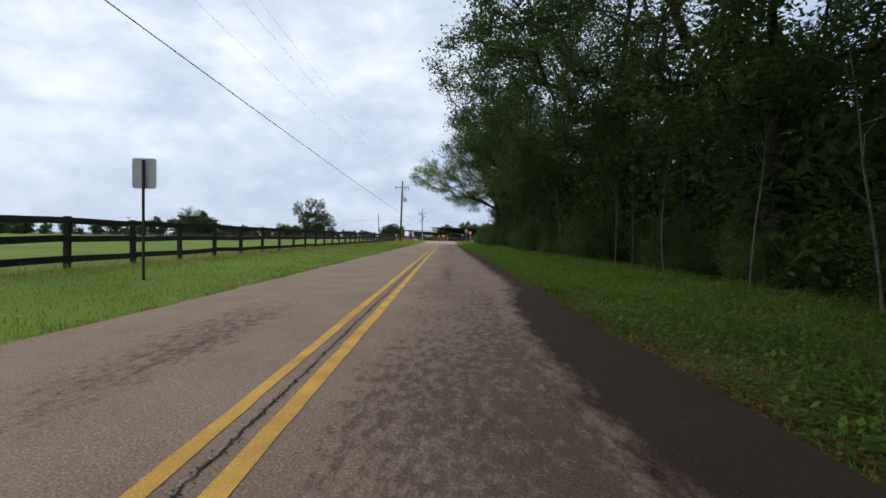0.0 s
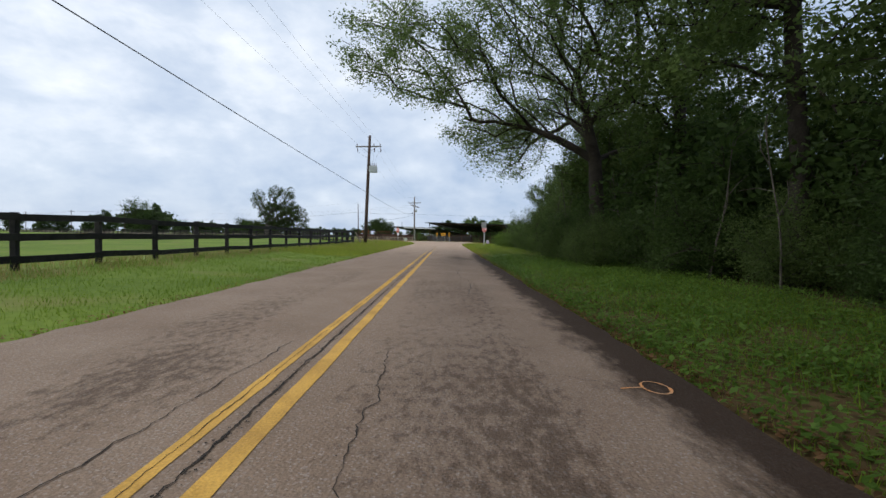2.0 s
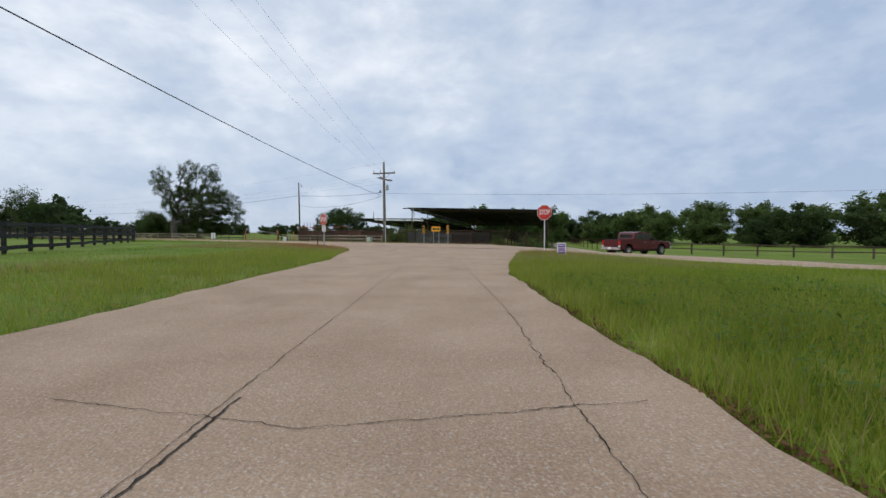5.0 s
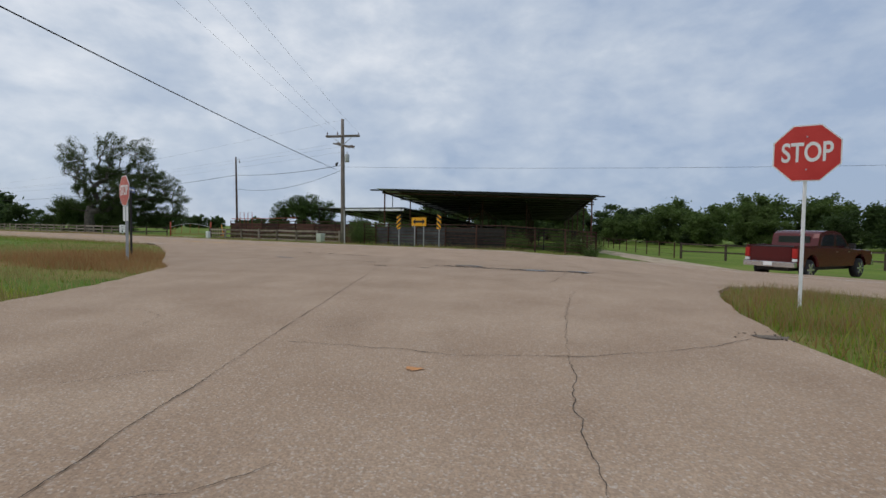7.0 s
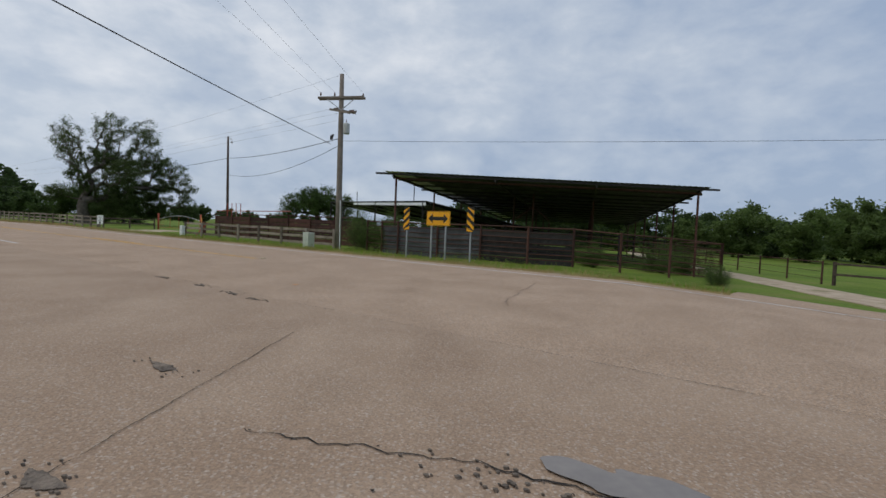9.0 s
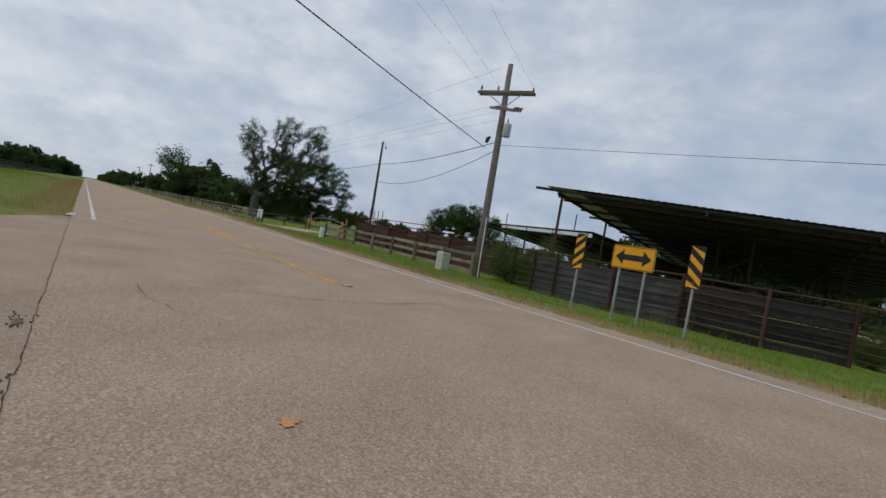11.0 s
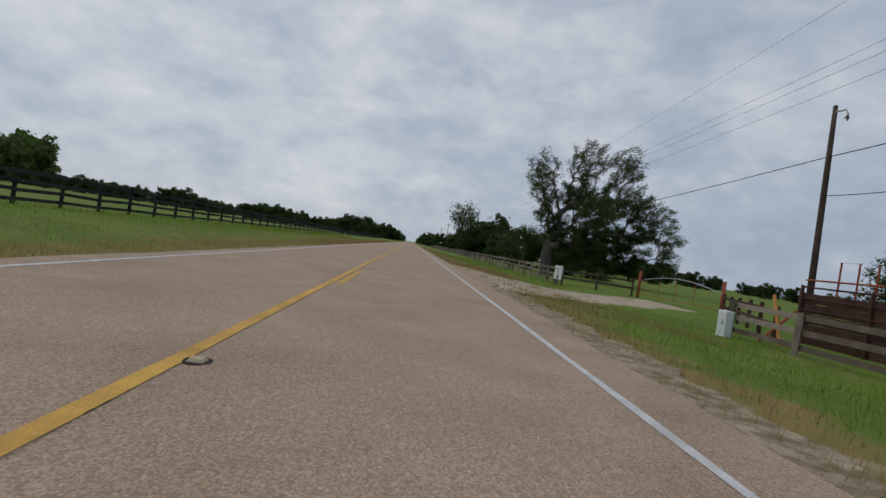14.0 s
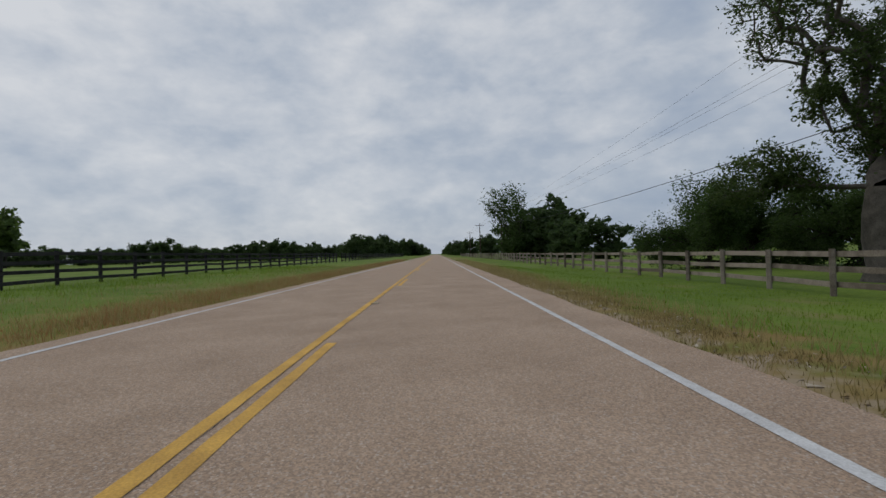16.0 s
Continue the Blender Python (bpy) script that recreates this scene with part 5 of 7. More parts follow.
wire(HEAVY, (-21.0, 153.9, 6.35), (px, py, 6.6), 1.7, 0.018)
for (a, b), (c, d) in (((215, 14), (262, 14)), ((262, 14), (318, 15))):
    for k in (-1.1, 0, 1.1):
        p, q = r2(a, b + k), r2(c, d + k)
        wire(LIGHT, (p[0], p[1], 8.95), (q[0], q[1], 8.95), 0.5, 0.009)

# ---- cattle pens: the tall shed ----
barn = thing("cattle_shed", "open pole shed with a dark sheet-metal roof over cattle pens", "shed")
FL, FR = Vector((-3.95, 136.3, 3.75)), Vector((12.1, 136.2, 3.52))
DEEP_L, DEEP_R = Vector((0.28, 0.96, -0.05)), Vector((0.185, 0.98, -0.04))
depth = 29.0
across_front = FR - FL


def under_roof(t, d):
    """The roof's own place, t across its front and d metres back."""
    return FL + across_front * t + (DEEP_L + (DEEP_R - DEEP_L) * t) * d


panels = 16
for k in range(panels):
    s = Shape()
    n = 8
    front = [under_roof((k + i / n) / panels, 0) + Vector((0, 0, 0.022 if i % 2 == 0 else 0.0)) for i in range(n + 1)]
    back = [under_roof((k + i / n) / panels, depth) + Vector((0, 0, 0.022 if i % 2 == 0 else 0.0)) for i in range(n + 1)]
    verts = front + back
    verts += [p - Vector((0, 0, 0.008)) for p in verts]
    m = n + 1
    faces = [(i, i + 1, m + i + 1, m + i) for i in range(n)] + [(2 * m + i + 1, 2 * m + i, 3 * m + i, 3 * m + i + 1) for i in range(n)]
    faces += [(i + 1, i, 2 * m + i, 2 * m + i + 1) for i in range(n)]
    s.add(verts, faces)
    part("roof_panel", s, SKYLIGHT if k == 0 else TIN_ROOF, barn, "pale translucent edge sheet" if k == 0 else "")
down = Vector((0, 0, -0.1))
for k in range(15):
    d = 0.12 + (depth - 0.24) * k / 14
    out = across_front.normalized() * (0.42 if k in (0, 3, 6, 9) else 0.12)
    part("purlin", Shape().beam(under_roof(0, d) + down - out, under_roof(1, d) + down + out, 0.05, 0.1), DARK_STEEL, barn)
for t in (0.03, 0.35, 0.66, 0.97):
    part("rafter", Shape().beam(under_roof(t, 0.1) + down * 2.1, under_roof(t, depth) + down * 2.1, 0.08, 0.13), DARK_STEEL, barn)
    for k in range(6):
        p = under_roof(t, 0.5 + (depth - 0.9) * k / 5) + down * 2.6
        if t in (0.35, 0.66) and k == 0:
            continue
        part("column", Shape().tube([(p.x, p.y, gz(p.x, p.y) - 0.3), p], 0.055, 8), RUST, barn)
p = under_roof(0.44, 4.2) + down * 2.4
part("column", Shape().tube([(p.x, p.y, gz(p.x, p.y) - 0.3), p], 0.06, 8), RUST, barn)
for k in (-1, 1):
    part("knee_brace", Shape().tube([(p.x, p.y, p.z - 0.75), (p.x + k * 0.95, p.y, p.z - 1.5)], 0.04, 7), RUST, barn)
part("front_beam", Shape().tube([under_roof(0.02, 0.5) + down * 2.6, under_roof(0.98, 0.5) + down * 2.6], 0.045, 8), RUST, barn)

# the lower shed to the west, with a pale strip along its eave
low = thing("low_shed", "low dark-roofed cattle shed with a pale strip along the eave", "shed")
A, B = Vector((-14.6, 163.5, 3.35)), Vector((-2.4, 143.6, 2.75))
slope = Vector((0.62, 0.45, -0.12))
for k in range(10):
    p, q = A + (B - A) * (k / 10), A + (B - A) * ((k + 1) / 10)
    rise = Vector((0, 0, 0.5 * math.sin(math.pi * (k + 0.5) / 10)))
    part("roof_panel", Shape().add([p, q, q + slope * 14, p + slope * 14, p + Vector((0, 0, -0.03)), q + Vector((0, 0, -0.03)), q + slope * 14 + Vector((0, 0, -0.03)), p + slope * 14 + Vector((0, 0, -0.03))], [(0, 1, 2, 3), (7, 6, 5, 4), (0, 4, 5, 1), (2, 6, 7, 3), (1, 5, 6, 2), (3, 7, 4, 0)]), TIN_ROOF, low)
part("eave_strip", Shape().beam(A + (B - A) * 0.35 + Vector((0, 0, -0.22)), B + Vector((0, 0, -0.22)), 0.04, 0.2), SKYLIGHT, low, "pale translucent strip under the eave")
for k in range(6):
    p = A + (B - A) * (0.02 + 0.96 * k / 5)
    part("column", Shape().tube([(p.x, p.y, gz(p.x, p.y) - 0.3), (p.x, p.y, p.z)], 0.06, 8), DARK_STEEL, low)
    part("knee_brace", Shape().tube([(p.x, p.y, p.z - 1.1), (p.x + 0.6, p.y - 0.9, p.z - 0.15)], 0.035, 6), DARK_STEEL, low)
    part("rafter", Shape().beam(p + Vector((0, 0, -0.1)), p + slope * 13 + Vector((0, 0, -0.1)), 0.08, 0.14), DARK_STEEL, low)
for k, h in ((0, 4.4), (3, 4.1)):
    p = A + (B - A) * (0.15 + 0.2 * k)
    part("vent_pipe", Shape().tube([(p.x + 1.5, p.y + 1.2, 3.0), (p.x + 1.5, p.y + 1.2, h)], 0.04, 6), DARK_STEEL, low)


def pipe_pen(label, pts, height, n_rails, material, spacing=2.9, sheet=None, sheet_label=""):
    """A pipe corral fence; sheet: the spans that are closed with steel sheet, as (first, last, material)."""
    ob = thing("pipe_corral", label, "corral fence", group="corral fences")
    spots = []
    for p, q in zip(pts, pts[1:]):
        n = max(1, round(math.dist(p, q) / spacing))
        spots += [(p[0] + (q[0] - p[0]) * i / n, p[1] + (q[1] - p[1]) * i / n) for i in range(n)]
    spots.append(pts[-1])
    for i, (x, y) in enumerate(spots):
        z = gz(x, y)
        part("post", Shape().tube([(x, y, z - 0.3), (x, y, z + height + 0.05)], 0.05, 8), material, ob)
        if not i:
            continue
        px, py = spots[i - 1]
        pz = gz(px, py)
        for k in range(n_rails):
            h = height * (k + 1) / n_rails
            part("rail", Shape().tube([(px, py, pz + h), (x, y, z + h)], 0.03 if k == n_rails - 1 else 0.02, 6), material, ob)
        for first, last, m in sheet or ():
            if first <= i <= last:
                way = Vector((x - px, y - py, 0)).normalized()
                side = Vector((-way.y, way.x, 0)) * 0.06
                for k in range(5):
                    lo, hi = height * 0.9 * k / 5, height * 0.9 * (k + 1) / 5 - 0.02
                    part("sheet", Shape().beam(Vector((px, py, pz + (lo + hi) / 2)) + side, Vector((x, y, z + (lo + hi) / 2)) + side, 0.02, hi - lo), m, ob, sheet_label)
    return ob


# Spans 5 and 6 are open pipes; dark sheets added there stand for shade.
pipe_pen("rusty pipe corral along the road with grey sheeted panels", [(-4.9, 137.6), (-2.9, 135.2), (3.0, 132.4), (10.3, 131.2)], 1.55, 7, RUST, 2.0, [(2, 4, PANEL_GREY), (5, 6, DARK_STEEL)], "corrugated steel sheet, dark spans added in place of shade")
pipe_pen("rusty pipe corral at the east end of the shed", [(10.3, 131.2), (11.3, 138), (14.5, 152)], 1.55, 6, RUST, 2.8)
pipe_pen("dark inner pipe corral under the shed roof", [(-3.5, 141), (4, 140.2), (11.5, 140)], 1.6, 6, DARK_STEEL, 2.5, [(2, 3, RUST)], "rusty sheet")
pipe_pen("dark inner pipe corral at the back of the shed", [(-1.5, 152), (13.5, 151.5)], 1.7, 6, DARK_STEEL, 2.5)
pipe_pen("dark pipe alley across the shed", [(2.5, 140.5), (4.5, 152)], 1.7, 6, DARK_STEEL, 2.5)
pipe_pen("rust-red sheeted loading pen with a pipe rail on top", [(-20.2, 150.6), (-12.5, 146.2), (-6.0, 141.2)], 1.75, 5, RUST, 2.4, [(1, 8, RUST)], "rust-red steel sheet")
chute = thing("loading_chute", "red pipe loading chute frame rising over the pen wall", "cattle chute")
for dx in (0, 1.0):
    x, y = -19.4 + dx, 150.9 - 0.55 * dx
    part("frame", Shape().tube([(x, y, gz(x, y)), (x, y, 2.3), (x + 0.5, y - 0.25, 2.3), (x + 0.5, y - 0.25, gz(x, y))], 0.03, 6), RED_PIPE, chute)
part("rail", Shape().tube([(-20.2, 150.8, 1.65), (-12.4, 146.4, 1.75)], 0.03, 6), RED_PIPE, chute)


# ---- the pickup ----
def pickup(x, y, z, turn, k=1.0):
    ob = thing("pickup_truck", "dark red four-door pickup truck with chrome wheels", "pickup truck", (x, y, z), turn)
    W = 0.98

    def slab(profile, half, inset=0.05):
        """A side outline (x, z) drawn out to both sides, its edges drawn in a little."""
        s = Shape()
        n = len(profile)
        cx, cz = sum(p[0] for p in profile) / n, sum(p[1] for p in profile) / n
        rings = []
        for yy, sc in ((-half, 0.965), (-half + inset, 1.0), (half - inset, 1.0), (half, 0.965)):
            rings.append([(k * (cx + (px - cx) * sc), k * yy, k * (cz + (pz - cz) * sc)) for px, pz in profile])
        verts = [p for r in rings for p in r]
        faces = [tuple(range(n)), tuple(reversed(range(3 * n, 4 * n)))]
        for r in range(3):
            faces += [(r * n + (i + 1) % n, r * n + i, (r + 1) * n + i, (r + 1) * n + (i + 1) % n) for i in range(n)]
        return s.add(verts, faces)

    def arch(cx, r, z0):
        return [(cx + r * math.cos(math.pi - math.pi * i / 8), z0 + r * math.sin(math.pi * i / 8)) for i in range(9)]

    lower = [(-2.75, 0.55), *arch(-1.85, 0.5, 0.5), *arch(1.85, 0.5, 0.5), (2.8, 0.55), (2.92, 0.85), (2.75, 1.12), (1.1, 1.2), (1.0, 1.24), (-1.25, 1.26), (-2.75, 1.27)]
    part("body", slab(lower, W), TRUCK_RED, ob)
    cab = [(-1.25, 1.18), (1.32, 1.18), (0.98, 1.46), (0.62, 1.74), (0.4, 1.85), (0.1, 1.91), (-0.5, 1.92), (-0.9, 1.89), (-1.08, 1.8), (-1.16, 1.62)]
    part("cab", slab(cab, W - 0.12, 0.2), TRUCK_RED, ob)
    glass = [(1.05, 1.3), (0.62, 1.64), (0.42, 1.74), (0.1, 1.78), (0.1, 1.3)]
    part("side_window", slab(glass, W - 0.112, 0.02), CAR_GLASS, ob)
    part("side_window", slab([(0.0, 1.3), (0.0, 1.78), (-0.75, 1.77), (-0.92, 1.6), (-0.98, 1.3)], W - 0.112, 0.02), CAR_GLASS, ob)
    part("rear_window", Shape().box(-1.19 * k, 0, 1.56 * k, 0.04 * k, 1.16 * k, 0.27 * k), CAR_GLASS, ob)
    part("windscreen", Shape().add([(k * px, k * py, k * pz) for px, py, pz in ((1.2, -0.78, 1.24), (1.2, 0.78, 1.24), (0.6, 0.7, 1.77), (0.6, -0.7, 1.77))], [(0, 1, 2, 3)]), CAR_GLASS, ob)
    part("bed_floor", Shape().box(-2.0 * k, 0, 1.285 * k, 1.45 * k, 1.6 * k, 0.02 * k), DARK_STEEL, ob)
    for s in (-1, 1):
        part("bed_rail", Shape().box(-2.0 * k, s * 0.9 * k, 1.3 * k, 1.5 * k, 0.12 * k, 0.07 * k), TRUCK_RED, ob)
        part("tail_lamp", Shape().box(-2.76 * k, s * 0.88 * k, 1.04 * k, 0.07 * k, 0.17 * k, 0.36 * k), LAMP_RED, ob, "red tail lamp")
        part("reversing_lamp", Shape().box(-2.77 * k, s * 0.88 * k, 0.78 * k, 0.05 * k, 0.16 * k, 0.1 * k), LAMP_CLEAR, ob)
        part("headlamp", Shape().box(2.82 * k, s * 0.8 * k, 0.95 * k, 0.12 * k, 0.26 * k, 0.2 * k), LAMP_CLEAR, ob)
        part("mirror", Shape().box(0.95 * k, s * 1.06 * k, 1.32 * k, 0.14 * k, 0.2 * k, 0.2 * k), DARK_STEEL, ob)
        part("door_handle", Shape().box(-0.05 * k, s * 0.985 * k, 1.08 * k, 0.16 * k, 0.03 * k, 0.03 * k), CHROME, ob)
        part("door_handle", Shape().box(0.85 * k, s * 0.985 * k, 1.08 * k, 0.16 * k, 0.03 * k, 0.03 * k), CHROME, ob)
    part("tailgate", Shape().box(-2.76 * k, 0, 1.02 * k, 0.06 * k, 1.52 * k, 0.46 * k), TRUCK_RED, ob)
    part("rear_bumper", Shape().box(-2.84 * k, 0, 0.6 * k, 0.18 * k, 1.9 * k, 0.2 * k), CHROME, ob, "chrome rear bumper")
    part("number_plate", Shape().box(-2.94 * k, 0, 0.62 * k, 0.02 * k, 0.32 * k, 0.15 * k), SIGN_WHITE, ob, "pale plate bar")
    part("front_bumper", Shape().box(2.9 * k, 0, 0.6 * k, 0.2 * k, 1.9 * k, 0.22 * k), CHROME, ob)
    part("grille", Shape().box(2.88 * k, 0, 0.92 * k, 0.06 * k, 1.2 * k, 0.3 * k), CHROME, ob)
    part("chassis", Shape().box(0, 0, 0.46 * k, 5.2 * k, 1.2 * k, 0.24 * k), DARK_STEEL, ob)
    for wx in (-1.85, 1.85):
        for s in (-1, 1):
            wheel = part("wheel", Shape().tube([(k * wx, k * s * yy, 0.4 * k) for yy in (0.72, 0.745, 0.93, 0.96)], [k * r for r in (0.3, 0.4, 0.4, 0.31)], 24), RUBBER, ob, "black tyre", True)
            rimmed = part("rim", Shape().tube([(k * wx, k * s * yy, 0.4 * k) for yy in (0.9, 0.95, 0.965)], [k * r for r in (0.27, 0.27, 0.22)], 20), DARK_STEEL, wheel)
            for i in range(6):
                t = math.pi / 3 * i
                part("spoke", Shape().beam((k * wx, k * s * 0.968, 0.4 * k), (k * (wx + 0.26 * math.cos(t)), k * s * 0.968, k * (0.4 + 0.26 * math.sin(t))), 0.07 * k, 0.03 * k, (0, 1, 0)), CHROME, wheel)
    return ob


pickup(15.1, 120.1, gz(15.1, 120.1) + 0.03, 26, 0.94)


# ---- trees ----
def bend(rng, v, amount):
    return (v + Vector((rng.uniform(-1, 1), rng.uniform(-1, 1), rng.uniform(-1, 1))) * amount).normalized()


def limb(shape, rng, start, way, length, radius, level, tips, rise, sides):
    """A crooked tapering limb and, from it, its smaller branches."""
    n = 5 if level < 2 else 3
    pts, radii = [start], [radius]
    for i in range(n):
        way = bend(rng, way, 0.28 if level else 0.1)
        way = (way + Vector((0, 0, rise))).normalized()
        pts.append(pts[-1] + way * length / n)
        radii.append(radius * (1 - (0.55 if level == 0 else 0.75) * (i + 1) / n))
    if radius > 0.012:
        shape.tube(pts, radii, sides if level == 0 else max(4, sides - 2 * level), caps=False)
    if level >= 2:
        tips.extend(pts[1:])
    return pts, radii, way


def tree_meshes(seed, height, trunk_h, radius, spread, forks, leaves, leaf, clump, leaf_material, bark, rise=0.05, lean=(0, 0), droop=0.0, low=0.0, twigs=3):
    """Trunk with limbs, and a crown of single leaves in clumps at the twigs."""
    rng = random.Random(seed)
    wood, tips = Shape(), []
    pts, radii, way = limb(wood, rng, Vector((0, 0, -0.3)), Vector((lean[0], lean[1], 1)).normalized(), trunk_h + 0.3, radius, 0, tips, 0.02, 12)
    wood.tube([Vector((0, 0, -0.3)), Vector((0, 0, 0.05)), Vector((0, 0, 0.5))], [radius * 1.6, radius * 1.35, radius * 0.98], 12, caps=False)
    for k in range(forks):
        t = 2 * math.pi * (k + rng.uniform(-0.3, 0.3)) / forks
        up = rng.uniform(0.25, 1.1) if k % 3 else 1.6
        start = pts[-1] if k % 2 else pts[-2] + (pts[-1] - pts[-2]) * rng.random()
        if low and k % 4 == 1:
            start, up = pts[2] + (pts[3] - pts[2]) * rng.random(), low
        way1 = Vector((math.cos(t), math.sin(t), up)).normalized()
        long1 = (height - trunk_h) * 0.62 * (0.8 + 0.4 * rng.random()) if up > 0.9 else spread * rng.uniform(0.55, 0.8)
        p1, r1, w1 = limb(wood, rng, start, way1, long1, radius * rng.uniform(0.42, 0.58), 1, tips, rise, 10)
        for i in range(1, len(p1)):
            for _ in range(2 if i < 4 else 3):
                w2 = bend(rng, (p1[i] - p1[i - 1]).normalized(), 0.85)
                p2, r2_, _ = limb(wood, rng, p1[i], w2, long1 * rng.uniform(0.3, 0.5), max(0.02, r1[i] * 0.55), 2, tips, rise - droop, 8)
                for j in range(1, len(p2)):
                    for _ in range(twigs - 1):
                        limb(wood, rng, p2[j], bend(rng, (p2[j] - p2[j - 1]).normalized(), 0.95), long1 * rng.uniform(0.13, 0.24), max(0.013, r2_[j] * 0.5), 3, tips, rise - droop, 8)
    trunk = wood.mesh("trunk", True)
    trunk.materials.append(bark)
    return trunk, leaf_mesh(seed, tips, leaves, leaf, clump, leaf_material)


def crown_tree(seed, trunk_line, radius, lobes, leaf, clump, leaf_material, bark, tip=0.013, hang=0.0, crook=1.0, fan=0.22):
    """A tree whose limbs grow from the trunk into lobes (x, y, z, rx, ry, rz, twigs, leaves) of its crown."""
    gen = np.random.RandomState(seed)
    nodes = [np.array(p, float) for p in trunk_line]
    parent = [-1, *range(len(nodes) - 1)]
    base = nodes[-1]
    goals = []
    for k, (x, y, z, rx, ry, rz, twigs, _) in enumerate(lobes):
        d = gen.normal(0, 1, (twigs, 3))
        d /= np.linalg.norm(d, axis=1, keepdims=True)
        d *= gen.random_sample((twigs, 1)) ** 0.42
        goals += [(np.linalg.norm(p - base), k, p) for p in d * (rx, ry, rz) + (x, y, z)]
    goals.sort(key=lambda g: g[0])
    chains, tips = [], [[] for _ in lobes]
    reach = [0.0] * len(nodes)
    first = max(1, len(nodes) - 2)
    for far, k, goal in goals:
        have = np.array(nodes[first:])
        cost = np.linalg.norm(have - goal, axis=1) + fan * np.array(reach[first:]) + 0.5 * np.maximum(0, have[:, 2] - goal[2])
        at = first + int(np.argmin(cost))
        start = nodes[at]
        gap = np.linalg.norm(goal - start)
        n = max(2, min(7, int(gap / 0.55)))
        chain = [at]
        bow = crook * gen.normal(0, 0.09, 3) * gap + np.array([0, 0, 0.08 * gap])
        for i in range(1, n + 1):
            t = i / n
            p = start + (goal - start) * t + bow * 4 * t * (1 - t) * 0.5 + (crook * gen.normal(0, 0.05, 3) * gap / n if i < n else 0)
            nodes.append(p)
            parent.append(chain[-1])
            reach.append(reach[at] + gap * t)
            chain.append(len(nodes) - 1)
            if t > 0.45:
                tips[k].append(p)
        chains.append(chain)
    load = np.zeros(len(nodes))
    for chain in chains:
        load[chain[-1]] += 1
    for i in range(len(nodes) - 1, 0, -1):
        load[parent[i]] += load[i]
    thick = np.minimum(radius * 0.8, tip * np.maximum(load, 1) ** 0.5)
    wood = Shape()
    m = len(trunk_line)
    wood.tube(nodes[:m], [radius * (1.35, 1.0)[min(i, 1)] * (1 - 0.32 * i / m) for i in range(m)], 12, caps=False)
    for chain in chains:
        r = [float(thick[i]) for i in chain]
        r[0] = min(r[0], 1.25 * r[1])
        wood.tube([nodes[i] for i in chain], r, 9 if r[0] > 0.12 else 5, caps=False)
    trunk = wood.mesh("trunk", True)
    trunk.materials.append(bark)
    centres = []
    for k, lobe in enumerate(lobes):
        pts = np.array(tips[k])
        c = pts[gen.randint(0, len(pts), lobe[7])] + gen.normal(0, 1, (lobe[7], 3)) * (clump, clump, clump * 0.7)
        c[:, 2] -= hang * gen.random_sample(lobe[7])
        centres.append(c)
    return trunk, leaf_cloud(gen, np.concatenate(centres), leaf, leaf_material)


def leaf_cloud(gen, centre, leaf, leaf_material):
    """Folded single leaves at the given places."""
    leaves = len(centre)
    d = gen.normal(0, 1, (leaves, 3))
    d[:, 2] *= 0.6
    d /= np.linalg.norm(d, axis=1, keepdims=True)
    s = np.cross(d, gen.normal(0, 1, (leaves, 3)))
    s /= np.linalg.norm(s, axis=1, keepdims=True)
    size = leaf * gen.uniform(0.6, 1.35, (leaves, 1))
    fold = np.cross(d, s) * size * 0.18
    quad = np.stack([centre - d * size, centre + s * size * 0.45 + fold, centre + d * size, centre - s * size * 0.45 + fold], 1)
    return fast_mesh("crown", quad.reshape(-1, 3), 4, leaf_material)


def leaf_mesh(seed, tips, leaves, leaf, clump, leaf_material, flat=0.7):
    gen = np.random.RandomState(seed)
    base = np.array([tuple(t) for t in tips])
    pick = base[gen.randint(0, len(base), leaves)]
    return leaf_cloud(gen, pick + gen.normal(0, 1, (leaves, 3)) * np.array([clump, clump, clump * flat]), leaf, leaf_material)


def plant(name, label, category, meshes, x, y, turn=0.0, size=1.0, stretch=1.0, group=""):
    ob = thing(name, label, category, group=group)
    ob.matrix_basis = pose(x, y, gz(x, y), 0, 0, turn) @ Matrix.Diagonal((size, size, size * stretch, 1))
    part("trunk", meshes[0], BARK, ob)
    part("crown", meshes[1], LEAF_OAK, ob)
    return ob


def shrub_meshes(seed, height, width, stems, leaves, leaf, material):
    rng = random.Random(seed)
    wood, tips = Shape(), []
    for k in range(stems):
        t = rng.uniform(0, 2 * math.pi)
        r = width * 0.35 * math.sqrt(rng.random())
        start = Vector((r * math.cos(t), r * math.sin(t), -0.15))
        way = Vector((0.5 * math.cos(t), 0.5 * math.sin(t), 1)).normalized()
        p1, r1, _ = limb(wood, rng, start, way, height * rng.uniform(0.5, 0.95), 0.03, 1, tips, 0.0, 7)
        for i in range(1, len(p1)):
            for _ in range(3):
                limb(wood, rng, p1[i], bend(rng, (p1[i] - p1[i - 1]).normalized(), 1.2), width * rng.uniform(0.15, 0.4), 0.014, 2, tips, -0.05, 6)
    trunk = wood.mesh("stems", True)
    trunk.materials.append(BARK)
    return trunk, leaf_mesh(seed, tips, leaves, leaf, 0.22, material, 0.9)


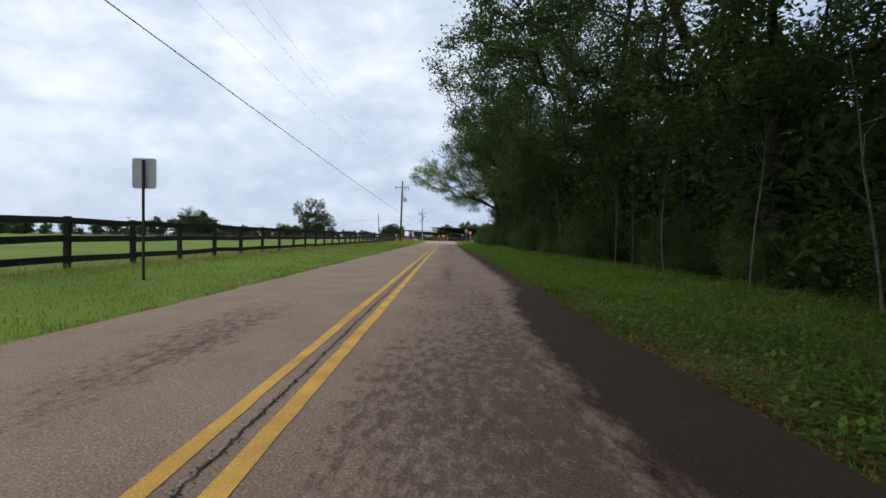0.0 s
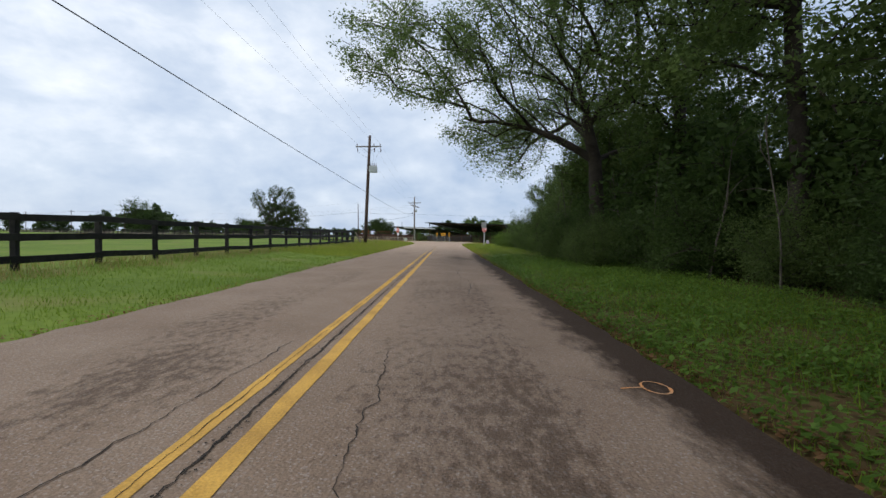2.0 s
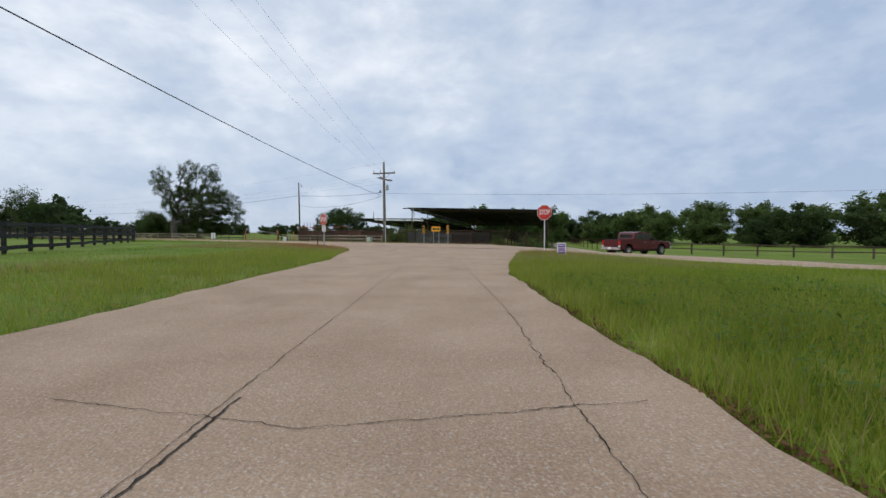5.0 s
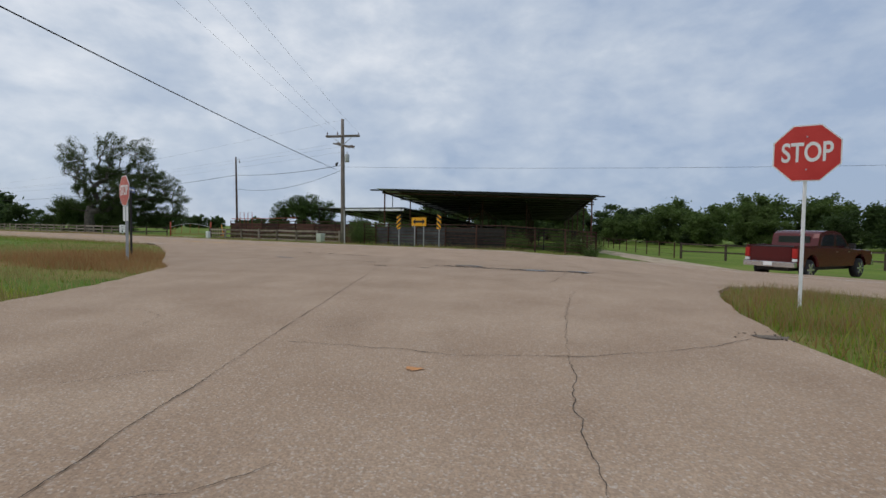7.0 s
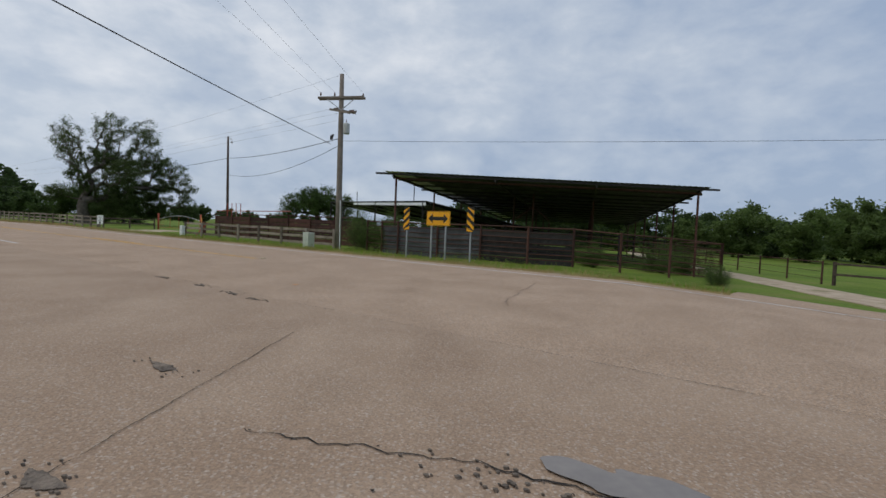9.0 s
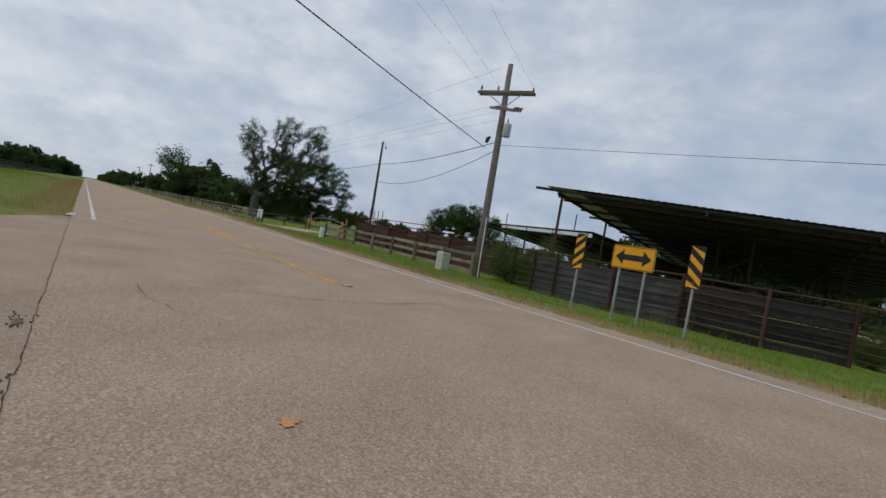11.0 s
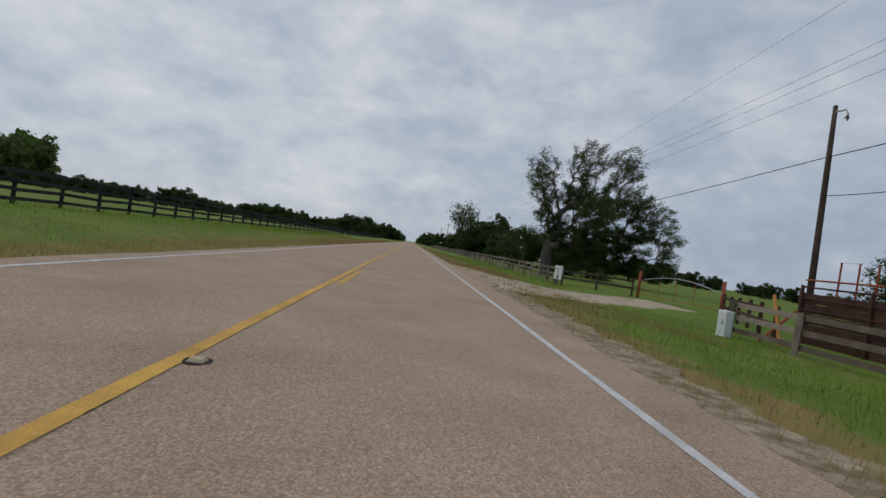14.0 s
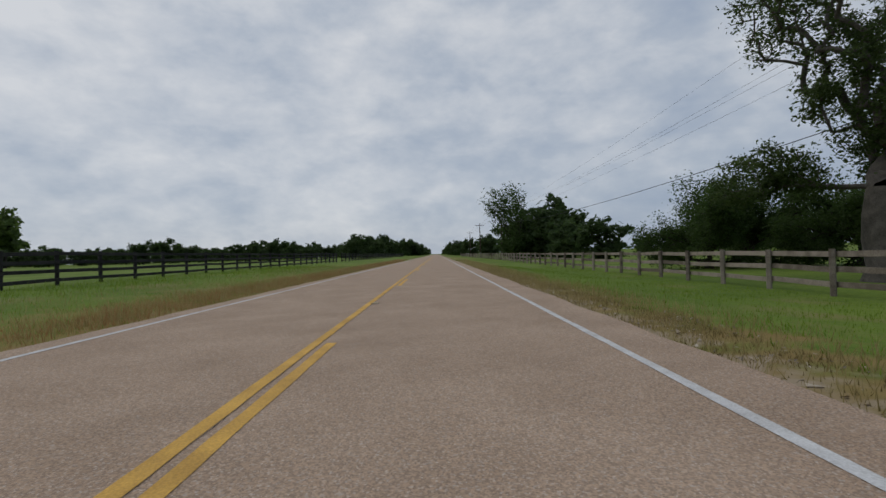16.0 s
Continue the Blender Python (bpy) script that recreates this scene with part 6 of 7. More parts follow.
OAK = crown_tree(21, [(0, 0, -0.3), (0, 0, 0.6), (-0.05, 0.05, 2.2), (-0.1, 0.1, 3.4), (-0.15, 0.1, 4.2)], 0.34, [
    (4.0, 4.0, 7.4, 2.8, 3.6, 2.8, 70, 4800), (-6.4, -1.2, 8.3, 4.2, 4.2, 2.2, 150, 21600), (-2.4, -0.5, 11.2, 4.8, 4.4, 2.8, 170, 20800), (3.0, 0.5, 9.8, 3.8, 4.0, 3.2, 130, 12000),
    (-0.5, 0.5, 7.2, 2.6, 3.0, 1.6, 60, 4800), (-2.9, 8.8, 6.1, 2.7, 2.6, 1.5, 90, 5440), (-1.2, 5.0, 8.2, 3.2, 3.0, 2.2, 100, 9600), (-3.8, 2.6, 6.2, 2.6, 3.2, 1.4, 80, 7360)], 0.058, 0.24, LEAF_ROADSIDE, BARK, 0.0105, 0.3, 0.35, 0.62)
OVER_A = crown_tree(4, [(0, 0, -0.3), (0, 0, 0.6), (0.1, 0, 2.2), (-0.2, 0.2, 4.2), (-0.4, 0.1, 5.6)], 0.28, [
    (-5.6, -0.5, 9.6, 3.2, 3.4, 2.4, 70, 7020), (-1.5, 0.5, 11.6, 3.6, 3.6, 2.6, 60, 4536), (3.0, 0, 9.0, 3.0, 3.4, 3.2, 50, 2808),
    (-2.4, 0.4, 6.2, 2.2, 3.0, 1.5, 36, 5400), (1.5, 0, 5.2, 2.4, 2.6, 1.8, 30, 4860)], 0.078, 0.3, LEAF_DARK, BARK)
OVER_B = crown_tree(9, [(0, 0, -0.3), (0, 0, 0.6), (-0.15, 0.1, 2.0), (0.1, 0.2, 3.8), (0.2, 0.1, 5.0)], 0.24, [
    (-4.4, 1.0, 8.6, 3.0, 3.0, 2.4, 60, 7020), (0, 0, 11.0, 3.4, 3.6, 2.8, 60, 4536), (2.6, -1.0, 8.0, 3.0, 3.4, 3.0, 50, 2808),
    (-1.8, -1.0, 5.0, 2.2, 3.0, 1.7, 40, 6480), (1.0, 1.0, 4.4, 2.6, 2.6, 1.8, 30, 4860)], 0.078, 0.3, LEAF_DARK, BARK)
WOOD_A = crown_tree(17, [(0, 0, -0.3), (0, 0, 0.6), (0.2, 0, 2.4), (0.1, 0.2, 4.4), (0.0, 0.1, 6.0)], 0.24, [
    (-0.8, 0, 10.4, 3.0, 3.2, 2.8, 60, 4860), (-2.0, 1.0, 7.0, 2.0, 2.8, 2.0, 45, 8775), (1.8, -0.6, 6.8, 2.4, 2.6, 2.4, 40, 8100), (-0.6, -1, 4.4, 2.2, 2.2, 1.5, 30, 6075)], 0.085, 0.32, LEAF_OAK, BARK)
THIN_WOOD = crown_tree(19, [(0, 0, -0.3), (0, 0, 0.6), (0.1, 0, 2.6), (-0.1, 0.2, 4.8), (-0.2, 0.1, 6.4)], 0.25, [
    (-3.6, 0.4, 9.4, 2.8, 3.2, 2.2, 90, 6000), (-0.6, 0, 11.4, 3.2, 3.4, 2.6, 90, 5800), (2.4, 0, 9.0, 2.6, 3.0, 2.6, 70, 4800), (-1.8, -0.6, 6.2, 2.2, 2.6, 1.8, 50, 4600), (1.0, 0.5, 4.4, 2.4, 2.4, 1.6, 40, 4600)], 0.08, 0.27, LEAF_OAK, BARK, 0.0115, 0.2, 0.5, 0.45)
WOOD_C = crown_tree(14, [(0, 0, -0.3), (0, 0, 0.5), (0.1, 0.1, 1.4), (0.0, 0.2, 2.6)], 0.12, [
    (0.1, 0, 6.0, 1.3, 1.4, 1.3, 60, 6500), (-1.2, 0.6, 4.9, 1.2, 1.3, 1.1, 50, 6000), (1.1, -0.8, 4.6, 1.3, 1.4, 1.1, 50, 6000), (-0.2, -1.2, 3.6, 1.5, 1.3, 1.0, 40, 5500), (0.4, 1.1, 3.4, 1.5, 1.4, 1.0, 40, 5500)], 0.052, 0.17, LEAF_THICKET, BARK_PALE, 0.011, 0.15, 0.6, 0.4)
WOOD_D = (WOOD_C[0], WOOD_C[1].copy())
WOOD_D[1].materials[0] = LEAF_OAK
END_TREE = crown_tree(24, [(0, 0, -0.3), (0, 0, 0.5), (0.1, 0.1, 1.5), (0.0, 0.2, 2.6)], 0.17, [
    (0.4, 0, 7.0, 1.8, 1.8, 1.4, 80, 6500), (-1.9, 0.2, 5.4, 1.5, 1.7, 1.4, 70, 6000), (1.9, -0.2, 5.2, 1.6, 1.8, 1.5, 60, 6000), (-0.2, -1.8, 4.8, 1.8, 1.4, 1.5, 60, 6000), (0.2, 1.9, 4.8, 1.8, 1.4, 1.5, 50, 5000), (-1.8, -0.4, 3.2, 1.4, 1.6, 1.0, 40, 5000), (1.0, -0.6, 3.0, 1.8, 1.8, 1.1, 40, 5000)], 0.055, 0.18, LEAF_THICKET, BARK_PALE, 0.011, 0.2, 0.6, 0.4)
DEEP_WOOD = crown_tree(18, [(0, 0, -0.3), (0, 0, 0.6), (0.2, 0, 2.4), (0.1, 0.2, 4.4)], 0.22, [
    (0, 0, 9.0, 3.4, 3.4, 3.4, 70, 6000), (0, 0, 4.6, 3.0, 3.0, 2.2, 60, 11000)], 0.12, 0.35, LEAF_DARK, BARK)
BUSH_A = shrub_meshes(31, 2.8, 3.2, 9, 24000, 0.042, LEAF_DARK)
BUSH_B = shrub_meshes(32, 3.2, 3.0, 8, 24000, 0.04, LEAF_OAK)
BUSH_C = shrub_meshes(33, 2.4, 2.6, 9, 26000, 0.036, LEAF_FRESH)
BUSH_D = shrub_meshes(35, 2.7, 2.4, 8, 22000, 0.04, LEAF_DARK)
BUSH_DEEP = shrub_meshes(34, 3.0, 3.4, 7, 8000, 0.09, LEAF_DARK)

WOODS, EDGE = "roadside wood", "roadside thicket"
plant("oak_tree", "spreading roadside oak with limbs reaching over the road", "tree", OAK, 6.3, 57.6, 0, 1.0)
woods_rng = random.Random(77)
# Unseen trees added overhead and behind the start, to shade road and verge.
for x, y, k in ((6.6, -9.0, 1.35), (6.2, -5.5, 1.4), (6.4, -2.5, 1.4), (6.0, 0.5, 1.4), (6.6, 3.5, 1.3)):
    plant("woodland_tree", "large unseen tree added to shade the start of the lane", "tree", OVER_A, x, y, 8 * y, k, 1.0, WOODS)
y, i = 6.5, 0
while y < 54:
    if y < 30:
        kind, turn = (OVER_A, OVER_B)[i % 2], woods_rng.uniform(-22, 22)
    elif y < 42:
        kind, turn = OVER_B, woods_rng.uniform(-22, 22)
    else:
        kind, turn = THIN_WOOD, woods_rng.uniform(-50, 50)
    label = "tall dark broadleaf tree with limbs over the lane" if kind in (OVER_A, OVER_B) else "upright broadleaf tree in the roadside wood"
    plant("woodland_tree", label, "tree", kind, 7.3 + woods_rng.uniform(-0.5, 0.7), y, turn, woods_rng.uniform(0.92, 1.08), woods_rng.uniform(0.95, 1.1), WOODS)
    y += woods_rng.uniform(4.2, 5.2)
    i += 1
for x, y, k in ((12.2, 58.5, 0.8), (9.8, 65.0, 0.7)):
    plant("woodland_tree", "upright broadleaf tree in the roadside wood", "tree", WOOD_A, x, y, 50 * y, k, 1.0, WOODS)
for row_x, first, last, low in ((11.8, -9, 62, 0.7), (17.0, -8, 70, 0.55)):
    y = first
    while y < last:
        plant("woodland_tree", "shady broadleaf tree deep in the roadside wood", "tree", DEEP_WOOD, row_x + woods_rng.uniform(-0.9, 0.9), y, woods_rng.uniform(0, 360), (low if y < 42 else 0.52) * woods_rng.uniform(0.9, 1.15), woods_rng.uniform(0.85, 1.15), WOODS)
        y += woods_rng.uniform(4.4, 5.6)
SAPLINGS = []
for seed in (71, 72, 73):
    srng = random.Random(seed)
    stem = Shape()
    p, way = Vector((0, 0, -0.1)), Vector((srng.uniform(-0.25, 0.25), srng.uniform(-0.2, 0.2), 1)).normalized()
    line = [p]
    for _ in range(7):
        way = bend(srng, way, 0.13)
        line.append(line[-1] + way * 0.55)
    stem.tube(line, [0.028 - 0.0028 * q for q in range(8)], 6, caps=False)
    for q in (3, 4, 5, 6):
        side = bend(srng, way, 0.9)
        stem.tube([line[q], line[q] + side * 0.4, line[q] + bend(srng, side, 0.3) * 0.75], [0.012, 0.009, 0.005], 4, caps=False)
    SAPLINGS.append(stem.mesh("stem", True))
for k in range(22):
    x, y = 5.9 + woods_rng.uniform(-0.3, 0.9), 3.0 + 3.1 * k + woods_rng.uniform(-1, 1)
    twig = thing("bare_sapling", "thin pale bare sapling at the edge of the wood", "sapling", (x, y, gz(x, y)), woods_rng.uniform(0, 360), group="bare saplings")
    part("stem", SAPLINGS[k % 3], BARK_PALE, twig)
for x, y, k in ((8.5, 62.8, 1.3), (11.5, 66, 1.25), (8.9, 66.4, 1.15), (8.6, 69.8, 0.9), (12.3, 70.5, 1.3), (8.9, 73.2, 1.05), (12.8, 75.5, 1.2), (8.4, 76.4, 0.84), (10.2, 79.0, 1.12), (8.2, 80.0, 0.66), (9.4, 82.4, 0.8), (12.6, 81.6, 0.95), (16.5, 80, 1.1), (15.5, 86, 1.0)):
    plant("young_tree", "bushy young tree in the thicket by the verge", "tree", WOOD_C if y > 71 else WOOD_D, x + (0.7 if y > 68 else 0), y, woods_rng.uniform(0, 360), k, woods_rng.uniform(0.85, 1.05), EDGE)
plant("young_tree", "round-crowned tree at the end of the thicket", "tree", END_TREE, 11.2, 86.6, 20, 1.0, 1.0, EDGE)
plant("shrub", "small bright shrub at the end of the thicket", "shrub", BUSH_C, 6.0, 82.4, 40, 0.62, 1.0, EDGE)
for x, y, k in ((5.3, 54.6, 0.6), (5.6, 56.6, 0.5), (5.5, 58.6, 0.6), (5.4, 60.4, 0.75)):
    plant("shrub", "leafy shrub round the foot of the oak", "shrub", BUSH_B, x, y, 70 * y, k, 1.0, EDGE)
y = -4.0
i = 0
while y < 82:
    shade = y < 60
    kinds = (BUSH_A, BUSH_B, BUSH_A) if shade else (BUSH_B, BUSH_C, BUSH_D)
    x = (6.9 if shade else 6.5) + woods_rng.uniform(-0.3, 0.9) + (0.7 if y > 79 else 0)
    plant("shrub", "dark leafy undergrowth at the edge of the wood" if shade else "bright leafy shrub at the end of the thicket", "shrub", kinds[i % 3], x, y, woods_rng.uniform(0, 360), woods_rng.uniform(0.45, 0.95) if shade else woods_rng.uniform(0.7, 1.05), woods_rng.uniform(0.8, 1.1), EDGE)
    plant("shrub", "dark leafy undergrowth deep in the wood", "shrub", BUSH_DEEP, x + (2.6 if shade else 2.0), y + 1.0, woods_rng.uniform(0, 360), woods_rng.uniform(1.0, 1.5) * (1.0 if shade else 0.62), woods_rng.uniform(0.9, 1.3), EDGE)
    y += woods_rng.uniform(1.7, 2.4)
    i += 1

BIG_OAK = crown_tree(52, [(0, 0, -0.3), (0, 0, 0.5), (-0.1, 0.1, 1.4), (-0.2, 0, 2.2), (-0.1, 0, 3.0)], 0.72, [
    (-1.3, 2.0, 10.6, 1.9, 2.8, 3.2, 170, 7020), (-0.4, 0.6, 6.6, 1.5, 2.0, 2.2, 60, 5670), (3.0, 0.5, 12.8, 2.1, 2.8, 2.6, 150, 5940), (2.0, 0.6, 9.0, 1.8, 2.2, 1.8, 70, 5670), (7.2, 0, 12.2, 2.1, 2.8, 2.8, 150, 6480),
    (5.2, 0.2, 8.6, 2.6, 2.6, 2.2, 90, 10125), (8.6, 0.2, 8.8, 2.2, 2.6, 2.0, 80, 8100), (3.4, -3.8, 7.0, 2.8, 2.2, 2.4, 70, 7425), (5.0, 4.6, 7.8, 3.2, 2.2, 2.8, 70, 7425), (11.2, 0.4, 7.4, 2.4, 2.6, 2.2, 120, 6210), (13.1, 0.2, 5.2, 1.5, 2.2, 1.9, 80, 2835),
    (13.0, 0, 3.2, 1.2, 1.8, 1.5, 50, 2430), (1.8, 0, 4.6, 2.4, 2.4, 1.6, 60, 9450), (5.6, 0.6, 4.6, 3.2, 2.8, 2.4, 90, 20250), (9.2, 0.4, 5.0, 2.4, 2.6, 2.2, 70, 12825), (-2.4, 2.4, 3.8, 1.8, 1.8, 1.1, 40, 5670), (3.4, -2.2, 2.6, 2.8, 1.6, 1.7, 50, 10800), (8.4, 0.4, 2.4, 2.8, 2.4, 1.6, 60, 12150)], 0.08, 0.22, LEAF_BIG_OAK, BARK_PALE, 0.015, 0.2)
DOME_OAK = crown_tree(54, [(0, 0, -0.3), (0, 0, 0.4), (0.1, 0.1, 1.1), (0.0, 0.1, 1.7)], 0.32, [
    (0, 0, 4.2, 2.6, 2.6, 1.5, 80, 7500), (-2.6, 0.3, 3.3, 1.7, 2.0, 1.3, 60, 4600), (2.6, -0.3, 3.3, 1.7, 2.0, 1.3, 60, 4600), (0.2, -2.2, 3.2, 2.0, 1.6, 1.3, 50, 4200), (0, 2.2, 3.2, 2.0, 1.6, 1.3, 50, 4200), (-3.3, -0.4, 2.2, 1.0, 1.2, 0.7, 24, 1200), (3.2, 0.4, 2.1, 1.0, 1.2, 0.7, 24, 1200)], 0.085, 0.22, LEAF_DARK, BARK, 0.017)
LIVE_OAK = tree_meshes(53, 8.0, 2.0, 0.4, 7.0, 9, 30000, 0.14, 0.5, LEAF_DARK, BARK, 0.02, low=0.15)
FAR_TRUNK = [(0, 0, -0.3), (0, 0, 0.5), (0.1, 0.1, 1.5), (0, 0.1, 2.4)]
def far_kinds(fine):
    """Three far crowns: many small leaves for the nearer rows, fewer large ones for the horizon."""
    n, leaf = (1500, 0.3) if fine else (520, 0.52)
    low = (LEAF_OAK if fine else LEAF_FAR)
    return (
        crown_tree(61, FAR_TRUNK, 0.3, [(-1.8, 0, 6.4, 3.0, 3.4, 2.4, 26, n), (2.2, 1, 6.0, 3.0, 3.2, 2.4, 26, n), (0.4, -0.6, 3.4, 4.2, 4.0, 1.9, 26, n), (0, 0, 1.6, 4.0, 4.0, 1.2, 16, n)], leaf, 0.45, low, BARK, 0.02),
        crown_tree(62, FAR_TRUNK, 0.25, [(-2.6, 0, 4.6, 3.0, 3.0, 1.9, 24, n), (2.4, 1, 4.9, 3.2, 3.2, 2.0, 24, n), (0, -0.6, 2.5, 4.8, 4.4, 1.7, 24, n), (0, 0, 1.3, 4.0, 4.0, 1.0, 16, n)], leaf, 0.45, LEAF_FAR, BARK, 0.02),
        crown_tree(63, FAR_TRUNK, 0.25, [(-0.6, 0, 8.0, 2.2, 2.4, 2.4, 26, n), (1.4, 0.6, 6.0, 2.6, 2.6, 2.0, 26, n), (-1.2, -0.4, 4.0, 3.0, 3.0, 2.0, 24, n)], leaf, 0.45, LEAF_OAK, BARK, 0.02))


NEAR_FAR, WIDE_FAR = far_kinds(True), far_kinds(False)
FAR_A, FAR_B, FAR_C = WIDE_FAR
CEDAR = tree_meshes(64, 12.0, 1.2, 0.3, 3.2, 12, 16000, 0.2, 0.5, LEAF_DARK, BARK, 0.12, low=0.4, twigs=2)
plant("oak_tree", "huge old oak with a split trunk behind the fence", "tree", BIG_OAK, -49.5, 172.5, 56.7, 1.0)
bx, by, _ = r2(149, 17.2)
plant("live_oak", "low dark live oak beside the huge oak", "tree", LIVE_OAK, bx, by, 30, 0.55)
for a, b, k in ((152, 21.5, 0.7), (147, 24.5, 0.62)):
    bx, by, _ = r2(a, b)
    plant("live_oak", "low dark live oak behind the roadside fence", "tree", LIVE_OAK, bx, by, 40 * k * a, k)
plant("live_oak", "low rounded live oak beyond the cattle pens", "tree", DOME_OAK, -18.7, 172.0, 10, 1.08)
plant("cedar_tree", "tall dark cedar beside the highway", "tree", CEDAR, -107, 209.5, 0, 1.05)
FAR = "far trees"
far_rng = random.Random(40)


def far_tree(x, y, size, kind=None):
    meshes = kind or far_rng.choice((FAR_A, FAR_B, FAR_A))
    plant("far_tree", "dark rounded tree on the far side of the fields", "tree", meshes, x, y, far_rng.uniform(0, 360), size, far_rng.uniform(0.85, 1.1), FAR)


for a, b, k in ((205, 19, 1.1), (212, 24, 1.2), (222, 22, 1.2), (235, 26, 1.25), (250, 22, 1.1), (268, 24, 0.9), (290, 20, 0.95), (315, 22, 1.0), (345, 18, 1.0), (375, 16, 1.0), (410, 15, 1.1), (450, 14, 1.1), (500, 13, 1.2), (185, 52, 0.6), (190, 20, 0.65), (178, 21, 0.6), (240, 60, 0.8), (230, 80, 0.8)):
    x, y, _ = r2(a, b)
    far_tree(x, y, k * far_rng.uniform(0.9, 1.1))
for i in range(26):
    x, y, _ = r2(262 + 16 * math.sin(1.7 * i), 62 + 6.5 * i)
    plant("far_tree", "low dark tree along the far side of the pasture", "tree", FAR_B, x, y, 50 * i, 0.5 + 0.3 * abs(math.sin(2.3 * i)), 1.0, FAR)
for a, b, k in ((270, -24, 0.9), (285, -22, 1.0), (300, -26, 1.0), (318, -24, 1.05), (335, -22, 1.1), (352, -25, 1.1), (375, -20, 1.1), (400, -18, 1.1), (430, -16, 1.2), (470, -15, 1.2), (520, -14, 1.3), (278, -92, 1.0), (330, -60, 0.9), (300, -160, 1.1), (255, -120, 0.9)):
    x, y, _ = r2(a, b)
    far_tree(x, y, k)
for i in range(80):
    a = 330 + 20 * far_rng.random()
    x, y, _ = r2(a + 50 * math.sin(i), -40 - 5.0 * i)
    far_tree(x, y, far_rng.uniform(0.8, 1.2), FAR_B)
for i in range(95):
    x, y, _ = r2(430 - 0.5 * i + 12 * math.sin(0.7 * i), -10 - 5.0 * i)
    far_tree(x, y, far_rng.uniform(0.95, 1.35), FAR_B)
for i in range(22):
    x, y, _ = r2(430 + 22 * i, -11.5 - 2.5 * far_rng.random())
    far_tree(x, y, far_rng.uniform(0.8, 1.15), FAR_B)
    x, y, _ = r2(425 + 22 * i, 13 + 3 * far_rng.random())
    far_tree(x, y, far_rng.uniform(0.8, 1.15), FAR_B)
for i in range(16):
    x, y, _ = r2(300 + 6 * i, -152 - 4 * far_rng.random() - 9 * i)
    far_tree(x, y, far_rng.uniform(2.0, 2.4), FAR_C)
for i in range(30):
    t = radians(-62 + 2.9 * i)
    r = 330 + 40 * math.sin(3 * i)
    x, y = r * math.sin(t), 110 + r * math.cos(t)
    if across(x, y) > 30:
        far_tree(x, y, far_rng.uniform(0.7, 1.1), FAR_B)
for row, (off, size) in enumerate(((0, 0.85), (9, 0.98), (20, 1.1))):
    for i in range(15 - row):
        t = radians(6 + (5.6 + 0.4 * row) * i + 2.0 * row)
        r = 72 + off + 5 * math.sin(2.3 * i + row) + (6 - 0.5 * i)
        far_tree(1 + r * math.sin(t), 112 + r * math.cos(t) + 3 * far_rng.random(), size * far_rng.uniform(0.75, 1.1), far_rng.choice(NEAR_FAR[:2]))
for x, y, k in ((-2, 174, 0.6), (4, 176, 0.65), (9, 173, 0.6), (14, 175, 0.65), (1, 186, 0.8), (11, 187, 0.8)):
    far_tree(x, y, k, NEAR_FAR[1])
# The last three stand inside the pens, added to darken them.
for x, y, k in ((-4.6, 138.8, 0.75), (-3.4, 137.4, 0.55), (-2.5, 139.5, 0.6), (-19.5, 154.6, 0.55), (9.5, 129.8, 0.25), (6, 134.6, 0.4), (9, 134.2, 0.45), (11.2, 135.6, 0.5)):
    plant("shrub", "leafy scrub growing through the pen rails, some added to darken the pens", "shrub", BUSH_B, x, y, 40 * x, k, 1.0, "scrub by the pens")


# ---- grass: tufts on the verges ----
def grass_field(name, label, material, gen, xy, low, high, width):
    n = len(xy)
    z = land_z(xy[:, 0], xy[:, 1])
    h = gen.uniform(low, high, n)
    t = gen.uniform(0, 2 * np.pi, n)
    lean = gen.normal(0, 0.3, (n, 2)) * h[:, None]
    side = np.stack([np.cos(t), np.sin(t)], -1) * (width * gen.uniform(0.6, 1.4, n))[:, None]
    root = np.column_stack([xy, z - 0.02])
    a = root + np.column_stack([side, np.zeros(n)])
    b = root - np.column_stack([side, np.zeros(n)])
    tip = root + np.column_stack([lean, h])
    me = fast_mesh(name, np.stack([a, b, tip], 1).reshape(-1, 3), 3, material)
    return tagged(new(name, me), label, "grass", kind="stuff")


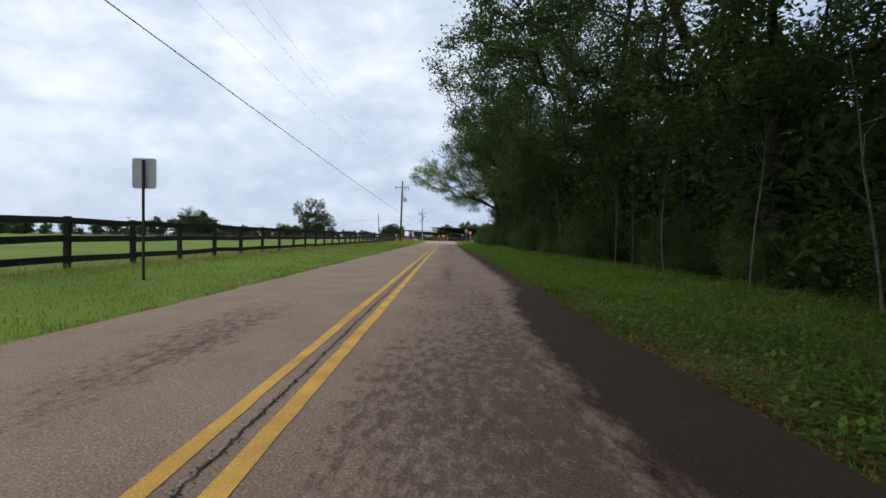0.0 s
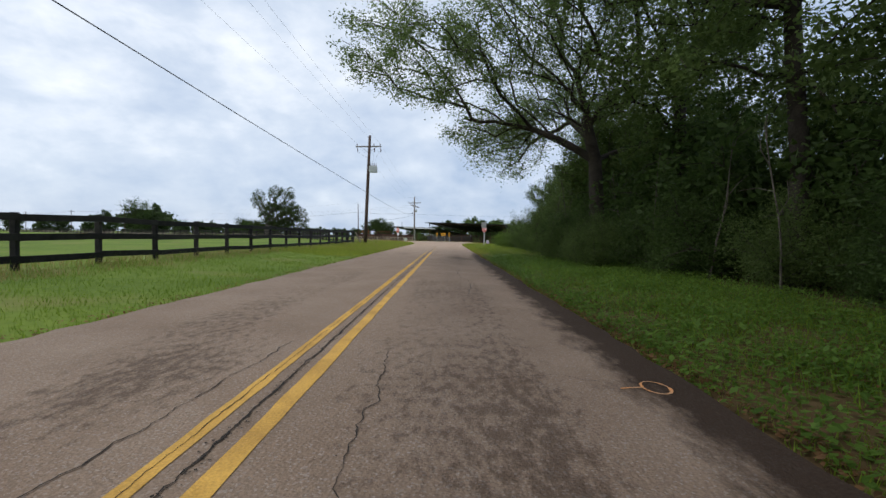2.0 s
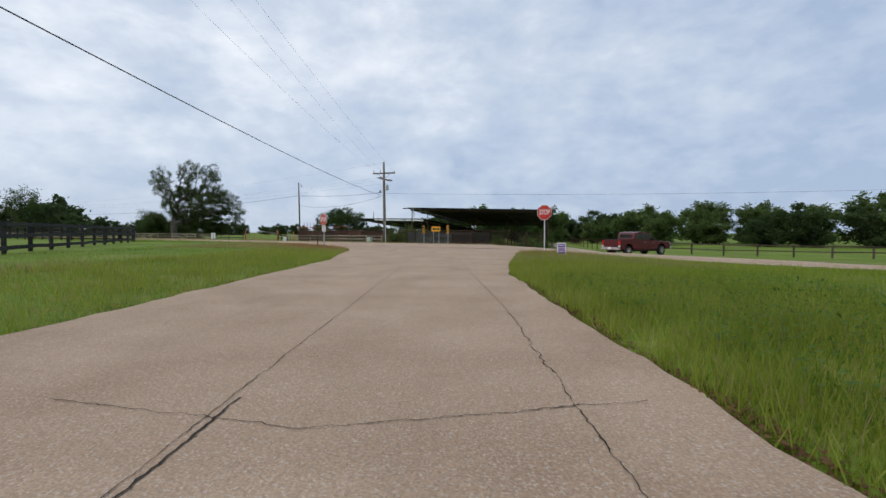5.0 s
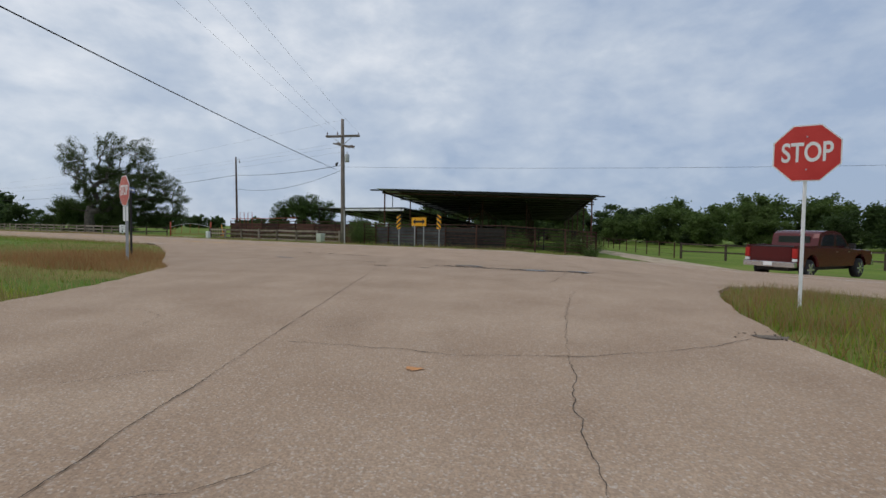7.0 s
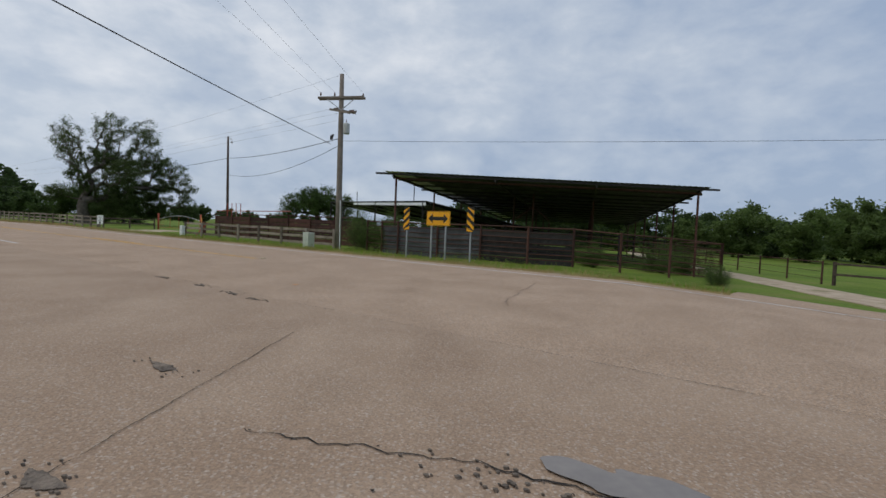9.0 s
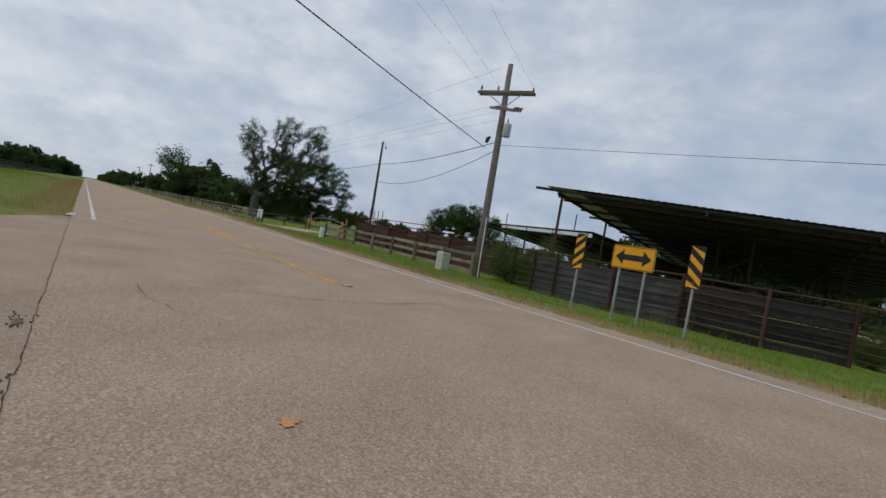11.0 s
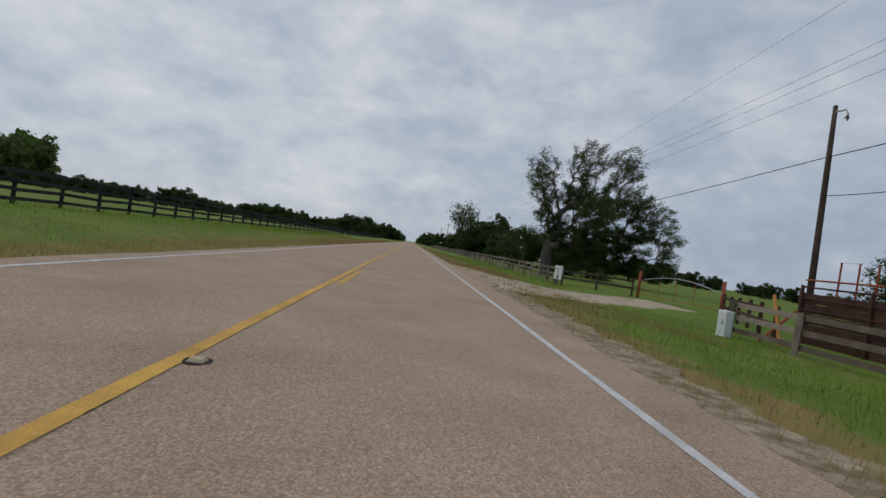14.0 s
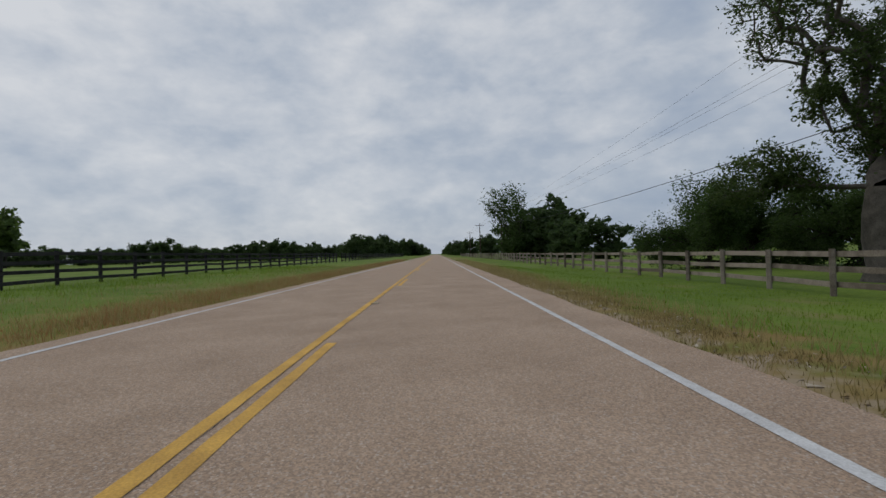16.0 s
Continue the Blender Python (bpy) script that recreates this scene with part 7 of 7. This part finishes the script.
def scatter(gen, n, spots, bare=0.03):
    """Points drawn over rectangles (x0, y0, x1, y1, share, in road axes?), clumped, off the asphalt."""
    total = sum(s[4] for s in spots)
    out = []
    for x0, y0, x1, y1, share, turned in spots:
        m = int(n * share / total)
        p = np.column_stack([gen.uniform(x0, x1, m), gen.uniform(y0, y1, m)])
        if turned:
            p = np.column_stack([AX * p[:, 0] + BX * (p[:, 1] + B0), AY * p[:, 0] + BY * (p[:, 1] + B0)])
        lump = np.sin(2.1 * p[:, 0] + 1.3 * np.sin(1.7 * p[:, 1])) * np.sin(1.9 * p[:, 1] + 1.1 * np.sin(1.3 * p[:, 0]))
        a_, b_ = along(p[:, 0], p[:, 1]), across(p[:, 0], p[:, 1])
        gravel = (b_ > 3) & (b_ < 16.5) & (a_ > 98.2 + 0.85 * (b_ - 4.0)) & (a_ < 114 - 6.0 * smooth01(4.2, 5.6, b_) + 1.6 * smooth01(7, 10, b_) + 3.0 * smooth01(10, 16, b_))
        tuft = np.sin(4.3 * p[:, 0] + 1.5 * np.sin(2.9 * p[:, 1])) * np.sin(3.7 * p[:, 1] + 1.2 * np.sin(3.1 * p[:, 0]))
        bald = np.where(gravel, np.where(tuft > 0.6, max(bare, 0.5), 0.4 * bare), 1.0)
        keep = (off_road(p[:, 0], p[:, 1]) > 0.03) & (gen.random_sample(m) < bald) & (gen.random_sample(m) < 0.6 + 0.4 * lump)
        out.append(p[keep])
    return np.concatenate(out)


gen = np.random.RandomState(12)
near = [(-8.6, 0, -3.9, 100, 6, False), (2.6, 97, 9, 110, 2, False), (1.85, 0, 6.5, 62, 9, False), (1.85, 62, 6.5, 100, 7, False), (-16, 96, -4, 124, 2, False), (2.5, 94, 16, 111, 3, False), (80, -13, 165, -3.7, 4, True), (62, 4.6, 160, 11, 5, True)]
grass_field("verge_grass", "green verge grass in uneven tufts", GRASS, gen, scatter(gen, 900000, near), 0.03, 0.11, 0.007)
grass_field("tall_grass", "taller seeding grass by the fences", GRASS, gen, scatter(gen, 60000, [(-10, 0, -7.6, 95, 2, False), (2.6, 0, 6.6, 60, 5, False), (2.4, 60, 7.5, 96, 5, False), (82, -13.5, 165, -8, 3, True), (68, 5.2, 100, 10.8, 1, True)]), 0.14, 0.34, 0.007)
grass_field("lush_grass", "yellow-green uncut grass on the sunny verge", LIME_GRASS, gen, scatter(gen, 260000, [(1.9, 67, 6.2, 74, 0.7, False), (1.9, 74, 6.2, 98, 4.5, False), (1.9, 74, 12, 108, 3, False), (-8.4, 60, -4.0, 108, 3, False)]), 0.06, 0.3, 0.006)
grass_field("dry_grass", "straw-coloured dry grass along the shoulders", HAY, gen, scatter(gen, 340000, [(-14, 106, -4.5, 122, 3.5, False), (2.6, 96, 9, 111, 4, False), (100, 3.9, 116, 7, 3, True), (80, -5.0, 165, -3.7, 3, True), (80, -8.5, 165, -5.0, 1.0, True), (118, -5.9, 215, -3.9, 3.5, True), (118, 3.8, 190, 5.6, 2, True), (62, 3.8, 160, 4.9, 2.4, True), (95, 4, 104, 9, 0.8, True), (2, 60, 5.2, 98, 3.5, False), (-8.4, 66, -4, 108, 2, False), (-10, 0, -7.4, 95, 4, False)]), 0.06, 0.26, 0.005)
grass_field("russet_grass", "russet seeding grass along the shoulders and the corner", RED_HAY, gen, scatter(gen, 60000, [(118, -5.2, 200, -3.85, 4, True), (-9.8, 111, -5.6, 117, 3, False), (3.4, 104, 7, 110, 1, False), (100, 4.2, 115, 6.6, 1, True)]), 0.08, 0.3, 0.005)
grass_field("shoulder_tufts", "low olive-brown tufts growing through the pale grit", OLIVE_HAY, gen, scatter(gen, 110000, [(98, 3.95, 116, 6.6, 4, True), (116, 3.9, 150, 4.7, 1, True)]), 0.02, 0.075, 0.006)
# East verge weeds; shade is put into their darker leaf colour.
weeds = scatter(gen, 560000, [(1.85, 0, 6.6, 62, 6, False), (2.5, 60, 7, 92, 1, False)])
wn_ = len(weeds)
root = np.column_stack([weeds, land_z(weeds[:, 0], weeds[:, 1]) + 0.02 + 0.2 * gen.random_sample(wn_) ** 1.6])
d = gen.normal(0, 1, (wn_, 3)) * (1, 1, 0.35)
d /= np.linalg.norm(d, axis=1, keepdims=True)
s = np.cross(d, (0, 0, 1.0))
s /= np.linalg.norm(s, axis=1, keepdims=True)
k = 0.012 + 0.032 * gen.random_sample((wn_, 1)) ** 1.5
tagged(new("weeds", fast_mesh("weeds", np.stack([root - d * k, root + s * k * 0.6, root + d * k, root - s * k * 0.6], 1).reshape(-1, 3), 4, SHADED_WEED)), "broad-leaved weeds toned dark for the shade of the wood", "weeds", kind="stuff")
chips = scatter(gen, 16000, [(96, 3.8, 160, 4.9, 3, True), (98, 3.9, 115, 8, 3, True), (60, 3.8, 96, 4.3, 1, True)], bare=1.0)
cn = len(chips)
c0 = np.column_stack([chips, land_z(chips[:, 0], chips[:, 1]) + 0.012])
r = 0.005 + 0.026 * gen.random_sample((cn, 1)) ** 2.5
e = [c0 + r * gen.normal(0, 1, (cn, 3)) * (1, 1, 0.5) for _ in range(4)]
tagged(new("loose_stones", fast_mesh("loose_stones", np.stack([e[0], e[1], e[2], e[0], e[2], e[3], e[0], e[3], e[1]], 1).reshape(-1, 3), 3, STONE)), "loose pale stones along the shoulder", "stones", kind="stuff")

fallen = scatter(gen, 52000, [(1.8, 0, 2.1, 56, 4, False), (1.8, 56, 2.05, 92, 3.5, False), (2.15, 0, 6.4, 62, 4, False), (-4.25, 0, -3.85, 95, 1, False)])
fn = len(fallen)
c0 = np.column_stack([fallen, land_z(fallen[:, 0], fallen[:, 1]) + gen.uniform(0.01, 0.05, fn)])
d = gen.normal(0, 1, (fn, 3)) * (1, 1, 0.25)
d /= np.linalg.norm(d, axis=1, keepdims=True)
s = np.cross(d, (0, 0, 1.0))
s /= np.linalg.norm(s, axis=1, keepdims=True)
k = gen.uniform(0.012, 0.032, (fn, 1))
tagged(new("leaf_litter", fast_mesh("leaf_litter", np.stack([c0 - d * k, c0 + s * k * 0.6, c0 + d * k, c0 - s * k * 0.6 + (0, 0, 0.01)], 1).reshape(-1, 3), 4, LITTER)), "fallen brown leaves along the asphalt edge and verge", "fallen leaves", kind="stuff")
